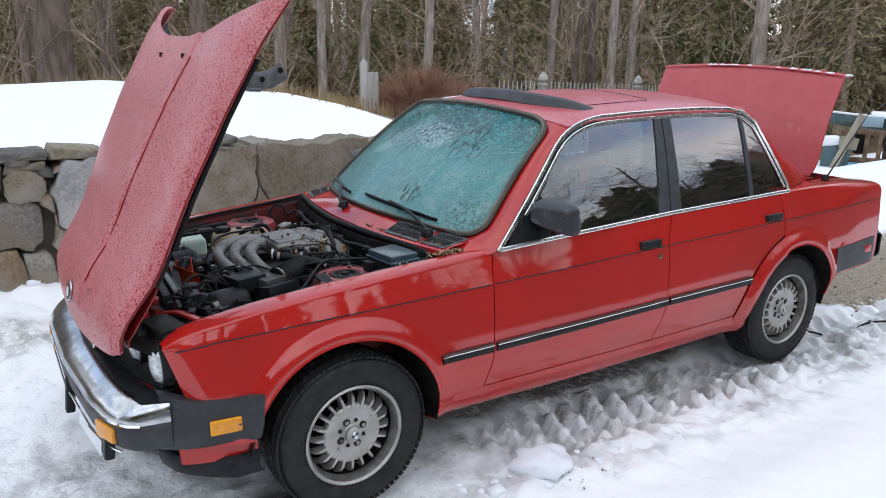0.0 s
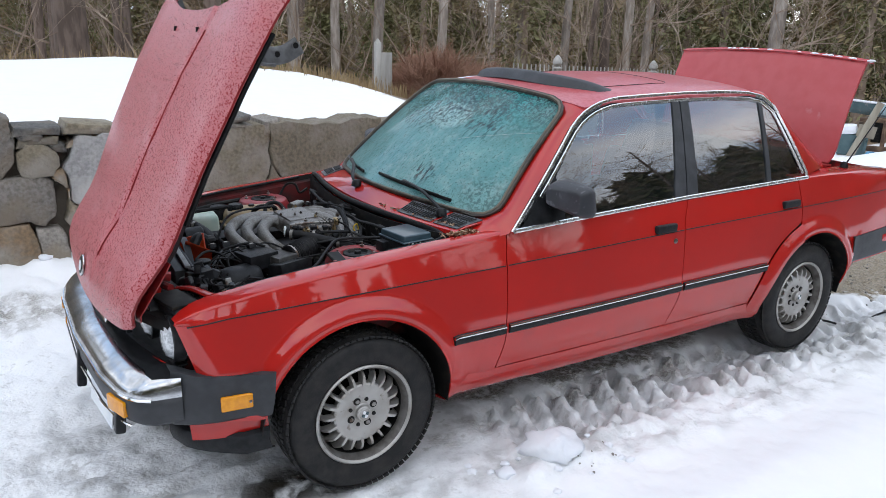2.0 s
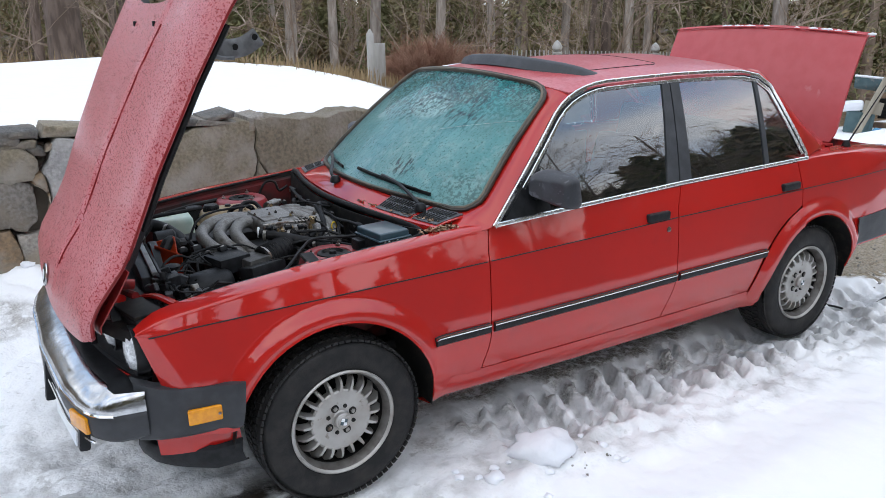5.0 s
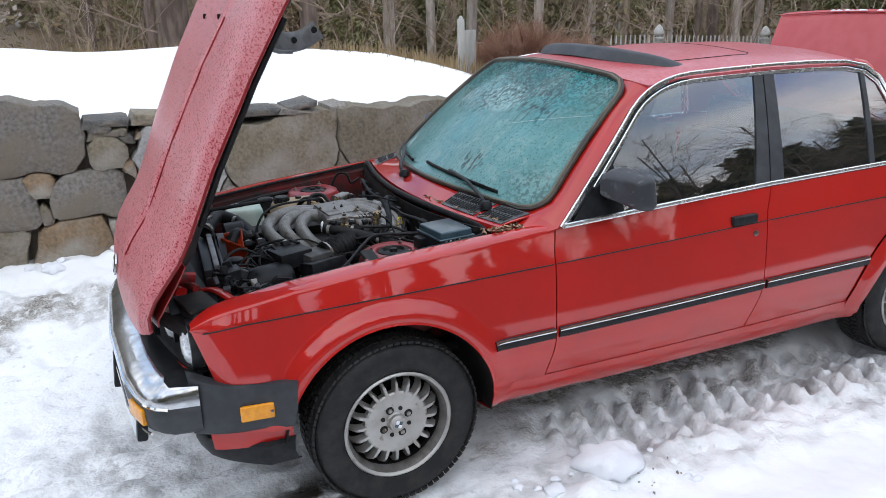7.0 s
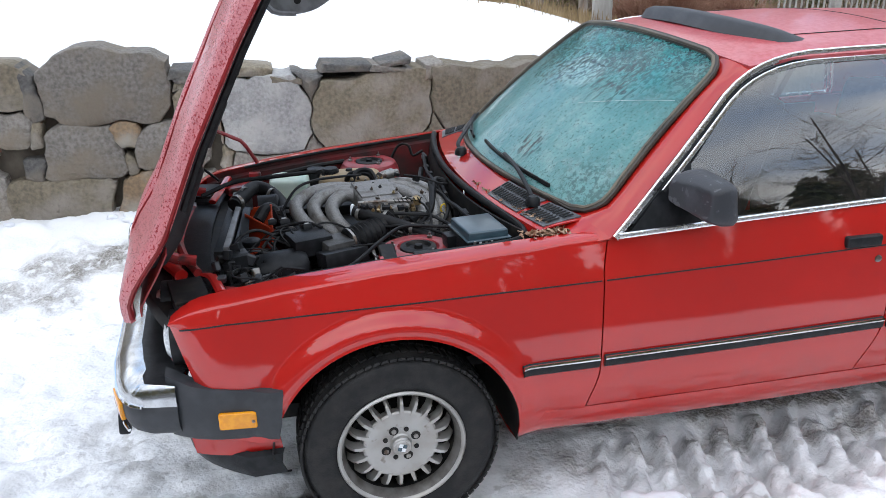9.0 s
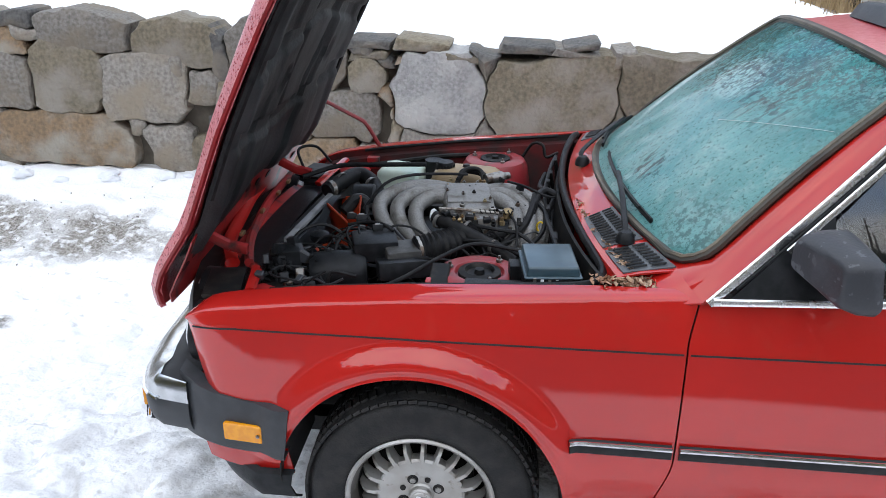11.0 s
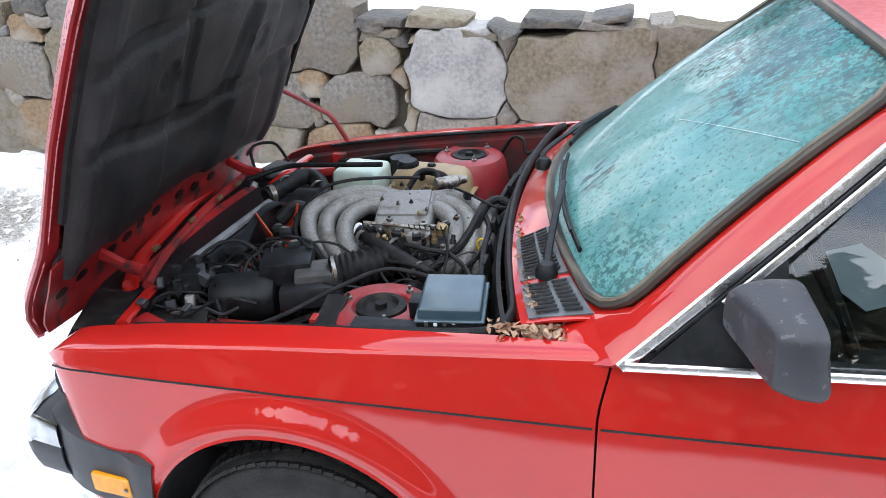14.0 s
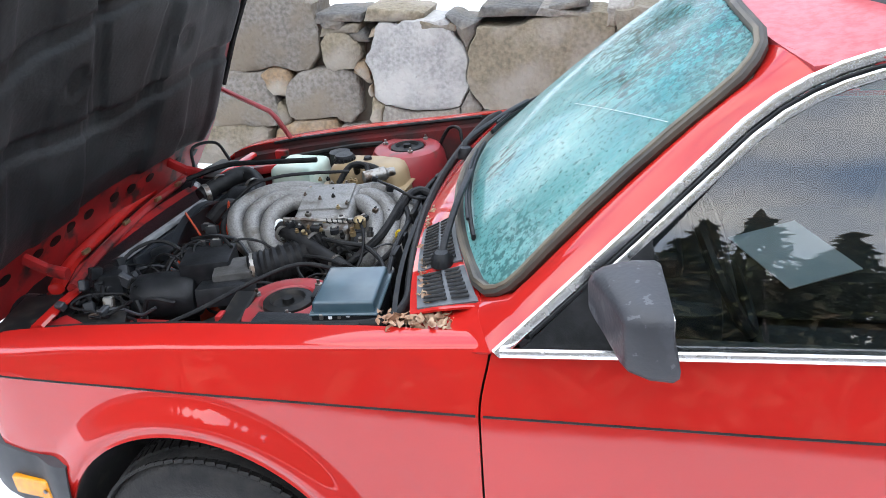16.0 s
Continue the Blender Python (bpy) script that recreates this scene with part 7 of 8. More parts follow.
def cooling():
    a, b = Vector((-0.462, -0.26, 0.772)), Vector((-0.402, 0.42, 0.782))
    ang = math.atan2(b.y - a.y, b.x - a.x)
    m = Matrix.Rotation(ang, 4, "Z")
    mid = (a + b) / 2
    rad = part("radiator", box(mid.x - 0.02, mid.y, 0.62, 0.66, 0.05, 0.30, 0.006, 2, m), M_SHROUD, car, "black radiator with plastic fan shroud")
    part("top_rail", box(mid.x, mid.y, 0.784, 0.70, 0.020, 0.014, 0.003, 2, m), mat("grey_plastic_rail", (0.24, 0.245, 0.25), 0.5, second=(0.15, 0.15, 0.15), scale=20, lo=0.5, hi=0.7), rad)
    part("fan_shroud", box(mid.x + 0.022, mid.y, 0.66, 0.64, 0.010, 0.235, 0.004, 2, m), M_SHROUD, rad)
    part("shroud_rim", lathe([(0.198, -0.006), (0.206, -0.006), (0.206, 0.02), (0.198, 0.02)], 40, "x", Matrix.Translation((mid.x + 0.030, mid.y - 0.03, 0.60)) @ Matrix.Rotation(ang - radians(90), 4, "Z"), closed=True), M_SHROUD, rad)
    fan = part("cooling_fan", lathe([(0.0, -0.03), (0.06, -0.03), (0.07, -0.02), (0.07, 0.02), (0.06, 0.03), (0, 0.03)], 20, "x", Matrix.Translation((mid.x + 0.078, mid.y - 0.05, 0.622)) @ Matrix.Rotation(ang - radians(90), 4, "Z")), M_ORANGE, rad, "orange cooling fan")
    for k in range(7):
        aa = 2 * math.pi * k / 7 + 0.2
        mm = Matrix.Translation((mid.x + 0.078, mid.y - 0.05, 0.622)) @ Matrix.Rotation(ang - radians(90), 4, "Z") @ Matrix.Rotation(aa, 4, "X")
        part("blade", box(0, 0, 0, 0.006, 0.15, 0.120, 0.003, 1, mm @ Matrix.Translation((0, 0.118, 0)) @ Matrix.Rotation(0.85, 4, "Y")), M_ORANGE, fan)
    part("filler_neck", lathe([(0.026, -0.01), (0.03, 0.0), (0.03, 0.012), (0.012, 0.018), (0, 0.018)], 18, "z", Matrix.Translation((-0.385, -0.185, 0.765))), M_BLACK, rad)
    # front slam panel and the cross tube ahead of it
    fr = part("slam_panel", tube([(-0.60, -0.36, 0.745), (-0.665, -0.2, 0.742), (-0.70, 0.0, 0.742), (-0.725, 0.2, 0.745), (-0.73, 0.45, 0.75)], 0.022, 10, 5, flat=0.8), M_PAINT, car, "red front cross panel")
    part("slam_lip", tube([(-0.55, -0.36, 0.748), (-0.60, -0.2, 0.745), (-0.635, 0.0, 0.745), (-0.655, 0.2, 0.747), (-0.655, 0.45, 0.752)], 0.014, 8, 5), M_INNER, fr)
    rows = []
    for y in np.linspace(-0.60, 0.60, 15):
        c = 0.07 * (1 - (y / 0.62) ** 2)
        rows.append([Vector((-0.58 - c, y, 0.735)), Vector((-0.53 - c * 0.6, y, 0.715)), Vector((-0.49, y, 0.69)), Vector((-0.47, y, 0.50))])
    part("front_apron", sheet(rows, 0.004), M_INNER, fr)
    rows = []
    for y in np.linspace(-0.62, 0.62, 17):
        c = 0.15 * (1 - (y / 0.66) ** 2)
        rows.append([Vector((-0.615 - c, y, 0.690)), Vector((-0.600 - c, y, 0.722)), Vector((-0.52 - c * 0.4, y, 0.724)), Vector((-0.47, y, 0.70))])
    part("air_guide", sheet(rows, 0.004), M_DARK, fr)
    for y in (-0.18, 0.02, 0.2, 0.33):
        part("clip", box(-0.63, y, 0.764, 0.012, 0.03, 0.012, 0.003), M_BRASS, fr)
    for sg in (-1, 1):
        h = part("headlamp_housing", box(-0.565, 0.50 * sg, 0.700, 0.11, 0.20, 0.10, 0.025, 3, Matrix.Rotation(radians(-12 * sg), 4, "Z")), M_BLACK, car, "black headlamp housing")
        part("housing_lid", box(-0.57, 0.50 * sg, 0.753, 0.10, 0.17, 0.012, 0.005, 2, Matrix.Rotation(radians(-12 * sg), 4, "Z")), M_DARK, h)
        part("lamp_bracket", tube([(-0.47, 0.59 * sg, 0.775), (-0.50, 0.45 * sg, 0.765), (-0.53, 0.37 * sg, 0.745)], 0.016, 8, 4, flat=0.6), M_PAINT, car)
        part("lamp_bracket", box(-0.43, 0.55 * sg, 0.74, 0.12, 0.07, 0.03, 0.006, 2, Matrix.Rotation(radians(25 * sg), 4, "Z")), M_INNER, car)
    # connector cluster by the radiator's near end
    rng = random.Random(5)
    cl = part("connector_block", box(-0.435, -0.335, 0.760, 0.06, 0.08, 0.07, 0.008, 2, Matrix.Rotation(0.3, 4, "Z")), M_BLACK, car)
    for k in range(10):
        part("connector", box(-0.45 + rng.uniform(-0.05, 0.06), -0.335 + rng.uniform(-0.06, 0.06), 0.780 + rng.uniform(-0.05, 0.035), 0.03, 0.022, 0.03, 0.004, 2, Matrix.Rotation(rng.uniform(0, 3), 4, "Z") @ Matrix.Rotation(rng.uniform(-0.6, 0.6), 4, "Y")), rng.choice([M_BLACK, M_BLACK, M_TRIM, M_DARK]), cl)
    for k in range(12):
        x, y, z = -0.45 + rng.uniform(-0.05, 0.08), -0.36 + rng.uniform(-0.1, 0.1), 0.74 + rng.uniform(-0.06, 0.03)
        part("cable", tube([(x, y, z), (x + rng.uniform(-0.05, 0.06), y - rng.uniform(0, 0.08), z - rng.uniform(-0.02, 0.06)), (x + rng.uniform(-0.02, 0.14), y - rng.uniform(0.02, 0.14), z - rng.uniform(0.02, 0.10))], 0.005, 6, 5), M_RUBBER, cl)
    for k in range(34):
        x, y, z = rng.uniform(-0.50, -0.30), rng.uniform(-0.52, -0.24), rng.uniform(0.66, 0.765)
        pts = [(x, y, z)]
        for _ in range(3):
            x, y, z = x + rng.uniform(-0.06, 0.07), y + rng.uniform(-0.06, 0.06), min(0.785, max(0.62, z + rng.uniform(-0.05, 0.05)))
            pts.append((x, y, z))
        part("cable", tube(pts, rng.choice([0.003, 0.004, 0.006]), 6, 4), rng.choice([M_RUBBER, M_RUBBER, M_TRIM, M_DARK]), cl)
    for k in range(22):
        x, y, z = rng.uniform(-0.50, -0.36), rng.uniform(-0.50, -0.26), rng.uniform(0.68, 0.79)
        part("connector", box(x, y, z, rng.uniform(0.014, 0.035), rng.uniform(0.012, 0.03), rng.uniform(0.014, 0.032), 0.003, 1, Matrix.Rotation(rng.uniform(0, 3), 4, "Z") @ Matrix.Rotation(rng.uniform(-0.6, 0.6), 4, "Y")), rng.choice([M_BLACK, M_TRIM, M_DARK, M_STEEL]), cl)
    part("wing_box", box(-0.24, -0.475, 0.665, 0.26, 0.10, 0.10, 0.02, 2), M_INNER, car)
    part("side_canister", lathe([(0.0, -0.07), (0.045, -0.065), (0.05, 0.05), (0.04, 0.07), (0, 0.072)], 20, "x", Matrix.Translation((-0.40, -0.47, 0.70)) @ Matrix.Rotation(0.3, 4, "Z")), M_DARK, car)
    # long control cable over the near strut tower
    part("cable", tube([(-0.17, -0.60, 0.79), (-0.08, -0.55, 0.812), (0.02, -0.44, 0.835), (0.10, -0.36, 0.84), (0.20, -0.37, 0.835), (0.30, -0.39, 0.83)], 0.0055, 8, 7), M_RUBBER, car)
    # oil return cable on the far side
    part("cable", tube([(-0.56, 0.28, 0.80), (-0.44, 0.34, 0.828), (-0.30, 0.34, 0.838), (-0.12, 0.34, 0.846)], 0.009, 8, 6), M_RUBBER, car)
    part("cable", tube([(-0.575, 0.36, 0.80), (-0.62, 0.45, 0.85), (-0.57, 0.52, 0.845), (-0.50, 0.47, 0.80)], 0.0055, 8, 6), M_RUBBER, car)
    part("pipe_run", tube([(-0.36, 0.585, 0.76), (-0.1, 0.595, 0.80), (0.02, 0.60, 0.81)], 0.010, 8, 5), M_DARK, car)
    part("brake_pipe", tube([(0.22, 0.60, 0.80), (0.26, 0.60, 0.862), (0.30, 0.58, 0.865), (0.315, 0.56, 0.825), (0.36, 0.57, 0.84)], 0.006, 8, 6), M_DARK, car)
    part("prop_bracket", box(-0.36, 0.60, 0.765, 0.05, 0.03, 0.05, 0.006), M_INNER, car)


cooling()


def tanks():
    w = part("washer_tank", box(-0.225, 0.44, 0.735, 0.17, 0.16, 0.14, 0.022, 3, Matrix.Rotation(radians(-6), 4, "Z"), taper=0.92), M_WASH, car, "milky green washer tank")
    part("tank_neck", lathe([(0.03, 0.79), (0.028, 0.812), (0, 0.814)], 16, "z", Matrix.Translation((-0.25, 0.46, 0))), M_WASH, w)
    t = part("coolant_tank", box(0.025, 0.425, 0.745, 0.29, 0.16, 0.14, 0.045, 4, Matrix.Rotation(radians(-4), 4, "Z"), taper=0.86), M_TANK, car, "aged tan coolant expansion tank")
    part("tank_seam", box(0.025, 0.425, 0.745, 0.296, 0.166, 0.008, 0.003, 1, Matrix.Rotation(radians(-4), 4, "Z")), M_TANK, t)
    cap = part("tank_cap", lathe([(0.030, 0.800), (0.0335, 0.804), (0.0335, 0.826), (0.029, 0.834), (0, 0.835)], 24, "z", Matrix.Translation((-0.058, 0.425, 0))), M_BLACK, t, "ribbed black filler cap")
    for k in range(18):
        a = 2 * math.pi * k / 18
        part("cap_rib", box(-0.058 + 0.034 * math.cos(a), 0.425 + 0.034 * math.sin(a), 0.816, 0.004, 0.004, 0.02, 0.001, 1), M_BLACK, cap)
    part("level_sensor", lathe([(0.014, 0.795), (0.016, 0.812), (0.012, 0.824), (0, 0.825)], 14, "z", Matrix.Translation((0.02, 0.43, 0))), M_BLACK, t)
    part("bypass_hose", tube([(0.00, 0.37, 0.79), (0.02, 0.33, 0.83), (0.08, 0.31, 0.83), (0.11, 0.33, 0.79)], 0.011, 10, 5), M_RUBBER, t)
    f = part("second_reservoir", lathe([(0.035, 0.70), (0.04, 0.77), (0.034, 0.785), (0.036, 0.80), (0.0, 0.805)], 20, "z", Matrix.Translation((-0.11, 0.52, 0.01))), M_BLACK, car)
    # fuse box with a smoky lid
    m = Matrix.Rotation(radians(6), 4, "Z")
    fb = part("fuse_box", box(0.300, -0.545, 0.842, 0.136, 0.165, 0.062, 0.008, 2, m), M_BLACK, car, "black fuse box with smoky blue lid")
    lid = part("fuse_box_lid", box(0.300, -0.545, 0.885, 0.130, 0.158, 0.026, 0.006, 3, m, taper=0.97), M_LIDBLUE, fb)
    part("lid_lip", box(0.300, -0.545, 0.872, 0.142, 0.170, 0.006, 0.002, 1, m), M_LIDBLUE, fb)
    for k in range(6):
        part("fuse", box(0.308 - 0.045 + 0.018 * k, -0.632 + 0.003 * k, 0.868, 0.008, 0.006, 0.012, 0.001, 1, m), M_PAPER if k % 2 else M_STEEL, fb)
    part("relay", box(0.215, -0.515, 0.84, 0.032, 0.05, 0.04, 0.004, 2, m), M_BLACK, fb)
    part("bracket_tray", box(0.20, -0.605, 0.832, 0.22, 0.075, 0.006, 0.002, 1), M_BLACK, car)
    part("bracket_tray", box(0.02, -0.545, 0.815, 0.05, 0.14, 0.012, 0.004, 1, Matrix.Rotation(radians(10), 4, "X")), M_DARK, car)
    part("connector", box(-0.005, -0.565, 0.80, 0.014, 0.03, 0.045, 0.003), M_INNER, car)


tanks()


# ---- cabin ----
def cabin():
    part("cabin_floor", box(1.6, 0, 0.36, 2.2, 1.3, 0.06, 0.01), M_SEAT, car)
    dash = part("dashboard", box(0.86, 0, 0.83, 0.34, 1.28, 0.20, 0.05, 3), M_BLACK, car)
    part("binnacle", box(0.86, -0.36, 0.945, 0.20, 0.36, 0.07, 0.03, 3), M_BLACK, dash)
    part("paper", box(0, 0, 0, 0.22, 0.28, 0.003, 0.0, 1, Matrix.Translation((1.30, 0.21, 0.618)) @ Matrix.Rotation(radians(6), 4, "X") @ Matrix.Rotation(radians(28), 4, "Z")), M_PAPER, car, "white sheet of paper lying inside")
    wheel = part("steering_wheel", lathe([(0.175 + 0.014 * math.cos(a), 0.014 * math.sin(a)) for a in np.linspace(0, 2 * math.pi, 9)[:-1]], 32, "x", Matrix.Translation((1.04, -0.36, 0.90)) @ Matrix.Rotation(radians(-25), 4, "Y"), closed=True), M_BLACK, car)
    part("wheel_spoke", box(1.04, -0.36, 0.90, 0.03, 0.30, 0.06, 0.012, 2, Matrix.Rotation(radians(-25), 4, "Y")), M_BLACK, wheel)
    for y in (-0.36, 0.36):
        s = part("front_seat", box(1.40, y, 0.52, 0.50, 0.48, 0.16, 0.05, 3), M_SEAT, car)
        part("seat_back", box(1.70, y, 0.80, 0.14, 0.46, 0.56, 0.05, 3, Matrix.Rotation(radians(16), 4, "Y")), M_SEAT, s)
        part("headrest", box(1.80, y, 1.14, 0.09, 0.27, 0.16, 0.04, 3, Matrix.Rotation(radians(10), 4, "Y")), M_SEAT, s)
    r = part("rear_seat", box(2.32, 0, 0.55, 0.5, 1.24, 0.2, 0.06, 3), M_SEAT, car)
    part("seat_back", box(2.58, 0, 0.80, 0.14, 1.22, 0.52, 0.06, 3, Matrix.Rotation(radians(20), 4, "Y")), M_SEAT, r)
    part("parcel_shelf", box(2.76, 0, 0.945, 0.26, 1.18, 0.03, 0.01), M_SEAT, car)
    for sg in (-1, 1):
        part("door_card", box(1.55, 0.725 * sg, 0.66, 1.75, 0.03, 0.50, 0.01), M_SEAT, car)
    part("headlining", box(1.75, 0, 1.345, 1.0, 1.06, 0.012, 0.004), mat("grey_headlining", (0.25, 0.25, 0.24), 0.9, second=(0.2, 0.2, 0.19), scale=30), car)
    part("rear_mirror", box(1.05, 0, 1.29, 0.03, 0.22, 0.06, 0.012, 2), M_BLACK, car)


cabin()


# ---- dead leaves caught in the scuttle gutter ----
def leaves():
    rng = random.Random(21)
    th = thing("dead_leaves", "crumpled brown dead leaves caught beside the windscreen", "dead leaves", (0.46, -0.66, 0.88), kind="stuff")
    verts, faces = [], []
    spots = []
    for k in range(80):
        spots.append((0.465 + min(0.13, max(-0.07, rng.gauss(0.01, 0.05))), -0.668 + rng.gauss(0, 0.012), 0.887 + rng.uniform(0, 0.010), rng.uniform(0.006, 0.017)))
    for k in range(150):
        y = rng.uniform(-0.65, -0.16)
        spots.append((0.392 + 0.10 * (y / 0.66) ** 2 + rng.gauss(0, 0.006), y, 0.901 + rng.uniform(0, 0.012), rng.uniform(0.005, 0.011)))
    for cx, cy, cz, s in spots:
        m = Matrix.Translation((cx - 0.46, cy + 0.66, cz - 0.88)) @ Euler((rng.uniform(-0.7, 0.7), rng.uniform(-0.7, 0.7), rng.uniform(0, 6.3))).to_matrix().to_4x4()
        b = len(verts)
        bend = rng.uniform(-0.8, 0.8)
        for i in range(5):
            u = i / 4 * 2 - 1
            w = (1 - abs(u) ** 1.6) * 0.42 + 0.03 + 0.16 * rng.random()
            for v in (-1, 0, 1):
                verts.append(m @ Vector((u * s, v * w * s, s * (bend * u * u * 0.7 + 0.7 * abs(v) * w + rng.uniform(-0.16, 0.16)))))
        for i in range(4):
            for j in range(2):
                faces.append((b + i * 3 + j, b + i * 3 + j + 1, b + i * 3 + j + 4, b + i * 3 + j + 3))
    raw("leaf_litter", verts, faces, M_LEAF, th)


leaves()

# ---- woods, fence and clutter beyond the lawn ----
def bark(name, c1, c2, c3):
    return mat(name, c1, 0.9, second=c2, scale=9, lo=0.4, hi=0.6, third=c3, third_scale=2.2, bump=0.6, bump_scale=22, rand=0.25, stretch=(1, 1, 0.25), bump_dist=0.03)


M_BARK = bark("grey_brown_bark", (0.225, 0.172, 0.145), (0.130, 0.098, 0.08), (0.30, 0.25, 0.215))
M_PALEBARK = bark("pale_bark", (0.44, 0.39, 0.345), (0.26, 0.22, 0.19), (0.55, 0.51, 0.46))
M_TWIG = mat("twig_bark", (0.255, 0.19, 0.145), 0.9, second=(0.39, 0.31, 0.245), scale=3)
M_NEEDLE = mat("conifer_needles", (0.115, 0.124, 0.049), 0.8, second=(0.230, 0.215, 0.098), scale=1.3, lo=0.35, hi=0.65, third=(0.33, 0.225, 0.13), third_scale=0.6, third_lo=0.47, third_hi=0.66)
M_RUSTLEAF = mat("clinging_dead_leaves", (0.30, 0.15, 0.06), 0.8, second=(0.4, 0.24, 0.1), scale=3)
M_BRUSH = mat("red_brown_brush", (0.225, 0.108, 0.068), 0.9, second=(0.33, 0.195, 0.135), scale=5)
M_STRAW = mat("dry_grass", (0.34, 0.25, 0.13), 0.9, second=(0.22, 0.15, 0.08), scale=6)
M_WHITEWOOD = mat("weathered_white_paint", (0.46, 0.455, 0.43), 0.75, second=(0.30, 0.29, 0.27), scale=8, lo=0.45, hi=0.7)


class Soup:
    """Gathers many small bars and leaves into one mesh."""

    def __init__(self):
        self.v, self.f = [], []

    def bar(self, a, b, ra, rb, sides=4):
        a, b = Vector(a), Vector(b)
        d = b - a
        if d.length < 1e-5:
            return
        s = d.orthogonal().normalized()
        t = d.normalized().cross(s)
        n = len(self.v)
        for c, r in ((a, ra), (b, rb)):
            for k in range(sides):
                ang = 2 * math.pi * k / sides
                self.v.append(c + (s * math.cos(ang) + t * math.sin(ang)) * r)
        for k in range(sides):
            j = (k + 1) % sides
            self.f.append((n + k, n + j, n + sides + j, n + sides + k))

    def leaf(self, c, size, rng, flat=0.0):
        e = Euler((rng.uniform(-1.4, 1.4) * (1 - flat), rng.uniform(-1.4, 1.4) * (1 - flat), rng.uniform(0, 6.3))).to_matrix()
        n = len(self.v)
        c = Vector(c)
        for p in ((-1, -0.12, 0), (0, -0.5, 0.1), (1, 0, -0.15), (0, 0.5, 0.1)):
            self.v.append(c + e @ (Vector(p) * size))
        self.f.append((n, n + 1, n + 2, n + 3))

    def link(self, name, material, parent=None):
        return raw(name, self.v, self.f, material, parent, angle=60)


def limb(soup, a, d, length, r, depth, rng, droop=0.0):
    """A forking branch of short bars."""
    steps = 3
    p = Vector(a)
    for k in range(steps):
        d = (d + Vector((rng.uniform(-0.25, 0.25), rng.uniform(-0.25, 0.25), rng.uniform(-0.2, 0.22) - droop))).normalized()
        q = p + d * (length / steps)
        soup.bar(p, q, r * (1 - 0.25 * k), r * (1 - 0.25 * (k + 1)), 4 if r > 0.02 else 3)
        if depth > 0:
            for _ in range(2 if k else 1):
                e = (d + Vector((rng.uniform(-1, 1), rng.uniform(-1, 1), rng.uniform(-0.5, 0.8))) * 0.9).normalized()
                limb(soup, q, e, length * rng.uniform(0.4, 0.65), r * 0.5, depth - 1, rng, droop)
        p = q


def ground_at(x, y):
    return base_height(x, y)


def make_tree(x, y, r, h, rng, pale=False, limbs=9, low=1.5, lean=0.04, fork=False, rust=False):
    z = ground_at(x, y) - 0.1
    th = thing("tree", ("pale grey" if pale else "grey-brown") + " bare tree trunk standing in the winter woods", "tree", (x, y, z), "woodland trees")
    dx, dy = rng.uniform(-lean, lean), rng.uniform(-lean, lean)
    bm = bmesh.new()
    path = [(dx * k * h / 6 + rng.uniform(-0.06, 0.06), dy * k * h / 6 + rng.uniform(-0.06, 0.06), k * h / 6) for k in range(7)]
    path[0] = (0, 0, 0)
    tube(path, r, 9, 3, bm=bm, taper=0.3)
    for v in bm.verts:
        if v.co.z < 0.5:
            v.co.x *= 1 + 0.5 * (0.5 - v.co.z)
            v.co.y *= 1 + 0.5 * (0.5 - v.co.z)
    if fork:
        tube([(0, 0, h * 0.1), (0.3 * r * 4, 0.1, h * 0.25), (0.8, 0.2, h * 0.55), (1.1, 0.3, h * 0.95)], r * 0.8, 8, 3, bm=bm, taper=0.35)
    part("trunk", bm, M_PALEBARK if pale else M_BARK, th, "", 60)
    soup = Soup()
    for k in range(limbs):
        t = rng.uniform(low / h, 0.95)
        i = min(5, int(t * 6))
        a = Vector(path[i]).lerp(Vector(path[i + 1]), t * 6 - i)
        ang = rng.uniform(0, 6.28)
        d = Vector((math.cos(ang), math.sin(ang), rng.uniform(0.0, 0.8))).normalized()
        limb(soup, a, d, rng.uniform(0.9, 2.6) * (1.1 - 0.4 * t), r * 0.22, 2, rng)
    soup.link("crown", M_TWIG, th)
    if rust:
        s2 = Soup()
        for k in range(260):
            s2.leaf((rng.gauss(0.2, 0.5), rng.gauss(0, 0.5), rng.uniform(1.2, 3.6)), rng.uniform(0.05, 0.1), rng)
        s2.link("dead_leaves", M_RUSTLEAF, th)
    return th


def polar(bearing, dist, cx=-1.1, cy=-3.1):
    return cx + dist * math.cos(radians(bearing)), cy + dist * math.sin(radians(bearing))


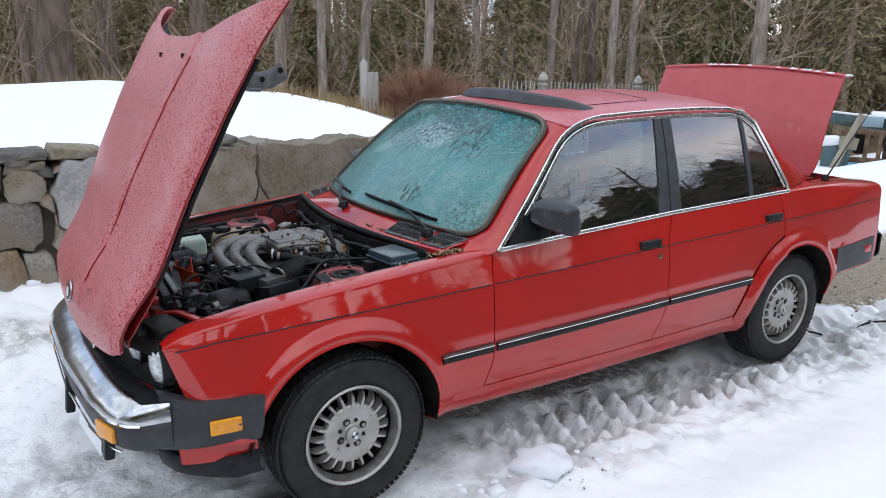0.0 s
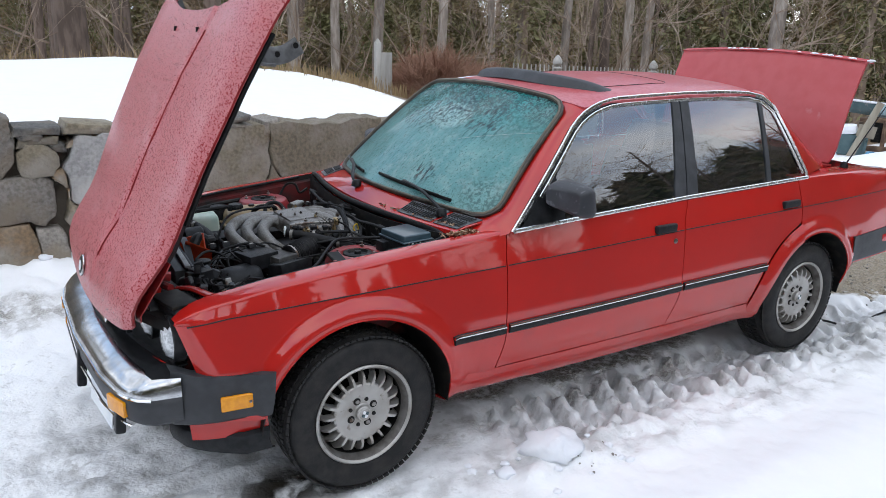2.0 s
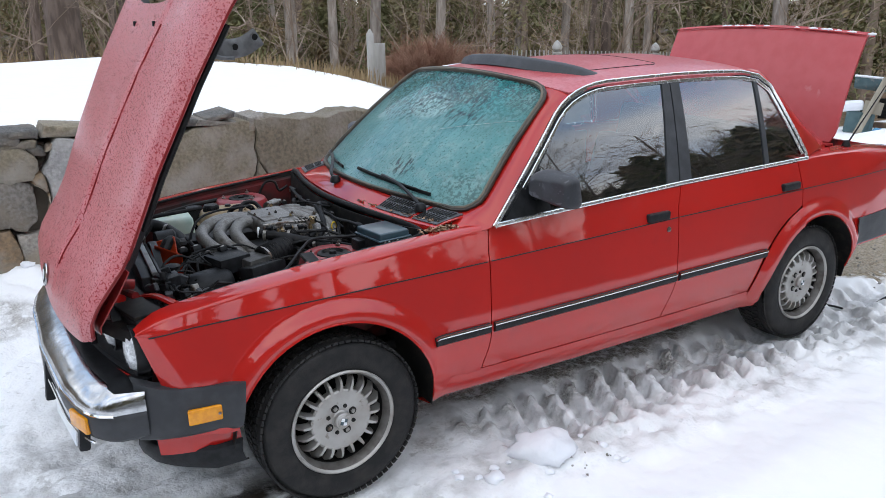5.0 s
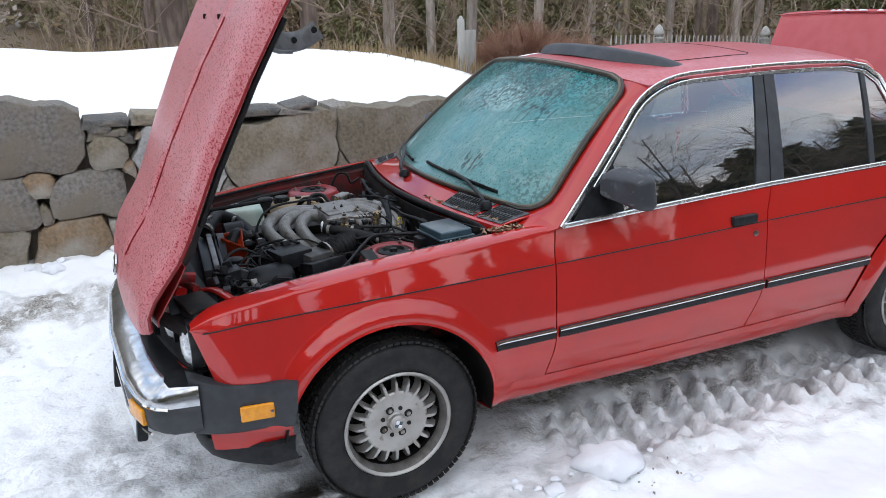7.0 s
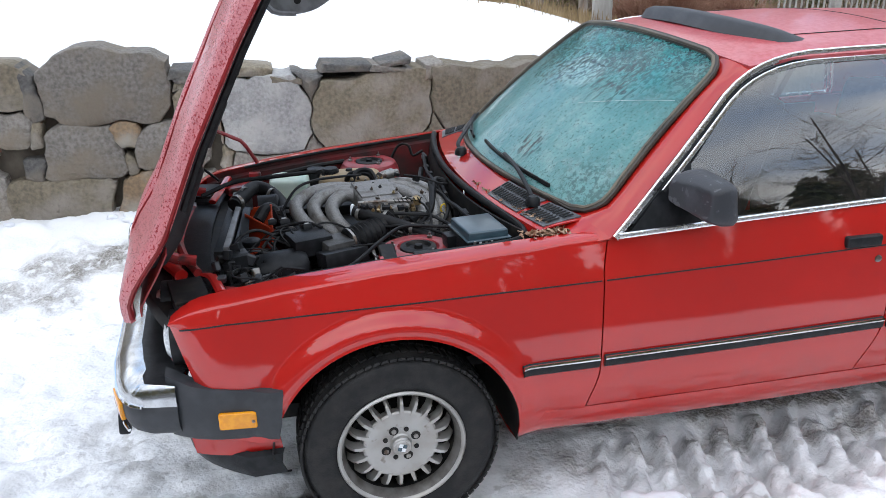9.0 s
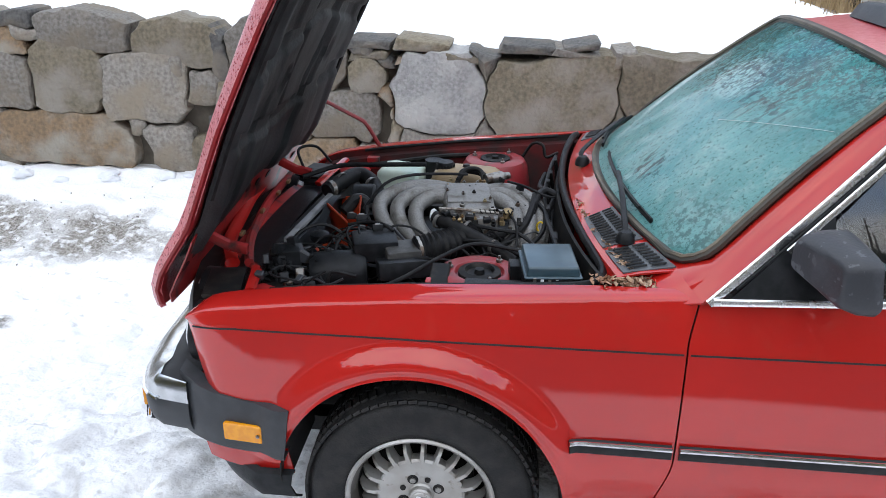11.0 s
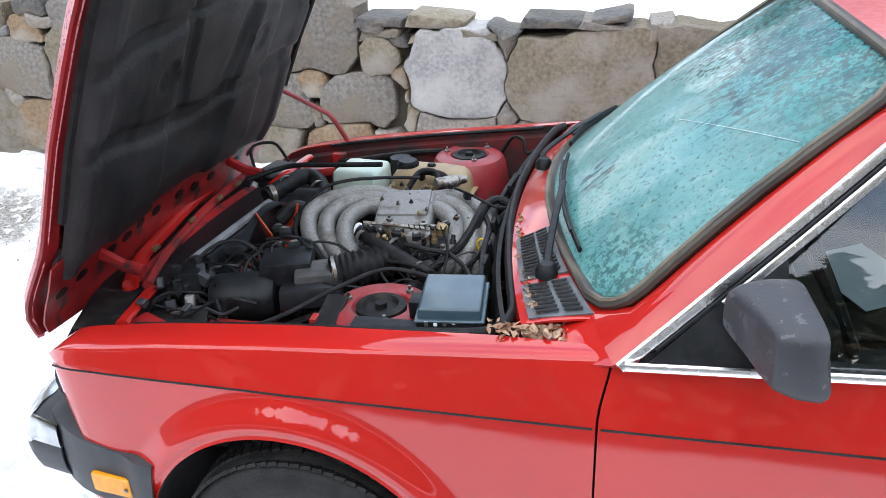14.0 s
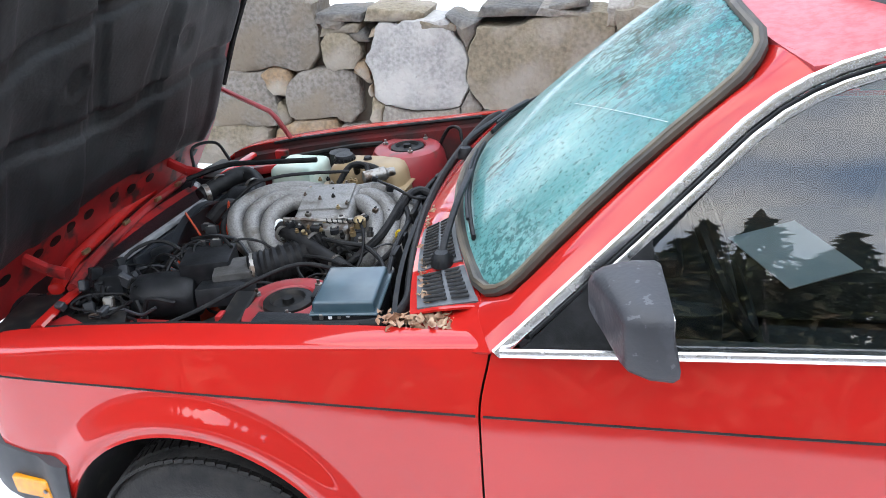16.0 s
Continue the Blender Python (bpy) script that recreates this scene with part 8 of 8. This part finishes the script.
def woods():
    rng = random.Random(8)
    # trunks that can be told apart: bearing seen from the drive, distance, radius, pale
    told = [(82.5, 17, 0.34, 0), (79.6, 22, 0.12, 0), (73.6, 17, 0.20, 0), (68.5, 20, 0.16, 1), (65.4, 21, 0.13, 1), (62.6, 18, 0.13, 1), (58.2, 20, 0.13, 1), (54.4, 24, 0.12, 1), (52.6, 22, 0.16, 1), (49.4, 22, 0.13, 1), (45.2, 22, 0.13, 1), (43.8, 24, 0.13, 1), (39.0, 26, 0.14, 0), (35.6, 20, 0.18, 1), (26.5, 21, 0.15, 0), (88.0, 26, 0.16, 0)]
    for k, (b, d, r, pale) in enumerate(told):
        make_tree(*polar(b, d), r, rng.uniform(11, 15), rng, bool(pale), 10, 1.2, 0.03, fork=(k == 13))
    for k in range(36):
        b, d = rng.uniform(20, 118), rng.uniform(22, 44)
        make_tree(*polar(b, d), rng.uniform(0.07, 0.17), rng.uniform(9, 15), rng, rng.random() < 0.35, 7, 1.0, 0.07, rust=(k in (3, 9, 14, 22)))
    # an open stand on the other side of the drive
    for k in range(34):
        b, d = rng.uniform(303, 352), rng.uniform(20, 28)
        make_tree(*polar(b, d), rng.uniform(0.07, 0.11), rng.uniform(7.5, 11), rng, False, 40, 1.2, 0.06)


woods()


def conifers():
    """The dark evergreen mass behind the bare trunks."""
    rng = random.Random(3)
    needles, wood = Soup(), Soup()

    def one(x, y, h, w, n, size=(0.12, 0.30), fat=0.5):
        z = ground_at(x, y)
        wood.bar((x, y, z), (x, y, z + h), 0.14, 0.03, 5)
        for k in range(n):
            t = rng.random() ** 0.8
            hh = z + h * (0.06 + 0.94 * t)
            rad = w * (1 - t) ** 0.7 * (0.35 + 0.65 * rng.random())
            a = rng.uniform(0, 6.28)
            c = Vector((x + rad * math.cos(a), y + rad * math.sin(a), hh - 0.25 * rad))
            e = Euler((rng.uniform(-0.9, 0.9), rng.gauss(0.25, 0.4), a + rng.gauss(0, 0.9))).to_matrix()
            s = rng.uniform(*size)
            b = len(needles.v)
            for p in ((-0.6, 0, 0.06), (0.05, -0.36 * fat, 0), (0.8, 0, -0.14), (0.05, 0.36 * fat, 0)):
                needles.v.append(c + e @ (Vector(p) * s))
            needles.f.append((b, b + 1, b + 2, b + 3))

    for k in range(78):
        b, d = rng.uniform(16, 112), rng.uniform(27, 52)
        if b > 74 and rng.random() < 0.35:
            continue
        one(*polar(b, d), rng.uniform(8, 14), rng.uniform(1.7, 2.8), 6500, (0.08, 0.19))
    for k in range(70):
        b, d = rng.uniform(10, 112), rng.uniform(54, 75)
        if b < 60 or rng.random() < 0.85:
            one(*polar(b, d), rng.uniform(11, 18), rng.uniform(2.6, 3.8), 900, (0.5, 1.1), 0.8)
    for k in range(46):
        b, d = rng.uniform(16, 80), rng.uniform(20, 30)
        one(*polar(b, d), rng.uniform(1.8, 5.0), rng.uniform(0.8, 1.5), 2200, (0.08, 0.20))
    for k in range(150):
        one(*polar(rng.uniform(165, 380), rng.uniform(21, 25)), rng.uniform(2.4, 3.8), rng.uniform(2.2, 3.0), 90, (0.7, 1.2), 1.0)
    for k in range(250):
        b, d = rng.uniform(160, 386), rng.uniform(25, 36)
        one(*polar(b, d), rng.uniform(9.0, 12.0) if b < 296 else rng.uniform(8.0, 11.0), rng.uniform(2.2, 3.2), 520, (0.45, 0.95), 0.8)
    a = needles.link("evergreen_woods", M_NEEDLE)
    tagged(a, "dark evergreen woods behind the bare trees", "woods", kind="stuff")
    b = wood.link("evergreen_stems", M_TWIG)
    tagged(b, "thin dark stems of the evergreen woods", "woods", kind="stuff")


conifers()


def thicket():
    """Bare undergrowth between the trunks, dry grass at the lawn's edge."""
    rng = random.Random(14)
    soup = Soup()
    for k in range(460):
        b, d = rng.uniform(18, 116), rng.uniform(15, 40)
        x, y = polar(b, d)
        if crest(x, y) < 1.5:
            continue
        z = ground_at(x, y)
        limb(soup, (x, y, z), Vector((rng.uniform(-0.5, 0.5), rng.uniform(-0.5, 0.5), 1)).normalized(), rng.uniform(1.2, 4.2), rng.uniform(0.008, 0.026), 2 if k % 3 else 1, rng, 0.02)
    tagged(soup.link("thicket", M_TWIG), "tangle of bare grey undergrowth in the woods", "undergrowth", kind="stuff")
    grass = Soup()
    edge = [(-4.5, 10.3), (-1.7, 9.5), (0.8, 8.75), (1.7, 8.05), (2.25, 7.1), (2.62, 5.9), (2.70, 4.2)]
    for k in range(3600):
        t = rng.random() * (len(edge) - 1)
        i = int(t)
        x, y = lerp(edge[i][0], edge[i + 1][0], t - i), lerp(edge[i][1], edge[i + 1][1], t - i)
        d = rng.uniform(0.05, 2.2)
        x, y = x + d * 0.7 + rng.gauss(0, 0.12), y + d * 0.7 + rng.gauss(0, 0.12)
        z = ground_at(x, y)
        h = rng.uniform(0.04, 0.17)
        lean_x, lean_y = rng.uniform(-0.2, 0.2), rng.uniform(-0.2, 0.2)
        grass.bar((x, y, z - 0.02), (x + lean_x * h, y + lean_y * h, z + h), 0.006, 0.002, 3)
    tagged(grass.link("dry_grass", M_STRAW), "strip of dry straw-coloured grass beyond the snow", "grass", kind="stuff")


thicket()


def shrub(x, y, w, h, n, seed):
    rng = random.Random(seed)
    z = ground_at(x, y)
    th = thing("shrub", "dense leafless red-brown shrub beyond the lawn", "shrub", (x, y, z))
    soup = Soup()
    for k in range(n):
        a = rng.uniform(0, 6.28)
        s = rng.random() ** 0.5
        d = Vector((math.cos(a) * s * w, math.sin(a) * s * w, h * (1.0 - 0.45 * s * s))).normalized()
        limb(soup, (rng.gauss(0, 0.12 * w), rng.gauss(0, 0.12 * w), 0), d, h * rng.uniform(0.75, 1.05), 0.010, 2, rng)
    soup.link("crown", M_BRUSH, th)
    for k in range(7):
        a = k * 0.9
        part("stem", tube([(0.05 * math.cos(a), 0.05 * math.sin(a), -0.03), (0.16 * w * math.cos(a), 0.16 * w * math.sin(a), 0.3 * h), (0.4 * w * math.cos(a), 0.4 * w * math.sin(a), 0.62 * h)], 0.013, 6, 3, taper=0.5), M_BRUSH, th)


shrub(4.36, 5.90, 0.58, 0.48, 620, 1)
shrub(4.88, 5.50, 0.64, 0.46, 560, 2)
shrub(5.35, 5.15, 0.60, 0.38, 360, 3)


def fence():
    """White picket fence with finialled posts, running away behind the shrub."""
    a, b = Vector((8.2, 9.2, 0)), Vector((14.2, 9.62, 0))
    th = thing("picket_fence", "weathered white picket fence with carved post tops", "fence", (a.x, a.y, 0))
    d = (b - a).normalized()
    n = int((b - a).length / 0.115)
    top = 0.72
    me_bm = box(0, 0, 0.45, 0.06, 0.022, 0.9, 0.002, 1)
    me = bpy.data.meshes.new("picket")
    for v in me_bm.verts:
        if v.co.z > 0.8:
            v.co.x *= 0.25
    me_bm.to_mesh(me)
    me_bm.free()
    finish(me, M_WHITEWOOD)
    ang = math.atan2(d.y, d.x)
    for k in range(n):
        p = a + d * (k * 0.115)
        ob = new("picket", me)
        ob.parent = th
        ob.matrix_local = Matrix.Translation((p.x - a.x, p.y - a.y, top - 0.78 - 0.05 * (p - a).length)) @ Matrix.Rotation(ang, 4, "Z")
    L = (b - a).length
    for z in (top - 0.22, top - 0.7):
        part("rail", box(d.x * L / 2, d.y * L / 2, z - 0.025 * L, L, 0.04, 0.07, 0.004, 1, Matrix.Rotation(ang, 4, "Z") @ Matrix.Rotation(0.05, 4, "Y")), M_WHITEWOOD, th)
    for t in (0.192, 0.68, 1.0):
        p = d * (L * t)
        drop = 0.05 * L * t
        post = part("fence_post", box(p.x, p.y, top - 0.45 - drop, 0.13, 0.13, 1.0, 0.006, 1), M_WHITEWOOD, th)
        part("finial", lathe([(0.10, 0.05), (0.10, 0.075), (0.05, 0.09), (0.05, 0.11), (0.095, 0.15), (0.10, 0.20), (0.06, 0.27), (0.02, 0.31), (0, 0.32)], 14, "z", Matrix.Translation((p.x, p.y, top - drop))), M_WHITEWOOD, post)
    x, y = 3.19, 5.20
    z = ground_at(x, y)
    old = mat("silvered_board", (0.47, 0.46, 0.43), 0.85, second=(0.30, 0.29, 0.27), scale=9, lo=0.4, hi=0.65, stretch=(1, 1, 0.2))
    gp = thing("gate_post", "weathered white wooden post and boards beside the shrub", "post", (x, y, z))
    part("post", box(0, 0, 0.11, 0.065, 0.065, 0.90, 0.008, 2), old, gp)
    part("post_cap", box(0, 0, 0.575, 0.06, 0.06, 0.05, 0.015, 2, taper=0.4), old, gp)
    for k in range(2):
        part("board", box(0.060 + 0.055 * k, -0.03 - 0.032 * k, 0.075, 0.072, 0.02, 0.74, 0.004, 1, Matrix.Rotation(radians(-30), 4, "Z")), old, gp)


fence()


def yard_clutter():
    """Odds and ends dumped beyond the car's tail: a small boat, a rusty frame, boards and tarpaulin."""
    rust = mat("rusty_steel", (0.10, 0.06, 0.04), 0.8, second=(0.20, 0.13, 0.08), scale=9, third=(0.03, 0.028, 0.026), third_scale=4)
    teal = mat("faded_teal_paint", (0.06, 0.115, 0.125), 0.45, second=(0.11, 0.17, 0.18), scale=4, third=(0.2, 0.21, 0.2), third_scale=9, third_lo=0.58, third_hi=0.66)
    grey = mat("greyed_wood", (0.36, 0.33, 0.26), 0.85, second=(0.25, 0.22, 0.17), scale=7, stretch=(1, 1, 0.2))
    # local frame: u runs across the line of sight, w away along it
    o, ux, wx = Vector((9.29, 2.80, 0.0)), Vector((0.493, -0.870, 0)), Vector((0.870, 0.493, 0))
    turn = Matrix.Rotation(math.atan2(ux.y, ux.x), 4, "Z")

    def at(u, w):
        p = o + ux * u + wx * w
        return (p.x, p.y, ground_at(p.x, p.y))

    def local(th, name, u, w, z, su, sw, sz, material, tilt=0.0, bev=0.01, label=""):
        m = turn @ Matrix.Rotation(radians(tilt), 4, "Y")
        q = ux * u + wx * w
        return part(name, box(q.x, q.y, z, su, sw, sz, bev, 2, m), material, th, label)

    bt = thing("boat", "small teal boat hull resting on blocks, snow along its rim", "boat", at(-0.05, 0.5))
    rows = []
    for s in np.linspace(0, 1, 15):
        wd = 0.30 * math.sin(min(1.0, s * 1.5 + 0.10) * math.pi / 2)
        row = []
        for a in np.linspace(-math.pi, 0, 11):
            q = ux * lerp(-0.22, 1.6, s) + wx * (wd * math.cos(a))
            row.append(Vector((q.x, q.y, 0.68 - 0.03 * math.sin(s * math.pi) + 0.27 * math.sin(a) * (0.6 + 0.4 * s))))
        rows.append(row)
    hull = part("hull", sheet(rows, 0.02), teal, bt)
    part("gunwale", tube([r[0] + Vector((0, 0, 0.012)) for r in rows], 0.018, 6, 1), M_SNOW, hull, "snow on the boat's rim")
    local(bt, "snow_load", 0.72, 0.0, 0.655, 0.9, 0.46, 0.10, M_SNOW, 0, 0.04, "snow lying in the boat")
    local(bt, "side_window", 0.30, -0.30, 0.60, 0.26, 0.02, 0.14, mat("pale_blue_plastic", (0.30, 0.42, 0.47), 0.4), 0, 0.006)
    for u in (0.0, 0.55, 1.2):
        local(bt, "block", u, 0.0, 0.20, 0.12, 0.40, 0.42, rust)
    cr = thing("crate", "dark teal crate with a snowy cloth over its top", "crate", at(-0.20, 0.0))
    local(cr, "crate_body", 0.06, 0.0, 0.14, 0.34, 0.30, 0.28, teal, 4)
    for u in (-0.09, 0.06, 0.20):
        local(cr, "crate_rib", u, -0.156, 0.14, 0.022, 0.012, 0.27, teal, 4, 0.003)
    local(cr, "snowy_cloth", -0.06, -0.02, 0.335, 0.30, 0.30, 0.12, M_SNOW, -6, 0.05)
    fr = thing("rusty_frame", "rusty steel trailer frame standing in the snow", "trailer", at(0.35, 0.1))
    local(fr, "lower_rail", 0.12, -0.10, 0.10, 1.15, 0.06, 0.07, rust)
    local(fr, "upper_rail", 0.12, -0.02, 0.47, 1.15, 0.06, 0.05, rust)
    for u in (-0.36, -0.14, 0.02, 0.30, 0.60):
        local(fr, "post", u, -0.06, 0.24, 0.055 if u else 0.12, 0.06, 0.44, rust)
    local(fr, "plate", -0.22, 0.02, 0.30, 0.13, 0.04, 0.26, M_DARK)
    part("wheel", lathe([(0.0, -0.05), (0.11, -0.05), (0.15, -0.035), (0.15, 0.035), (0.11, 0.05), (0, 0.05)], 20, "y", Matrix.Translation(ux * 0.20 + Vector((0, 0, 0.34))) @ turn), M_TYRE, fr)
    pl = thing("leaning_board", "pale greyed board leaning against the boat", "board", at(-0.08, -0.22))
    local(pl, "board_face", 0.06, 0.0, 0.36, 0.09, 0.025, 0.78, grey, 20, 0.006)
    local(pl, "cross_board", 0.08, 0.03, 0.34, 0.22, 0.02, 0.16, grey, 8, 0.006)
    bl = thing("blue_tarp", "crumpled bright blue tarpaulin on the snow", "tarpaulin", at(0.10, -0.30))
    rng = random.Random(2)
    rows = [[Vector((i * 0.028, j * 0.03, max(0, 0.08 - 0.012 * ((i - 3) ** 2 + (j - 2) ** 2)) + rng.uniform(0, 0.025))) for j in range(6)] for i in range(8)]
    part("tarp_sheet", sheet(rows, 0.004), mat("blue_tarpaulin", (0.05, 0.22, 0.42), 0.5, second=(0.10, 0.32, 0.5), scale=8), bl)


yard_clutter()


def extension_cord():
    x0, y0 = 2.95, -0.55
    pts = []
    for k, (x, y) in enumerate([(2.88, -0.35), (3.1, -0.62), (3.3, -0.70), (3.55, -0.74), (3.8, -0.85), (3.9, -0.98), (3.78, -1.05), (3.7, -0.95), (3.85, -0.86), (4.2, -0.92), (4.7, -1.0)]):
        pts.append((x, y, ground_height(x, y) + 0.010))
    th = thing("extension_cord", "black extension cord lying on the snow behind the wheel", "cable", pts[0])
    part("cord", tube([Vector(p) - Vector(pts[0]) for p in pts], 0.0065, 7, 8), M_RUBBER, th)
    p = Vector((3.9, -0.90, ground_height(3.9, -0.9) + 0.02)) - Vector(pts[0])
    part("plug", box(p.x, p.y, p.z, 0.08, 0.03, 0.028, 0.008, 2, Matrix.Rotation(radians(-20), 4, "Z")), M_RUBBER, th)


extension_cord()


def snow_clods():
    """Loose lumps of snow kicked up behind the front wheel and along the wall."""
    rng = random.Random(17)
    spots = [(0.745, -0.965, 0.10), (0.66, -0.90, 0.04), (0.50, -0.99, 0.035)]
    spots += [(rng.uniform(0.35, 1.0), rng.uniform(-1.2, -0.85), rng.uniform(0.008, 0.02)) for _ in range(14)]
    spots += [(rng.uniform(-3.3, 0.6), rng.gauss(2.0, 0.06), rng.uniform(0.02, 0.06)) for _ in range(22)]
    for x, y, r in spots:
        bm = bmesh.new()
        bmesh.ops.create_icosphere(bm, subdivisions=3 if r > 0.045 else 2, radius=r)
        o = rng.uniform(0, 50)
        for v in bm.verts:
            k = 1 + 0.5 * noise.noise(v.co * (1.5 / r) + Vector((o, o, o))) + 0.22 * noise.noise(v.co * (3.5 / r) + Vector((o, 0, o)))
            v.co = Vector((v.co.x * k * 1.15, v.co.y * k, v.co.z * k * 0.6))
        ob = part("snow_lump", bm, M_SNOW, None, "", 70)
        ob.location = (x, y, ground_height(x, y) + r * 0.12)
        tagged(ob, "loose rounded lump of packed snow on the ground", "snow lump", "snow lumps")


snow_clods()


def pebbles():
    rng = random.Random(31)
    soup = Soup()
    grey = mat("mixed_gravel", (0.16, 0.15, 0.135), 0.85, second=(0.3, 0.28, 0.25), scale=30)
    for k in range(700):
        if k % 60 == 0:
            x, y, s = rng.gauss(0.80, 0.06), rng.gauss(-1.12, 0.04), rng.uniform(0.003, 0.010)
        elif k % 4 == 1:
            x, y, s = rng.gauss(4.2, 0.7), rng.gauss(0.1, 0.6), rng.uniform(0.006, 0.016)
        else:
            x, y, s = rng.uniform(-6, -1.9), rng.gauss(1.45, 0.16), rng.uniform(0.003, 0.008)
        z = ground_height(x, y) + s * 0.3
        n = len(soup.v)
        e = Euler((rng.uniform(0, 6), rng.uniform(0, 6), rng.uniform(0, 6))).to_matrix()
        for p in ((1, 0, 0), (-1, 0, 0), (0, 0.8, 0), (0, -0.8, 0), (0, 0, 0.65), (0, 0, -0.65)):
            soup.v.append(Vector((x, y, z)) + e @ (Vector(p) * s))
        for f in ((0, 2, 4), (2, 1, 4), (1, 3, 4), (3, 0, 4), (2, 0, 5), (1, 2, 5), (3, 1, 5), (0, 3, 5)):
            soup.f.append(tuple(n + i for i in f))
    tagged(soup.link("gravel", grey), "scattered grey gravel showing through the snow", "gravel", kind="stuff")


pebbles()
